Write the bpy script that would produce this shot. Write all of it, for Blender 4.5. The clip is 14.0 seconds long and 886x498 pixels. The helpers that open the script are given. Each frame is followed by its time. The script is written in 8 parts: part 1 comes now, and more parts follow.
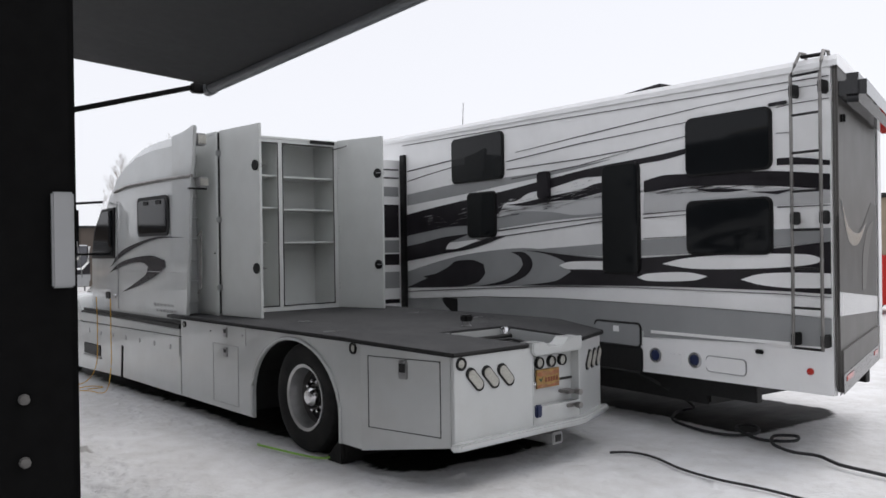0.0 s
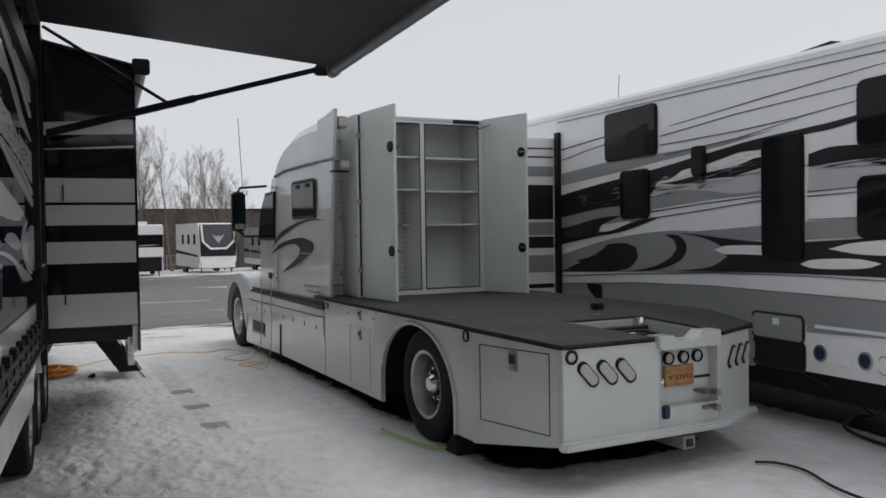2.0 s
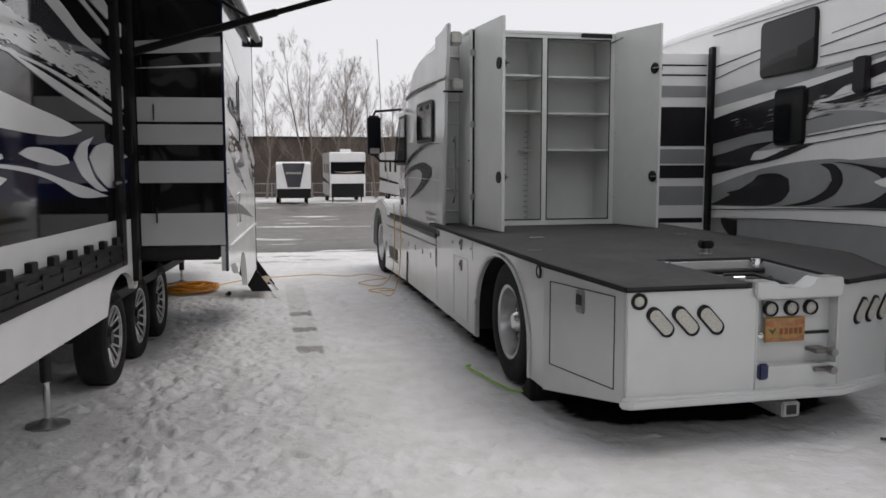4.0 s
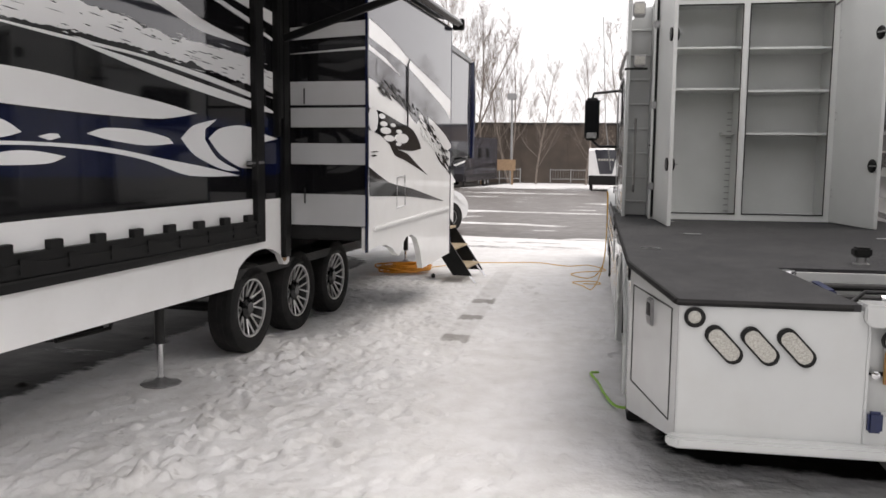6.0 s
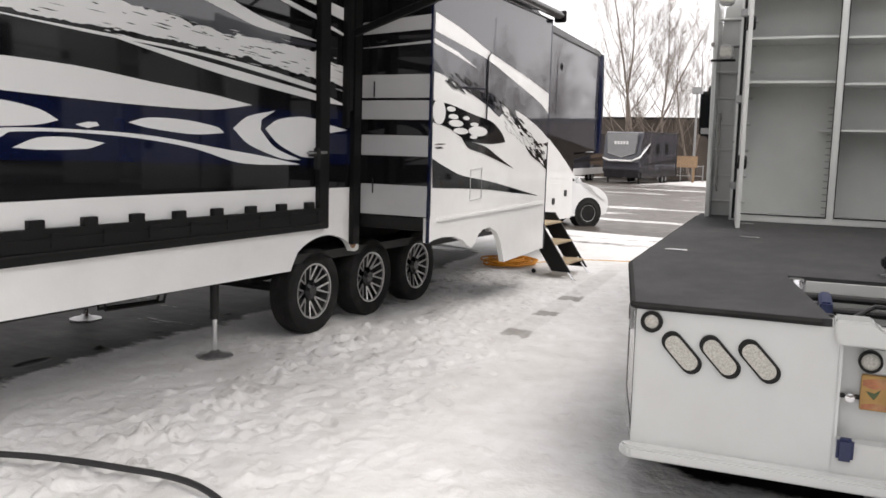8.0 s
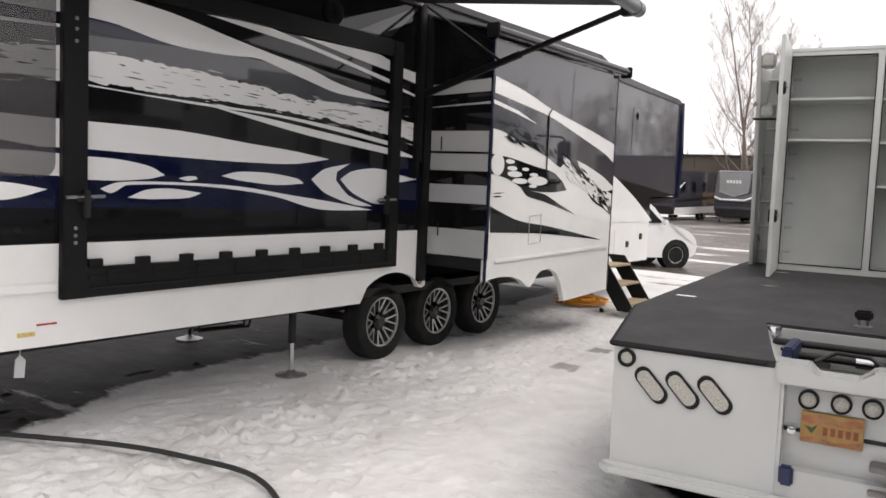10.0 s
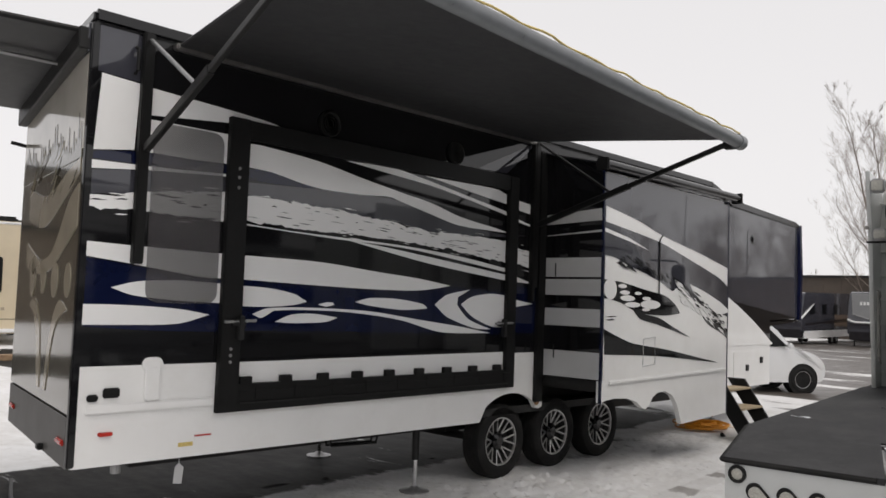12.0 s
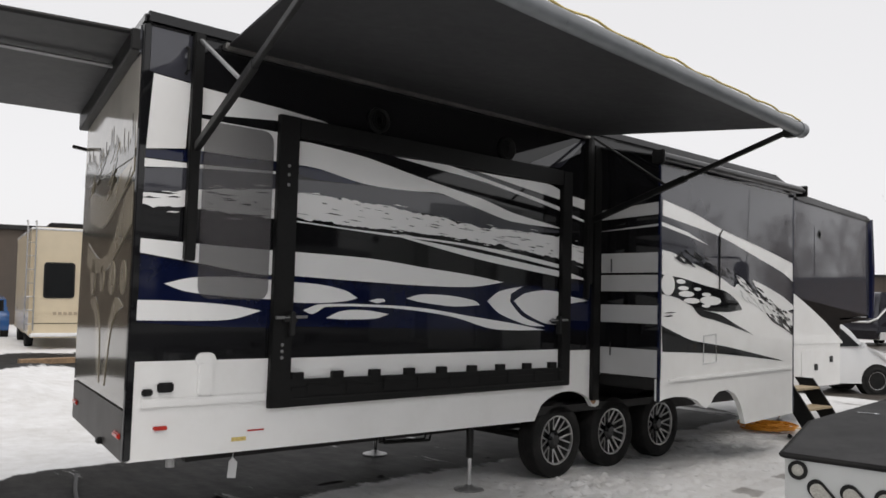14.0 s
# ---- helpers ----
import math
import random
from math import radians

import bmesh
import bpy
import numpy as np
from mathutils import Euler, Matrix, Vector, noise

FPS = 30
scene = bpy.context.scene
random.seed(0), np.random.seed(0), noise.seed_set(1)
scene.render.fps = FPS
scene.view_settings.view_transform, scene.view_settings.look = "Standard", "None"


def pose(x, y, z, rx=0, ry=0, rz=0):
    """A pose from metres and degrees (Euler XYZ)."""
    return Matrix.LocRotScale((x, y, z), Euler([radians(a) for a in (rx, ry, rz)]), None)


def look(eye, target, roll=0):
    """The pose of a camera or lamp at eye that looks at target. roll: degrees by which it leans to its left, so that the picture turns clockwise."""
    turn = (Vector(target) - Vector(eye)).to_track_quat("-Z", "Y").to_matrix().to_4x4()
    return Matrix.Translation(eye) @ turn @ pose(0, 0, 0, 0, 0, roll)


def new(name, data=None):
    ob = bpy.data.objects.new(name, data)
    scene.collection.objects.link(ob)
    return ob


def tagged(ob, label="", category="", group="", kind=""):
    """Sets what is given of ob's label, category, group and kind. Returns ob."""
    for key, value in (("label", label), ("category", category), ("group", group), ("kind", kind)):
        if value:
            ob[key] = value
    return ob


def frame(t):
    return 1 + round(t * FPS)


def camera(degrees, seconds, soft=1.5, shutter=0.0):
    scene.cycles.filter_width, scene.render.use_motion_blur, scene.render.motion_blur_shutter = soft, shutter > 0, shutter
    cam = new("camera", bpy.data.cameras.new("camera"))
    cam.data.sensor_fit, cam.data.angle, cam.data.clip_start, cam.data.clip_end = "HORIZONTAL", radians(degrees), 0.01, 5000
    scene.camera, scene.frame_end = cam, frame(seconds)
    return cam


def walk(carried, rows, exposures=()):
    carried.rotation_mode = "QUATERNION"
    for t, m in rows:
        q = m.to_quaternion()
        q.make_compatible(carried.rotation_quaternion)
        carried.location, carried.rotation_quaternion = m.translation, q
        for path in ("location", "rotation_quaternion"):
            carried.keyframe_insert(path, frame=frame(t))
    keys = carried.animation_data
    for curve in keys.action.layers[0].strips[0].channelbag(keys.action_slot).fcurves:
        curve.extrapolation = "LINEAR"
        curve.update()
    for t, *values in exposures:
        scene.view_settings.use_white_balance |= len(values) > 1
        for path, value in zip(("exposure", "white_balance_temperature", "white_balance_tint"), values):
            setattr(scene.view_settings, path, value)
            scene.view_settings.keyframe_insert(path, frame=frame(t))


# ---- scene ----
cam = camera(56.0, 14.0, soft=1.6)
ROWS = [
    (0, (-0.337, -7.359, 1.889), (2.620, -3.327, 1.870), -0.82),
    (0.5, (-0.044, -7.494, 1.887), (2.690, -3.309, 1.792), -0.90),
    (1, (0.181, -7.499, 1.877), (2.543, -3.094, 1.761), -0.87),
    (1.5, (0.354, -7.433, 1.882), (2.349, -2.850, 1.762), -0.87),
    (2, (0.497, -7.361, 1.892), (2.393, -2.736, 1.778), -0.86),
    (2.5, (0.695, -7.317, 1.879), (2.517, -2.662, 1.745), -0.78),
    (3, (0.942, -7.282, 1.835), (2.496, -2.536, 1.575), -0.58),
    (3.5, (1.279, -7.098, 1.814), (2.446, -2.254, 1.394), -0.35),
    (4, (1.676, -7.060, 1.821), (2.369, -2.135, 1.304), -0.10),
    (4.2, (1.886, -7.048, 1.827), (2.344, -2.098, 1.296), -0.04),
    (6.3, (3.593, -6.489, 1.796), (2.170, -1.734, 1.189), 0.57),
    (6.5, (3.729, -6.494, 1.805), (2.222, -1.765, 1.197), 0.73),
    (7, (4.019, -6.425, 1.810), (2.236, -1.795, 1.192), 0.89),
    (7.5, (4.255, -6.232, 1.812), (2.177, -1.729, 1.172), 1.12),
    (8, (4.457, -6.143, 1.804), (2.168, -1.745, 1.154), 1.23),
    (8.2, (4.559, -6.139, 1.813), (2.182, -1.788, 1.161), 1.37),
    (10.3, (5.423, -6.725, 1.989), (2.494, -2.692, 1.609), 1.80),
    (10.5, (5.465, -6.818, 1.996), (2.509, -2.795, 1.711), 1.78),
    (11, (5.563, -6.930, 2.013), (2.489, -2.987, 1.967), 1.71),
    (11.5, (5.650, -6.993, 2.001), (2.392, -3.203, 2.152), 1.59),
    (12, (5.660, -6.994, 1.986), (2.220, -3.374, 2.241), 1.42),
    (12.5, (5.659, -6.970, 1.957), (2.073, -3.497, 2.246), 1.22),
    (13, (5.678, -6.925, 1.939), (1.986, -3.565, 2.224), 1.09),
    (13.5, (5.718, -6.858, 1.919), (1.982, -3.548, 2.200), 0.98),
    (14, (5.688, -6.880, 1.914), (1.990, -3.527, 2.187), 0.95),
]
STOPS = [
    (0.0, 0.20, 6400, 12), (0.2, 0.0, 6400, 12), (0.5, -0.12, 6400, 12), (1.0, -0.26, 6400, 10), (1.5, -0.25, 6400, 9), (3.0, -0.17, 6350, 9), (4.2, 0.12, 6650, 13),
    (6.5, 0.72, 6850, 14), (8.0, 0.80, 6850, 13), (10.5, 0.46, 6900, 14), (11.0, 0.28, 6950, 14), (12.0, 0.08, 6800, 12), (14.0, 0.10, 6700, 11),
]
walk(cam, [(t, look(eye, target, roll)) for t, eye, target, roll in ROWS], STOPS)

# ---- sky and sun: a bright overcast winter day ----
world = bpy.data.worlds.new("overcast_sky")
scene.world = world
world.use_nodes = True
wn, wl = world.node_tree.nodes, world.node_tree.links
wn.clear()
sky = wn.new("ShaderNodeTexSky")
sky.sky_type = "NISHITA"
sky.sun_disc = False
sky.sun_elevation, sky.sun_rotation = math.radians(61), math.radians(104)
grey = wn.new("ShaderNodeHueSaturation")
grey.inputs["Saturation"].default_value = 0.15
grey.inputs["Value"].default_value = 0.12
cloud = wn.new("ShaderNodeMixRGB")
cloud.inputs["Fac"].default_value = 0.78
cloud.inputs["Color2"].default_value = (0.90, 0.915, 0.95, 1)
back = wn.new("ShaderNodeBackground")
back.inputs["Strength"].default_value = 0.95
wout = wn.new("ShaderNodeOutputWorld")
wl.new(sky.outputs["Color"], grey.inputs["Color"])
wl.new(grey.outputs["Color"], cloud.inputs["Color1"])
wl.new(cloud.outputs["Color"], back.inputs["Color"])
wl.new(back.outputs["Background"], wout.inputs["Surface"])

sun = new("sun", bpy.data.lights.new("sun", "SUN"))
sun.data.energy, sun.data.angle, sun.data.color = 1.1, math.radians(45), (1.0, 0.97, 0.93)
sun.matrix_world = look((3.2, -0.8, 6.0), (0, 0, 0))

# ---- materials ----
def material(name, colour, rough=0.5, metal=0.0, scale=6.0, vary=0.06, bump=0.0, bump_scale=60.0, coat=0.0, alpha=1.0, dirt=None, dirt_scale=1.5, dirt_amount=0.5, spec=0.5):
    """A surface with grain at two scales; dirt is a second colour that noise lays over the first."""
    m = bpy.data.materials.new(name)
    m.use_nodes = True
    n, l = m.node_tree.nodes, m.node_tree.links
    b = n["Principled BSDF"]
    where = n.new("ShaderNodeNewGeometry")
    fine = n.new("ShaderNodeTexNoise")
    fine.inputs["Scale"].default_value, fine.inputs["Detail"].default_value = scale, 6
    l.new(where.outputs["Position"], fine.inputs["Vector"])
    lo = tuple(max(0.0, c * (1 - vary)) for c in colour)
    hi = tuple(min(1.0, c * (1 + vary)) for c in colour)
    ramp = n.new("ShaderNodeValToRGB")
    ramp.color_ramp.elements[0].position, ramp.color_ramp.elements[1].position = 0.3, 0.7
    ramp.color_ramp.elements[0].color, ramp.color_ramp.elements[1].color = (*lo, 1), (*hi, 1)
    l.new(fine.outputs["Fac"], ramp.inputs["Fac"])
    colour_out = ramp.outputs["Color"]
    if dirt:
        big = n.new("ShaderNodeTexNoise")
        big.inputs["Scale"].default_value, big.inputs["Detail"].default_value = dirt_scale, 9
        big.inputs["Roughness"].default_value = 0.65
        l.new(where.outputs["Position"], big.inputs["Vector"])
        cut = n.new("ShaderNodeMapRange")
        cut.inputs["From Min"].default_value, cut.inputs["From Max"].default_value = 0.45, 0.75
        cut.inputs["To Max"].default_value = dirt_amount
        l.new(big.outputs["Fac"], cut.inputs["Value"])
        mix = n.new("ShaderNodeMixRGB")
        mix.inputs["Color2"].default_value = (*dirt, 1)
        l.new(cut.outputs["Result"], mix.inputs["Fac"])
        l.new(colour_out, mix.inputs["Color1"])
        colour_out = mix.outputs["Color"]
    l.new(colour_out, b.inputs["Base Color"])
    rr = n.new("ShaderNodeMapRange")
    rr.inputs["To Min"].default_value, rr.inputs["To Max"].default_value = rough * 0.8, min(1.0, rough * 1.2)
    l.new(fine.outputs["Fac"], rr.inputs["Value"])
    l.new(rr.outputs["Result"], b.inputs["Roughness"])
    b.inputs["Metallic"].default_value = metal
    b.inputs["Specular IOR Level"].default_value = spec
    b.inputs["Coat Weight"].default_value = coat
    b.inputs["Coat Roughness"].default_value = 0.04
    b.inputs["Alpha"].default_value = alpha
    if bump:
        tex = n.new("ShaderNodeTexNoise")
        tex.inputs["Scale"].default_value, tex.inputs["Detail"].default_value = bump_scale, 5
        l.new(where.outputs["Position"], tex.inputs["Vector"])
        bp = n.new("ShaderNodeBump")
        bp.inputs["Strength"].default_value, bp.inputs["Distance"].default_value = bump, 0.01
        l.new(tex.outputs["Fac"], bp.inputs["Height"])
        l.new(bp.outputs["Normal"], b.inputs["Normal"])
    return m


WHITE = material("white_gelcoat", (0.86, 0.86, 0.855), 0.22, scale=2.0, vary=0.02, coat=0.6, dirt=(0.66, 0.64, 0.60), dirt_amount=0.14)
SKIRT = material("white_skirt_paint", (0.87, 0.87, 0.86), 0.22, scale=2.0, vary=0.02, coat=0.5, dirt=(0.62, 0.59, 0.54), dirt_scale=3.0, dirt_amount=0.16)
BLACK = material("black_gloss_paint", (0.008, 0.008, 0.009), 0.05, scale=3.0, vary=0.2, spec=0.5)
NAVY = material("navy_gloss_paint", (0.005, 0.008, 0.032), 0.05, scale=3.0, vary=0.15, spec=0.5)
SLATE = material("slate_grey_paint", (0.046, 0.047, 0.058), 0.04, scale=3.0, vary=0.08, spec=0.5, coat=0.6)
MATT = material("black_powder_coat", (0.008, 0.008, 0.008), 0.45, scale=30.0, vary=0.2, bump=0.1, bump_scale=200, spec=0.25)
FABRIC = material("black_awning_vinyl", (0.028, 0.028, 0.030), 0.5, scale=12.0, vary=0.15, bump=0.12, bump_scale=150, spec=0.35)
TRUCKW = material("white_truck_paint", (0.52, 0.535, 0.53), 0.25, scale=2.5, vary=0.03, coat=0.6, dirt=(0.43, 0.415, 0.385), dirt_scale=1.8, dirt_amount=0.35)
CABINET = material("white_cabinet_enamel", (0.61, 0.625, 0.61), 0.35, scale=4.0, vary=0.03, dirt=(0.52, 0.52, 0.495), dirt_amount=0.3)
DECK = material("charcoal_deck_coating", (0.025, 0.025, 0.027), 0.75, scale=14.0, vary=0.15, bump=0.4, bump_scale=220, dirt=(0.075, 0.075, 0.075), dirt_scale=2.0, dirt_amount=0.5)
RUBBER = material("tyre_rubber", (0.012, 0.012, 0.012), 0.8, scale=20.0, vary=0.2, bump=0.3, bump_scale=90, dirt=(0.05, 0.047, 0.045), dirt_scale=5.0, dirt_amount=0.4, spec=0.25)
CHROME = material("polished_aluminium", (0.72, 0.72, 0.73), 0.18, 1.0, scale=8.0, vary=0.06)
ALLOY = material("machined_alloy", (0.50, 0.50, 0.50), 0.3, 0.9, scale=12.0, vary=0.12)
STEEL = material("dull_steel", (0.34, 0.34, 0.34), 0.45, 0.8, scale=20.0, vary=0.15)
DARKSTEEL = material("greasy_black_steel", (0.014, 0.014, 0.014), 0.55, 0.2, scale=14.0, vary=0.3, bump=0.3, bump_scale=60)
GLASS = material("dark_tinted_glass", (0.008, 0.009, 0.010), 0.05, scale=2.0, vary=0.1, spec=0.18)
HAZE = material("tinted_door_pane", (0.10, 0.095, 0.10), 0.06, scale=2.0, vary=0.05, alpha=0.38, spec=0.4)
PALEGREY = material("pale_grey_panel", (0.52, 0.525, 0.53), 0.25, scale=2.0, vary=0.04, coat=0.4, dirt=(0.40, 0.39, 0.37), dirt_amount=0.3)
REARGREY = material("taupe_grey_paint", (0.105, 0.10, 0.095), 0.45, scale=3.0, vary=0.08, spec=0.2)
REARDARK = material("dark_taupe_paint", (0.060, 0.057, 0.054), 0.45, scale=3.0, vary=0.1, spec=0.2)
LENS = material("clear_lamp_lens", (0.44, 0.43, 0.39), 0.15, scale=120.0, vary=0.25, bump=0.6, bump_scale=160)
RED = material("red_lamp_lens", (0.45, 0.03, 0.02), 0.2, scale=60.0, vary=0.2)
AMBER = material("amber_plate_paint", (0.30, 0.11, 0.05), 0.45, scale=18.0, vary=0.45, dirt=(0.36, 0.26, 0.12), dirt_scale=11.0, dirt_amount=0.9)
DISH = material("brake_dusted_alloy", (0.30, 0.29, 0.28), 0.42, 0.85, scale=14.0, vary=0.25, dirt=(0.07, 0.065, 0.06), dirt_scale=7.0, dirt_amount=0.7)
PLATE = material("yellow_plate_paint", (0.34, 0.20, 0.06), 0.45, scale=18.0, vary=0.2)
OLIVE = material("dark_green_plate_paint", (0.05, 0.07, 0.025), 0.45, scale=18.0, vary=0.2)
RUST = material("rust_red_plate_paint", (0.22, 0.06, 0.03), 0.45, scale=18.0, vary=0.2)
BLUECAR = material("blue_car_paint", (0.02, 0.10, 0.30), 0.25, scale=2.0, vary=0.05, coat=0.8)
BLUE = material("blue_socket_plastic", (0.016, 0.024, 0.075), 0.4, scale=20.0, vary=0.2)
RVWHITE = material("pearl_white_panel", (0.86, 0.86, 0.86), 0.2, scale=2.0, vary=0.03, coat=0.6, dirt=(0.58, 0.57, 0.55), dirt_amount=0.25)
CHARCOAL = material("charcoal_gloss_paint", (0.022, 0.020, 0.023), 0.2, scale=3.0, vary=0.15, spec=0.25)
PIN = material("dark_grey_pinstripe", (0.075, 0.07, 0.075), 0.25, scale=3.0, vary=0.1)
MIDGREY = material("mid_grey_paint", (0.29, 0.295, 0.30), 0.2, scale=3.0, vary=0.05, coat=0.3)
YELLOW = material("yellow_cord_rubber", (0.62, 0.34, 0.03), 0.6, scale=40.0, vary=0.2)
ORANGE = material("orange_cord_rubber", (0.62, 0.26, 0.02), 0.6, scale=40.0, vary=0.2)
GREEN = material("lime_strap_webbing", (0.30, 0.55, 0.10), 0.7, scale=40.0, vary=0.2)
CORD = material("black_cable_rubber", (0.02, 0.02, 0.021), 0.6, scale=40.0, vary=0.2)
BROWN = material("brown_ribbed_cladding", (0.085, 0.066, 0.052), 0.7, scale=0.8, vary=0.2, dirt=(0.05, 0.042, 0.036), dirt_scale=0.3, dirt_amount=0.6)
BEIGE = material("beige_motorhome_paint", (0.66, 0.56, 0.40), 0.3, scale=2.0, vary=0.05, coat=0.4)
TAN = material("tan_wall_render", (0.42, 0.34, 0.25), 0.8, scale=2.0, vary=0.1)
WOOD = material("weathered_timber", (0.30, 0.20, 0.12), 0.8, scale=12.0, vary=0.3, bump=0.4)
BARK = material("grey_brown_bark", (0.20, 0.165, 0.14), 0.9, scale=9.0, vary=0.3)
CARPAINT = material("white_car_paint", (0.76, 0.77, 0.78), 0.2, scale=2.0, vary=0.02, coat=0.8)
REDPAINT = material("red_car_paint", (0.42, 0.02, 0.015), 0.25, scale=2.0, vary=0.05, coat=0.8)
BRONZE = material("bronze_metallic_paint", (0.075, 0.066, 0.046), 0.10, 0.0, scale=3.0, vary=0.12, spec=0.4, coat=0.25)
ROLLER = material("grey_roller_paint", (0.16, 0.17, 0.18), 0.3, scale=10.0, vary=0.1)
LEGBLACK = material("dull_black_post", (0.004, 0.004, 0.004), 0.8, scale=30.0, vary=0.3, bump=0.1, bump_scale=150, spec=0.06)
TREAD = material("tan_step_tread", (0.40, 0.32, 0.21), 0.7, scale=30.0, vary=0.2, bump=0.2)
STICKER = material("yellow_warning_sticker", (0.62, 0.48, 0.16), 0.5, scale=60.0, vary=0.3)

# ---- mesh helpers ----
def thing(name, label, category, m=None, group="", kind=""):
    ob = new(name)
    if m is not None:
        ob.matrix_world = m
    return tagged(ob, label, category, group, kind)


def part(name, bm, mat, parent=None, label="", sharp=0.6):
    me = bpy.data.meshes.new(name)
    bmesh.ops.recalc_face_normals(bm, faces=bm.faces)
    for f in bm.faces:
        f.smooth = True
    bm.to_mesh(me)
    bm.free()
    me.set_sharp_from_angle(angle=sharp)
    me.materials.append(mat)
    ob = new(name, me)
    if parent is not None:
        ob.parent = parent
    return tagged(ob, label)


def cuboid(x0, x1, y0, y1, z0, z1, bevel=0.0, segs=2, bm=None):
    made = bmesh.new()
    v = [made.verts.new((x, y, z)) for x in (x0, x1) for y in (y0, y1) for z in (z0, z1)]
    for f in ((0, 1, 3, 2), (4, 6, 7, 5), (0, 4, 5, 1), (2, 3, 7, 6), (0, 2, 6, 4), (1, 5, 7, 3)):
        made.faces.new([v[i] for i in f])
    if bevel:
        bmesh.ops.bevel(made, geom=made.edges[:], offset=bevel, segments=segs, affect="EDGES")
    return join(bm, made)


def join(bm, made):
    """Adds one bmesh to another."""
    if bm is None:
        return made
    me = bpy.data.meshes.new("scratch")
    made.to_mesh(me)
    made.free()
    bm.from_mesh(me)
    bpy.data.meshes.remove(me)
    return bm


AX = {"x": lambda a, b, c: (c, a, b), "y": lambda a, b, c: (a, c, b), "z": lambda a, b, c: (a, b, c)}


def prism(pts, axis, lo, hi, bevel=0.0, bm=None):
    """An outline swept along an axis. Its two numbers are the other two axes, in order."""
    made = bmesh.new()
    rings = [[made.verts.new(AX[axis](a, b, c)) for a, b in pts] for c in (lo, hi)]
    made.faces.new(rings[0])
    made.faces.new(rings[1][::-1])
    for i in range(len(pts)):
        j = (i + 1) % len(pts)
        made.faces.new((rings[0][i], rings[0][j], rings[1][j], rings[1][i]))
    if bevel:
        bmesh.ops.bevel(made, geom=made.edges[:], offset=bevel, segments=2, affect="EDGES")
    return join(bm, made)


def circle(cx, cy, r, n=20, squash=1.0):
    return [(cx + r * math.cos(2 * math.pi * i / n), cy + squash * r * math.sin(2 * math.pi * i / n)) for i in range(n)]


def rounded(x0, x1, y0, y1, r, n=4):
    out = []
    for cx, cy, a in ((x1 - r, y1 - r, 0), (x0 + r, y1 - r, 90), (x0 + r, y0 + r, 180), (x1 - r, y0 + r, 270)):
        out += [(cx + r * math.cos(math.radians(a + 90 * i / n)), cy + r * math.sin(math.radians(a + 90 * i / n))) for i in range(n + 1)]
    return out


def lathe(profile, axis="x", n=28, at=(0, 0, 0), bm=None, caps=True):
    """Turns a profile of (along, radius) round an axis."""
    made = bmesh.new()
    rings = []
    for along, r in profile:
        rings.append([made.verts.new(Vector(at) + Vector(AX[axis](r * math.cos(2 * math.pi * i / n), r * math.sin(2 * math.pi * i / n), along))) for i in range(n)])
    for a, b in zip(rings, rings[1:]):
        for i in range(n):
            j = (i + 1) % n
            made.faces.new((a[i], a[j], b[j], b[i]))
    if caps:
        made.faces.new(rings[0])
        made.faces.new(rings[-1][::-1])
    return join(bm, made)


def sheet(corners, thick, bm=None):
    """A thin four-cornered sheet, sagging nowhere."""
    made = bmesh.new()
    top = [made.verts.new(c) for c in corners]
    low = [made.verts.new((x, y, z - thick)) for x, y, z in corners]
    made.faces.new(top)
    made.faces.new(low[::-1])
    for i in range(4):
        j = (i + 1) % 4
        made.faces.new((top[i], low[i], low[j], top[j]))
    return join(bm, made)


def tube(points, r, n=8, bm=None):
    """A round bar along points."""
    made = bmesh.new()
    pts = [Vector(p) for p in points]
    rings = []
    for i, p in enumerate(pts):
        d = (pts[min(i + 1, len(pts) - 1)] - pts[max(i - 1, 0)]).normalized()
        up = Vector((0, 0, 1)) if abs(d.z) < 0.95 else Vector((1, 0, 0))
        u = d.cross(up).normalized()
        v = u.cross(d)
        k = r[i] if isinstance(r, (list, tuple)) else r
        rings.append([made.verts.new(p + k * (math.cos(2 * math.pi * s / n) * u + math.sin(2 * math.pi * s / n) * v)) for s in range(n)])
    for a, b in zip(rings, rings[1:]):
        for s in range(n):
            made.faces.new((a[s], a[(s + 1) % n], b[(s + 1) % n], b[s]))
    made.faces.new(rings[0])
    made.faces.new(rings[-1][::-1])
    return join(bm, made)


def beam(a, b, w, h, bm=None):
    """A square bar from a to b, w wide across and h deep."""
    made = bmesh.new()
    a, b = Vector(a), Vector(b)
    d = (b - a).normalized()
    up = Vector((0, 0, 1)) if abs(d.z) < 0.95 else Vector((0, 1, 0))
    u = d.cross(up).normalized()
    v = u.cross(d)
    q = [[made.verts.new(p + s * w / 2 * u + t * h / 2 * v) for s, t in ((-1, -1), (1, -1), (1, 1), (-1, 1))] for p in (a, b)]
    made.faces.new(q[0])
    made.faces.new(q[1][::-1])
    for i in range(4):
        j = (i + 1) % 4
        made.faces.new((q[0][i], q[0][j], q[1][j], q[1][i]))
    bmesh.ops.bevel(made, geom=made.edges[:], offset=min(w, h) * 0.12, segments=1, affect="EDGES")
    return join(bm, made)


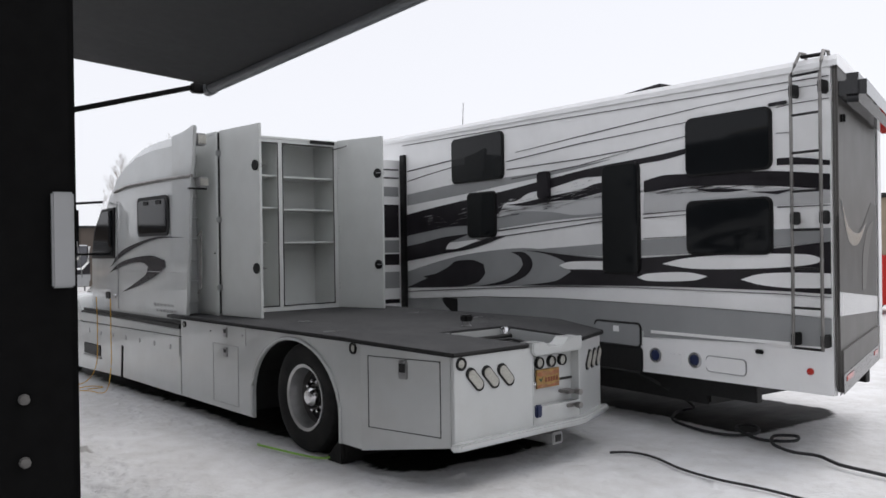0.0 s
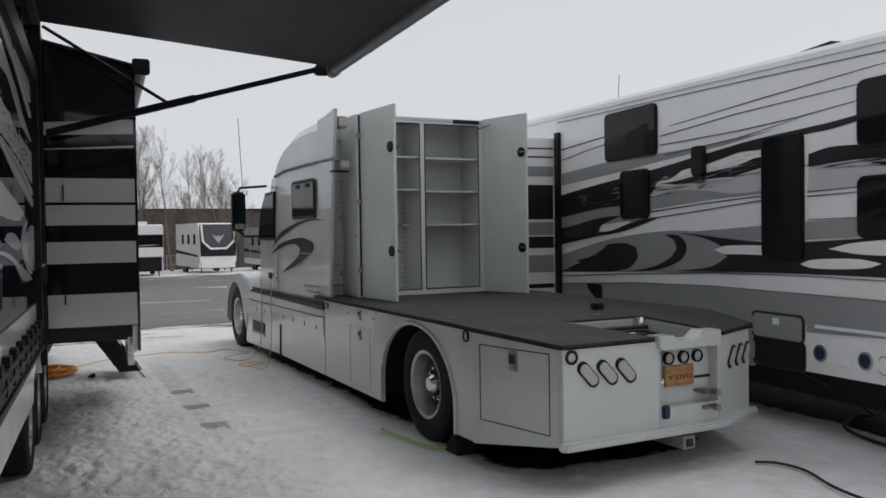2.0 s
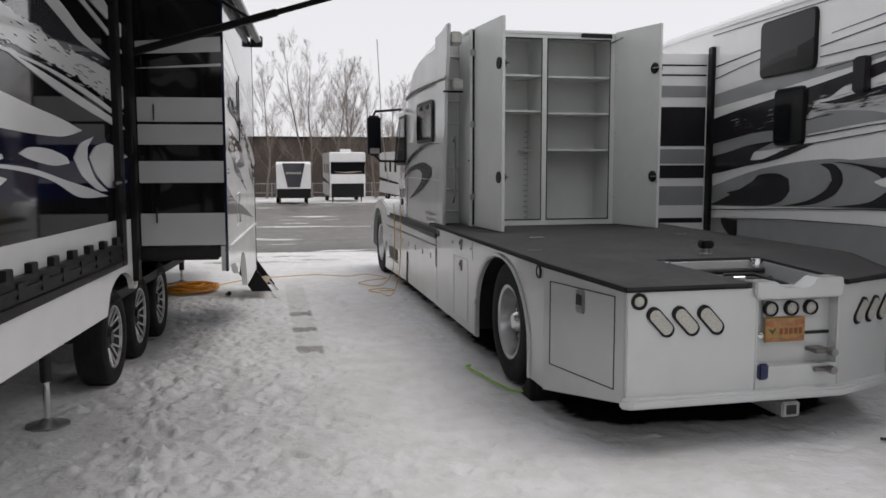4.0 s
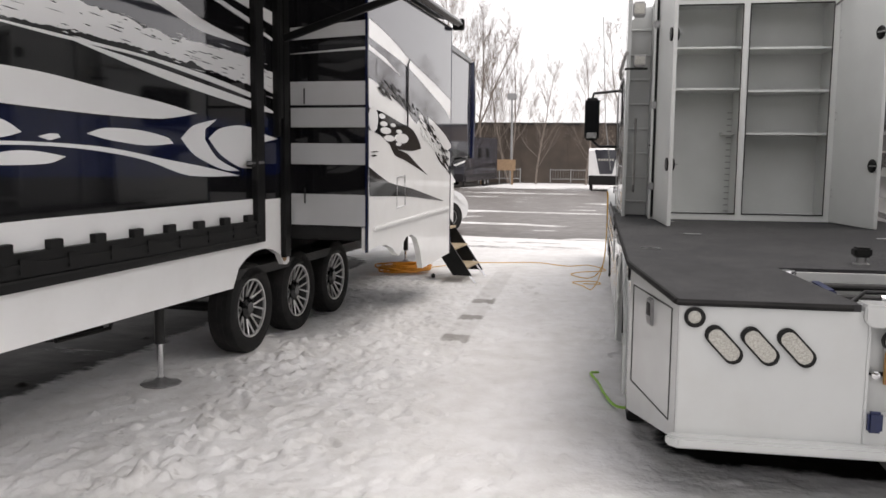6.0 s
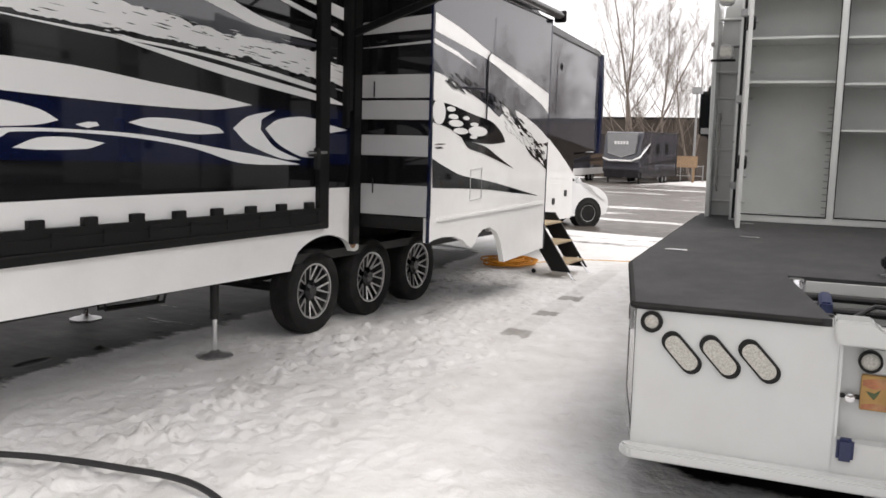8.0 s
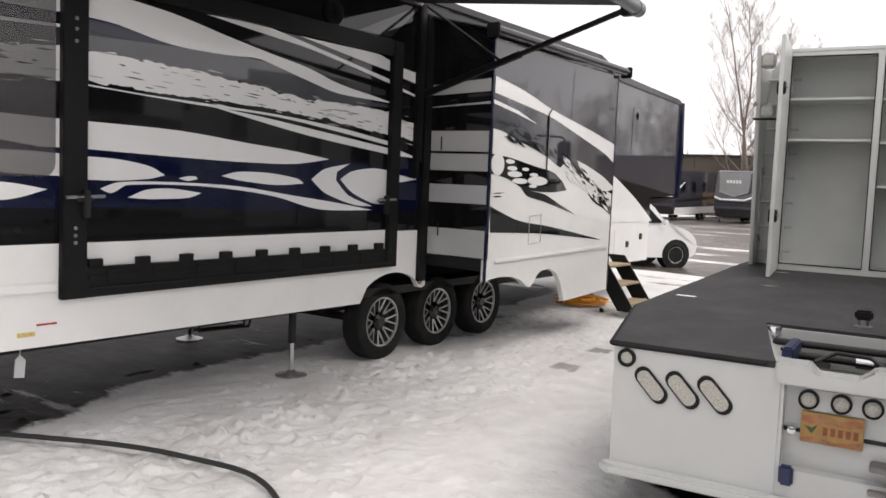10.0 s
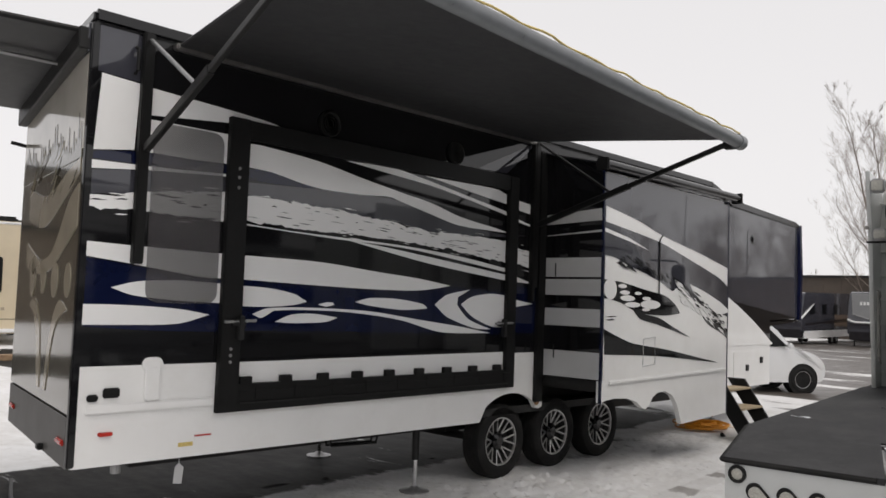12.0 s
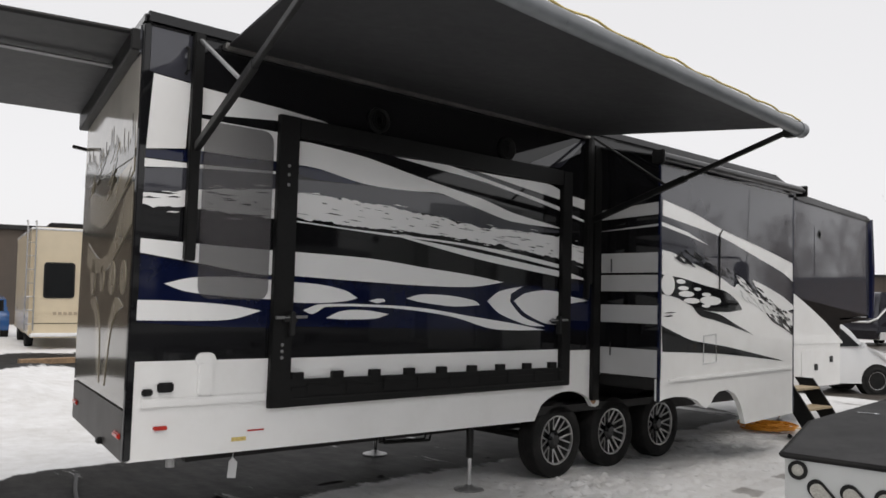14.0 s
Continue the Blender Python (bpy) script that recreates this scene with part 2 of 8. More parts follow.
def smooth(pts, n=5):
    """A closed curve through points; a sharp turn stays sharp."""
    out = []
    k = len(pts)
    for i in range(k):
        p0, p1, p2, p3 = (Vector(pts[(i + j) % k]) for j in (-1, 0, 1, 2))
        t1, t2 = (p2 - p0) * 0.5, (p3 - p1) * 0.5
        span = (p2 - p1).length
        if (p1 - p0).normalized().dot((p2 - p1).normalized()) < 0.55:
            t1 = (p2 - p1) * 0.6
        if (p2 - p1).normalized().dot((p3 - p2).normalized()) < 0.55:
            t2 = (p2 - p1) * 0.6
        t1 = t1.normalized() * min(t1.length, span) if t1.length > 0 else t1
        t2 = t2.normalized() * min(t2.length, span) if t2.length > 0 else t2
        for s in range(n):
            u = s / n
            out.append(tuple((2 * u**3 - 3 * u**2 + 1) * p1 + (u**3 - 2 * u**2 + u) * t1 + (3 * u**2 - 2 * u**3) * p2 + (u**3 - u**2) * t2))
    return out


def torn(pts, rng, amount=0.02):
    """An outline with brush-torn long edges: small ragged steps, now and then a long drag."""
    out = []
    k = len(pts)
    for i in range(k):
        a, b = Vector(pts[i]), Vector(pts[(i + 1) % k])
        d = b - a
        steps = max(1, int(d.length / 0.028)) if abs(d.x) > abs(d.y) else 1
        j = 0.0
        for s in range(steps):
            p = a + d * s / steps
            if s:
                j = 0.72 * j + rng.uniform(-amount, amount) * (2.2 if rng.random() < 0.08 else 0.7)
            out.append((p.x, p.y + (j if s else 0)))
    return out


def edges_at(pts, y):
    """The lowest and highest crossing of an outline at a place along the wall."""
    z = []
    for (y0, z0), (y1, z1) in zip(pts, pts[1:] + pts[:1]):
        if (y0 - y) * (y1 - y) < 0:
            z.append(z0 + (z1 - z0) * (y - y0) / (y1 - y0))
    return (min(z), max(z)) if len(z) > 1 else None


def streak(rng, y, z, slope, x, way, lift, bm, long=0.1):
    """One thin dragged fleck of paint."""
    w, h = rng.uniform(0.02, long), rng.uniform(0.0015, 0.006)
    flat([(y - w, z - w * slope), (y - w * 0.2, z + h), (y + w, z + w * slope), (y + w * 0.3, z - h)], x, way, lift, bm)


def flat(pts, x, mirror=1, thick=0.003, bm=None):
    """A painted shape of outline (y, z) on a wall that faces along x."""
    return prism(pts, "x", x, x + mirror * thick, bm=bm)

# ---- ground: trodden snow, wet asphalt where it has melted ----
def fall(y):
    """The lot falls gently away past the trailer's nose."""
    return -0.024 * max(0.0, min(y, 130.0) - 8.0)


def value_noise(x, y, seed):
    rng = np.random.default_rng(seed)
    table = rng.random((64, 64))
    x, y = 0.81 * x + 0.59 * y, 0.81 * y - 0.59 * x
    xi, yi = np.floor(x).astype(int), np.floor(y).astype(int)
    u, v = x - xi, y - yi
    u, v = u * u * (3 - 2 * u), v * v * (3 - 2 * v)
    g = lambda i, j: table[(xi + i) % 64, (yi + j) % 64]
    return (g(0, 0) * (1 - u) + g(1, 0) * u) * (1 - v) + (g(0, 1) * (1 - u) + g(1, 1) * u) * v


def spread(near0, near1, step, far):
    lo, hi = [near0], [near1]
    d = step
    while lo[0] > -far:
        d *= 1.35
        lo.insert(0, lo[0] - d)
    d = step
    while hi[-1] < far:
        d *= 1.35
        hi.append(hi[-1] + d)
    return np.array(lo[:-1] + list(np.arange(near0, near1, step)) + hi)


def press(z, xs, ys, x, y, turn, long, wide, deep, rim):
    """Presses one oval dent with a raised rim into the snow, or raises a clod where deep is negative."""
    reach = long * 1.9
    i0, i1 = np.searchsorted(xs, (x - reach, x + reach))
    j0, j1 = np.searchsorted(ys, (y - reach, y + reach))
    if i1 - i0 < 3 or j1 - j0 < 3:
        return
    dx, dy = np.meshgrid(xs[i0:i1] - x, ys[j0:j1] - y, indexing="ij")
    c, s = math.cos(turn), math.sin(turn)
    q = np.sqrt(((dx * c + dy * s) / wide) ** 2 + ((dy * c - dx * s) / long) ** 2)
    z[i0:i1, j0:j1] += -deep * np.clip(1.25 - q, 0, 0.35) / 0.35 + rim * np.exp(-((q - 1.35) / 0.22) ** 2)


def build_ground():
    xs, ys = spread(-1.7, 6.0, 0.022, 900.0), spread(-5.6, 6.5, 0.022, 900.0)
    gx, gy = np.meshgrid(xs, ys, indexing="ij")
    z = np.vectorize(fall)(gy)
    near = np.exp(-np.maximum(0, np.hypot(gx - 3, gy - 1) - 9) / 4)
    trod = np.clip((gx + 1.5) * 2.0, 0.06, 1) * np.clip(1.35 - np.abs(gx - 0.45) / 1.3, 0.22, 1) * np.clip(value_noise(gx * 0.7 + 9, gy * 0.7 + 9, 3) * 1.6, 0.35, 1.2)
    rough = (value_noise(gx * 5, gy * 5, 1) - 0.5) * 0.016 + (value_noise(gx * 14, gy * 14, 2) - 0.5) * 0.016 + (value_noise(gx * 31, gy * 27, 8) - 0.5) * 0.009
    z = z + near * trod * rough + (value_noise(gx * 0.6, gy * 0.6, 4) - 0.5) * 0.03 * near
    # boot prints up and down the lane, clods kicked out of them, a broken ridge along the thawed edge
    rng = random.Random(17)
    for k in range(620):
        x = rng.gauss(0.75, 0.75) if k % 3 else rng.uniform(-0.6, 5.2)
        y = rng.uniform(-4.8, 4.6)
        press(z, xs, ys, x, y, rng.gauss(0, 0.45) + (math.pi if k % 2 else 0), rng.uniform(0.11, 0.15), rng.uniform(0.042, 0.056), rng.uniform(0.003, 0.014), rng.uniform(0.001, 0.006))
    for k in range(900):
        x = rng.gauss(0.65, 0.7) if k % 4 else rng.uniform(-0.4, 5.2)
        r = rng.uniform(0.014, 0.045)
        press(z, xs, ys, x, rng.uniform(-4.8, 4.6), rng.uniform(0, 3.1), r, r * rng.uniform(0.6, 1.0), -rng.uniform(0.006, 0.022), 0.0)
    for k in range(170):
        y = rng.uniform(-3.6, 0.6)
        r = rng.uniform(0.02, 0.065)
        press(z, xs, ys, 0.28 - 0.16 * y + rng.gauss(0, 0.10), y, rng.uniform(0, 3.1), r, r * rng.uniform(0.6, 1.0), -rng.uniform(0.008, 0.03), 0.0)
    bank = np.exp(-(((gx + 11.0) / 3.2) ** 2 + ((gy + 1.5) / 3.0) ** 2)) * 0.42 * (0.55 + value_noise(gx * 1.4, gy * 1.4, 6))
    bank += np.exp(-(((gx + 9.0) / 2.0) ** 2 + ((gy + 4.6) / 1.6) ** 2)) * 0.25
    z = z + bank
    nx, ny = gx.shape
    me = bpy.data.meshes.new("ground")
    verts = np.stack([gx, gy, z], -1).reshape(-1, 3)
    idx = np.arange(nx * ny).reshape(nx, ny)
    faces = np.stack([idx[:-1, :-1], idx[1:, :-1], idx[1:, 1:], idx[:-1, 1:]], -1).reshape(-1, 4)
    me.from_pydata(verts.tolist(), [], faces.tolist())
    me.polygons.foreach_set("use_smooth", [True] * len(me.polygons))
    m = bpy.data.materials.new("trodden_snow_on_asphalt")
    m.use_nodes = True
    n, l = m.node_tree.nodes, m.node_tree.links
    b = n["Principled BSDF"]
    geo = n.new("ShaderNodeNewGeometry")
    sep = n.new("ShaderNodeSeparateXYZ")
    l.new(geo.outputs["Position"], sep.inputs["Vector"])

    def noise(scale, detail=8, rough=0.6, stretch=None):
        t = n.new("ShaderNodeTexNoise")
        t.inputs["Scale"].default_value, t.inputs["Detail"].default_value, t.inputs["Roughness"].default_value = scale, detail, rough
        if stretch:
            mp = n.new("ShaderNodeMapping")
            mp.inputs["Scale"].default_value = stretch
            l.new(geo.outputs["Position"], mp.inputs["Vector"])
            l.new(mp.outputs["Vector"], t.inputs["Vector"])
        else:
            l.new(geo.outputs["Position"], t.inputs["Vector"])
        return t.outputs["Fac"]

    def calc(op, a, c, d=None):
        k = n.new("ShaderNodeMath")
        k.operation = op
        for i, v in enumerate((a, c) if d is None else (a, c, d)):
            if isinstance(v, (int, float)):
                k.inputs[i].default_value = v
            else:
                l.new(v, k.inputs[i])
        return k.outputs[0]

    def step(v, lo, hi):
        k = n.new("ShaderNodeMapRange")
        k.interpolation_type = "SMOOTHSTEP"
        k.inputs["From Min"].default_value, k.inputs["From Max"].default_value = lo, hi
        l.new(v, k.inputs["Value"])
        return k.outputs["Result"]

    X, Y = sep.outputs["X"], sep.outputs["Y"]
    # bare ground beneath the trailer, and the ploughed drive beyond its nose
    under = calc("MULTIPLY", calc("MULTIPLY", step(calc("SUBTRACT", X, calc("MULTIPLY", step(Y, -2.2, -3.6), 0.5)), -0.25, -2.25), step(X, -4.2, -2.6)), calc("MULTIPLY", step(Y, -5.3, -4.0), step(Y, 7.5, 5.0)))
    drive = calc("MULTIPLY", step(Y, 3.5, 14.5), step(Y, 75.0, 44.0))
    west = calc("MULTIPLY", step(X, -10.2, -12.0), step(X, -23.0, -19.0))
    lanes = noise(0.5, 9, 0.68, (0.22, 1.1, 1.0))
    # no snow beneath truck and far trailer; their shade is painted in too
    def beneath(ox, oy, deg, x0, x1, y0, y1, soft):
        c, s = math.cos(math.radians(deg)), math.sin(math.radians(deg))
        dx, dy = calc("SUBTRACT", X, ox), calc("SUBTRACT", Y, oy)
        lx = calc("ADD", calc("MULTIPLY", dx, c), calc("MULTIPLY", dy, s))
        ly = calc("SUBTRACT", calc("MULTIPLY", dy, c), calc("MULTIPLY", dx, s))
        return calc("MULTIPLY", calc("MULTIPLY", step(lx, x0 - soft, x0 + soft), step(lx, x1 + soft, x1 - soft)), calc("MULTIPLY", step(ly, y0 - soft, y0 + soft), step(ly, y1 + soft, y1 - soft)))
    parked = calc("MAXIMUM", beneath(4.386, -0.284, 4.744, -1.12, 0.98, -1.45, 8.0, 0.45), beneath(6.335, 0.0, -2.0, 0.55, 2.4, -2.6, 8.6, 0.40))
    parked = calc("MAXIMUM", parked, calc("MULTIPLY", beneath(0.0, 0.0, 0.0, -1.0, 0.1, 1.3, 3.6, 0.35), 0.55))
    bare = calc("MAXIMUM", calc("MAXIMUM", calc("MULTIPLY", under, 1.05), calc("MULTIPLY", drive, calc("ADD", calc("MULTIPLY", lanes, 1.7), -0.30))), calc("MULTIPLY", west, calc("ADD", calc("MULTIPLY", lanes, 0.8), 0.12)))
    patchy = noise(0.55, 10, 0.68, (0.35, 2.0, 1.0))
    small = noise(2.6, 8, 0.65)
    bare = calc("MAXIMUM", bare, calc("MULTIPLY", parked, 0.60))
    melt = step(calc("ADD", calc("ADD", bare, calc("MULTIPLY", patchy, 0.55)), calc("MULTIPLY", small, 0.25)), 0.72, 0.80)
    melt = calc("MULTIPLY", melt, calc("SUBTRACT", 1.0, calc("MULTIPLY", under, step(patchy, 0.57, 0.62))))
    snow = n.new("ShaderNodeValToRGB")
    snow.color_ramp.elements[0].position, snow.color_ramp.elements[1].position = 0.30, 0.60
    snow.color_ramp.elements[0].color, snow.color_ramp.elements[1].color = (0.60, 0.59, 0.575, 1), (0.76, 0.76, 0.765, 1)
    l.new(calc("ADD", calc("MULTIPLY", noise(1.1, 10, 0.68), 0.6), calc("MULTIPLY", noise(5.0, 4, 0.5), 0.4)), snow.inputs["Fac"])
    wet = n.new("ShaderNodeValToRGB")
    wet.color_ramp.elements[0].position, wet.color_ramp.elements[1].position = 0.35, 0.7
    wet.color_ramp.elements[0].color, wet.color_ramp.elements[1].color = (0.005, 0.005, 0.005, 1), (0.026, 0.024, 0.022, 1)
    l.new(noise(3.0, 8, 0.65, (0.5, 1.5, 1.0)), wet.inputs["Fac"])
    # dirt carried on boots beside the trailer, a faint tyre track with three bare marks down the lane
    beside = calc("MULTIPLY", calc("MULTIPLY", step(X, -1.2, 0.1), step(X, 2.0, 0.8)), calc("MULTIPLY", step(Y, -6.5, -4.5), step(Y, 5.5, 2.5)))
    prints = calc("MULTIPLY", step(noise(6.5, 4, 0.5, (1.0, 1.5, 1.0)), 0.60, 0.67), step(noise(0.9, 4, 0.6), 0.34, 0.56))
    grime = calc("ADD", calc("MULTIPLY", step(noise(0.8, 8, 0.65, (1.0, 0.5, 1.0)), 0.40, 0.68), 0.30), calc("MULTIPLY", prints, 0.50))
    dirty = calc("MULTIPLY", grime, calc("ADD", calc("MULTIPLY", beside, 0.50), 0.20))
    off = calc("ABSOLUTE", calc("SUBTRACT", X, calc("MULTIPLY_ADD", Y, -0.0737, 1.581)), 0.0)
    band = calc("MULTIPLY", step(off, 0.155, 0.11), calc("MULTIPLY", step(Y, 0.2, 0.9), step(Y, 6.5, 5.0)))
    marks = None
    for my in (1.10, 2.09, 3.08):
        one = step(calc("ABSOLUTE", calc("SUBTRACT", Y, my), 0.0), 0.17, 0.09)
        marks = one if marks is None else calc("MAXIMUM", marks, one)
    track = calc("MULTIPLY", band, calc("ADD", calc("MULTIPLY", marks, 0.55), 0.16))
    dirty = calc("MAXIMUM", dirty, calc("MULTIPLY", track, calc("ADD", calc("MULTIPLY", small, 0.8), 0.6)))
    soil = n.new("ShaderNodeMixRGB")
    soil.inputs["Color2"].default_value = (0.17, 0.155, 0.14, 1)
    l.new(dirty, soil.inputs["Fac"])
    l.new(snow.outputs["Color"], soil.inputs["Color1"])
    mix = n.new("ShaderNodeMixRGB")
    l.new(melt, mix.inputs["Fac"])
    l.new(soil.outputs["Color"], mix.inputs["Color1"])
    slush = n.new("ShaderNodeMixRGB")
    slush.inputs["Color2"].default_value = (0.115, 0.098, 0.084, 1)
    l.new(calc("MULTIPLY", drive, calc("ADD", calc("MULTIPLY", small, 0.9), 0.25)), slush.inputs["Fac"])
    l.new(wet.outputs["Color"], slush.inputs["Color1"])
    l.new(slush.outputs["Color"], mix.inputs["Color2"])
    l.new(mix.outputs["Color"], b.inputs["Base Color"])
    l.new(calc("SUBTRACT", 0.75, calc("MULTIPLY", melt, calc("ADD", calc("MULTIPLY", small, 0.25), calc("MULTIPLY", drive, 0.28)))), b.inputs["Roughness"])
    bp = n.new("ShaderNodeBump")
    bp.inputs["Strength"].default_value, bp.inputs["Distance"].default_value = 0.6, 0.03
    relief = calc("ADD", calc("MULTIPLY", noise(24.0, 4, 0.5), 0.45), calc("MULTIPLY", noise(6.5, 4, 0.5), 1.7))
    l.new(calc("MULTIPLY", relief, calc("SUBTRACT", 1.0, calc("MULTIPLY", melt, 0.85))), bp.inputs["Height"])
    l.new(bp.outputs["Normal"], b.inputs["Normal"])
    me.materials.append(m)
    l.new(calc("SUBTRACT", 0.25, calc("MULTIPLY", melt, calc("MULTIPLY_ADD", drive, -0.25, 0.17))), b.inputs["Specular IOR Level"])
    tagged(new("ground", me), "trodden snow over wet grey asphalt", "ground", kind="structure")


build_ground()

# ---- wheels ----
def wheel_parts(parent, at, radius, width, rim, style, side=1):
    """A tyre and rim whose axle lies along x; side is the way it faces."""
    x, y, z = at
    wheel = part("wheel", lathe([(-width * 0.3 * side, rim * 0.9), (-width * 0.2 * side, rim * 0.9), (-width * 0.2 * side, 0.02)], n=20), DARKSTEEL, parent)
    wheel.location = at
    prof = [(-0.3, 0.62), (-0.43, 0.635), (-0.5, 0.7), (-0.5, 0.9), (-0.44, 0.965), (-0.33, 0.995), (0.33, 0.995), (0.44, 0.965), (0.5, 0.9), (0.5, 0.7), (0.43, 0.635), (0.3, 0.62)]
    prof = [(a * width, (r - 0.62) / 0.375 * (radius - rim) + rim) for a, r in prof]
    bm = lathe(prof, n=40, caps=False)
    for g in (-0.27, -0.09, 0.09, 0.27):
        lathe([(g * width - 0.006, radius * 0.99), (g * width - 0.006, radius * 1.004), (g * width + 0.006, radius * 1.004), (g * width + 0.006, radius * 0.99)], n=40, bm=bm, caps=False)
    part("tyre", bm, RUBBER, wheel)
    s = side
    if style == "spoke":
        bm = lathe([(0.36 * width * s, rim * 1.0), (0.45 * width * s, rim * 1.02), (0.44 * width * s, rim * 0.965), (0.36 * width * s, rim * 0.95)], n=36, caps=False)
        part("rim", bm, ALLOY, wheel)
        part("rim_barrel", lathe([(0.02 * width * s, rim * 0.1), (0.02 * width * s, rim * 0.9), (0.36 * width * s, rim * 0.955), (0.33 * width * s, rim * 0.93), (0.05 * width * s, rim * 0.86), (0.06 * width * s, rim * 0.1)], n=30), DARKSTEEL, wheel)
        bm = bmesh.new()
        for i in range(8):
            a = 2 * math.pi * i / 8
            for off in (-1, 1):
                c0, c1 = a + off * 0.04, a + off * 0.21
                beam((0.22 * width * s, rim * 0.40 * math.cos(c0), rim * 0.40 * math.sin(c0)), (0.40 * width * s, rim * 0.96 * math.cos(c1), rim * 0.96 * math.sin(c1)), 0.011, 0.016, bm)
        part("spokes", bm, ALLOY, wheel, "machined aluminium spokes")
        part("hub_cap", lathe([(0.05 * width * s, rim * 0.38), (0.27 * width * s, rim * 0.36), (0.33 * width * s, rim * 0.26), (0.38 * width * s, rim * 0.2), (0.38 * width * s, 0.01)], n=20), BLACK, wheel)
    elif style == "truck":
        bm = lathe([(0.42 * width * s, rim * 1.0), (0.47 * width * s, rim * 1.03), (0.44 * width * s, rim * 0.93), (0.1 * width * s, rim * 0.86), (-0.02 * width * s, rim * 0.84)], n=40, caps=False)
        part("rim", bm, ALLOY, wheel, "worn aluminium rim edge")
        part("dish", lathe([(-0.02 * width * s, rim * 0.85), (-0.22 * width * s, rim * 0.80), (-0.26 * width * s, rim * 0.5), (-0.16 * width * s, rim * 0.4), (-0.16 * width * s, 0.01)], n=40, caps=False), DISH, wheel, "dull deep dish of the rim")
        part("hub_cap", lathe([(-0.1 * width * s, rim * 0.30), (0.22 * width * s, rim * 0.29), (0.34 * width * s, rim * 0.2), (0.36 * width * s, 0.01)], n=24), CHROME, wheel)
        for i in range(10):
            a = 2 * math.pi * i / 10
            part("wheel_nut", lathe([(-0.14 * width * s, 0.017), (0.08 * width * s, 0.017), (0.11 * width * s, 0.008)], n=8, at=(0, rim * 0.47 * math.cos(a), rim * 0.47 * math.sin(a))), CHROME, wheel)
    else:
        part("rim", lathe([(0.3 * width * s, rim * 1.0), (0.42 * width * s, rim * 1.0), (0.3 * width * s, rim * 0.85), (0.3 * width * s, 0.01)], n=24), STEEL, wheel)
    return wheel

# ---- the triple-axle trailer beside the lane ----
# painted shapes on its wall as outlines of (along, up): white, navy, slate, black, torn white
def shape(store, tone, *outline):
    store.append((tone, list(outline)))


SIDE_ART = []
shape(SIDE_ART, 'w', (-4.56, 3.37), (-4.28, 3.35), (-4.30, 2.87), (-4.59, 2.83))
shape(SIDE_ART, 'w', (-4.20, 3.34), (-3.85, 3.32), (-3.51, 3.30), (-3.14, 3.27), (-3.06, 3.25), (-3.56, 3.20), (-4.19, 3.14))
shape(SIDE_ART, 'w', (-4.19, 3.11), (-3.55, 3.11), (-3.54, 2.88), (-3.79, 2.87), (-4.18, 2.87))
shape(SIDE_ART, 'n', (-4.59, 2.82), (-4.30, 2.86), (-4.18, 2.87), (-3.79, 2.86), (-3.54, 2.87), (-3.54, 2.81), (-4.18, 2.78), (-4.59, 2.77))
shape(SIDE_ART, 'w', (-4.60, 2.76), (-4.18, 2.77), (-3.54, 2.80), (-3.54, 2.78), (-4.18, 2.74), (-4.60, 2.70))
shape(SIDE_ART, 's', (-4.60, 2.69), (-4.17, 2.74), (-3.54, 2.78), (-3.54, 2.66), (-4.24, 2.57), (-4.59, 2.52))
shape(SIDE_ART, 't', (-4.60, 2.52), (-4.24, 2.57), (-3.54, 2.66), (-3.54, 2.43), (-4.14, 2.45), (-4.60, 2.44))
shape(SIDE_ART, 'w', (-4.60, 2.20), (-4.22, 2.19), (-3.54, 2.18), (-3.54, 1.99), (-3.71, 1.99), (-4.26, 2.06), (-4.61, 2.10))
shape(SIDE_ART, 'n', (-4.61, 2.09), (-4.26, 2.05), (-3.71, 1.98), (-3.54, 1.98), (-3.53, 1.58), (-4.11, 1.59), (-4.62, 1.62))
shape(SIDE_ART, 'w', (-4.41, 1.89), (-4.21, 1.94), (-3.90, 1.96), (-3.55, 1.95), (-3.54, 1.80), (-3.90, 1.81), (-4.25, 1.84))
shape(SIDE_ART, 'w', (-4.62, 1.77), (-4.33, 1.77), (-3.90, 1.75), (-3.63, 1.71), (-3.89, 1.64), (-4.33, 1.63), (-4.62, 1.63))
shape(SIDE_ART, 'w', (-3.34, 3.07), (-3.21, 3.07), (-2.67, 3.03), (-2.17, 2.95), (-1.83, 2.90), (-1.62, 2.87), (-1.25, 2.82), (-0.85, 2.73), (-0.34, 2.67), (-0.11, 2.64), (-0.11, 2.63), (-0.85, 2.64), (-1.25, 2.71), (-1.66, 2.79), (-1.83, 2.82), (-2.17, 2.80), (-2.67, 2.80), (-3.13, 2.87), (-3.35, 2.88))
shape(SIDE_ART, 'n', (-3.35, 2.87), (-3.13, 2.87), (-2.70, 2.80), (-2.67, 2.79), (-3.12, 2.78), (-3.35, 2.79))
shape(SIDE_ART, 's', (-3.35, 2.76), (-2.67, 2.79), (-2.17, 2.80), (-1.69, 2.80), (-1.25, 2.71), (-0.60, 2.63), (-0.11, 2.61), (-0.11, 2.58), (-0.85, 2.55), (-1.32, 2.54), (-1.76, 2.60), (-2.29, 2.61), (-2.90, 2.63), (-3.12, 2.66), (-3.35, 2.65))
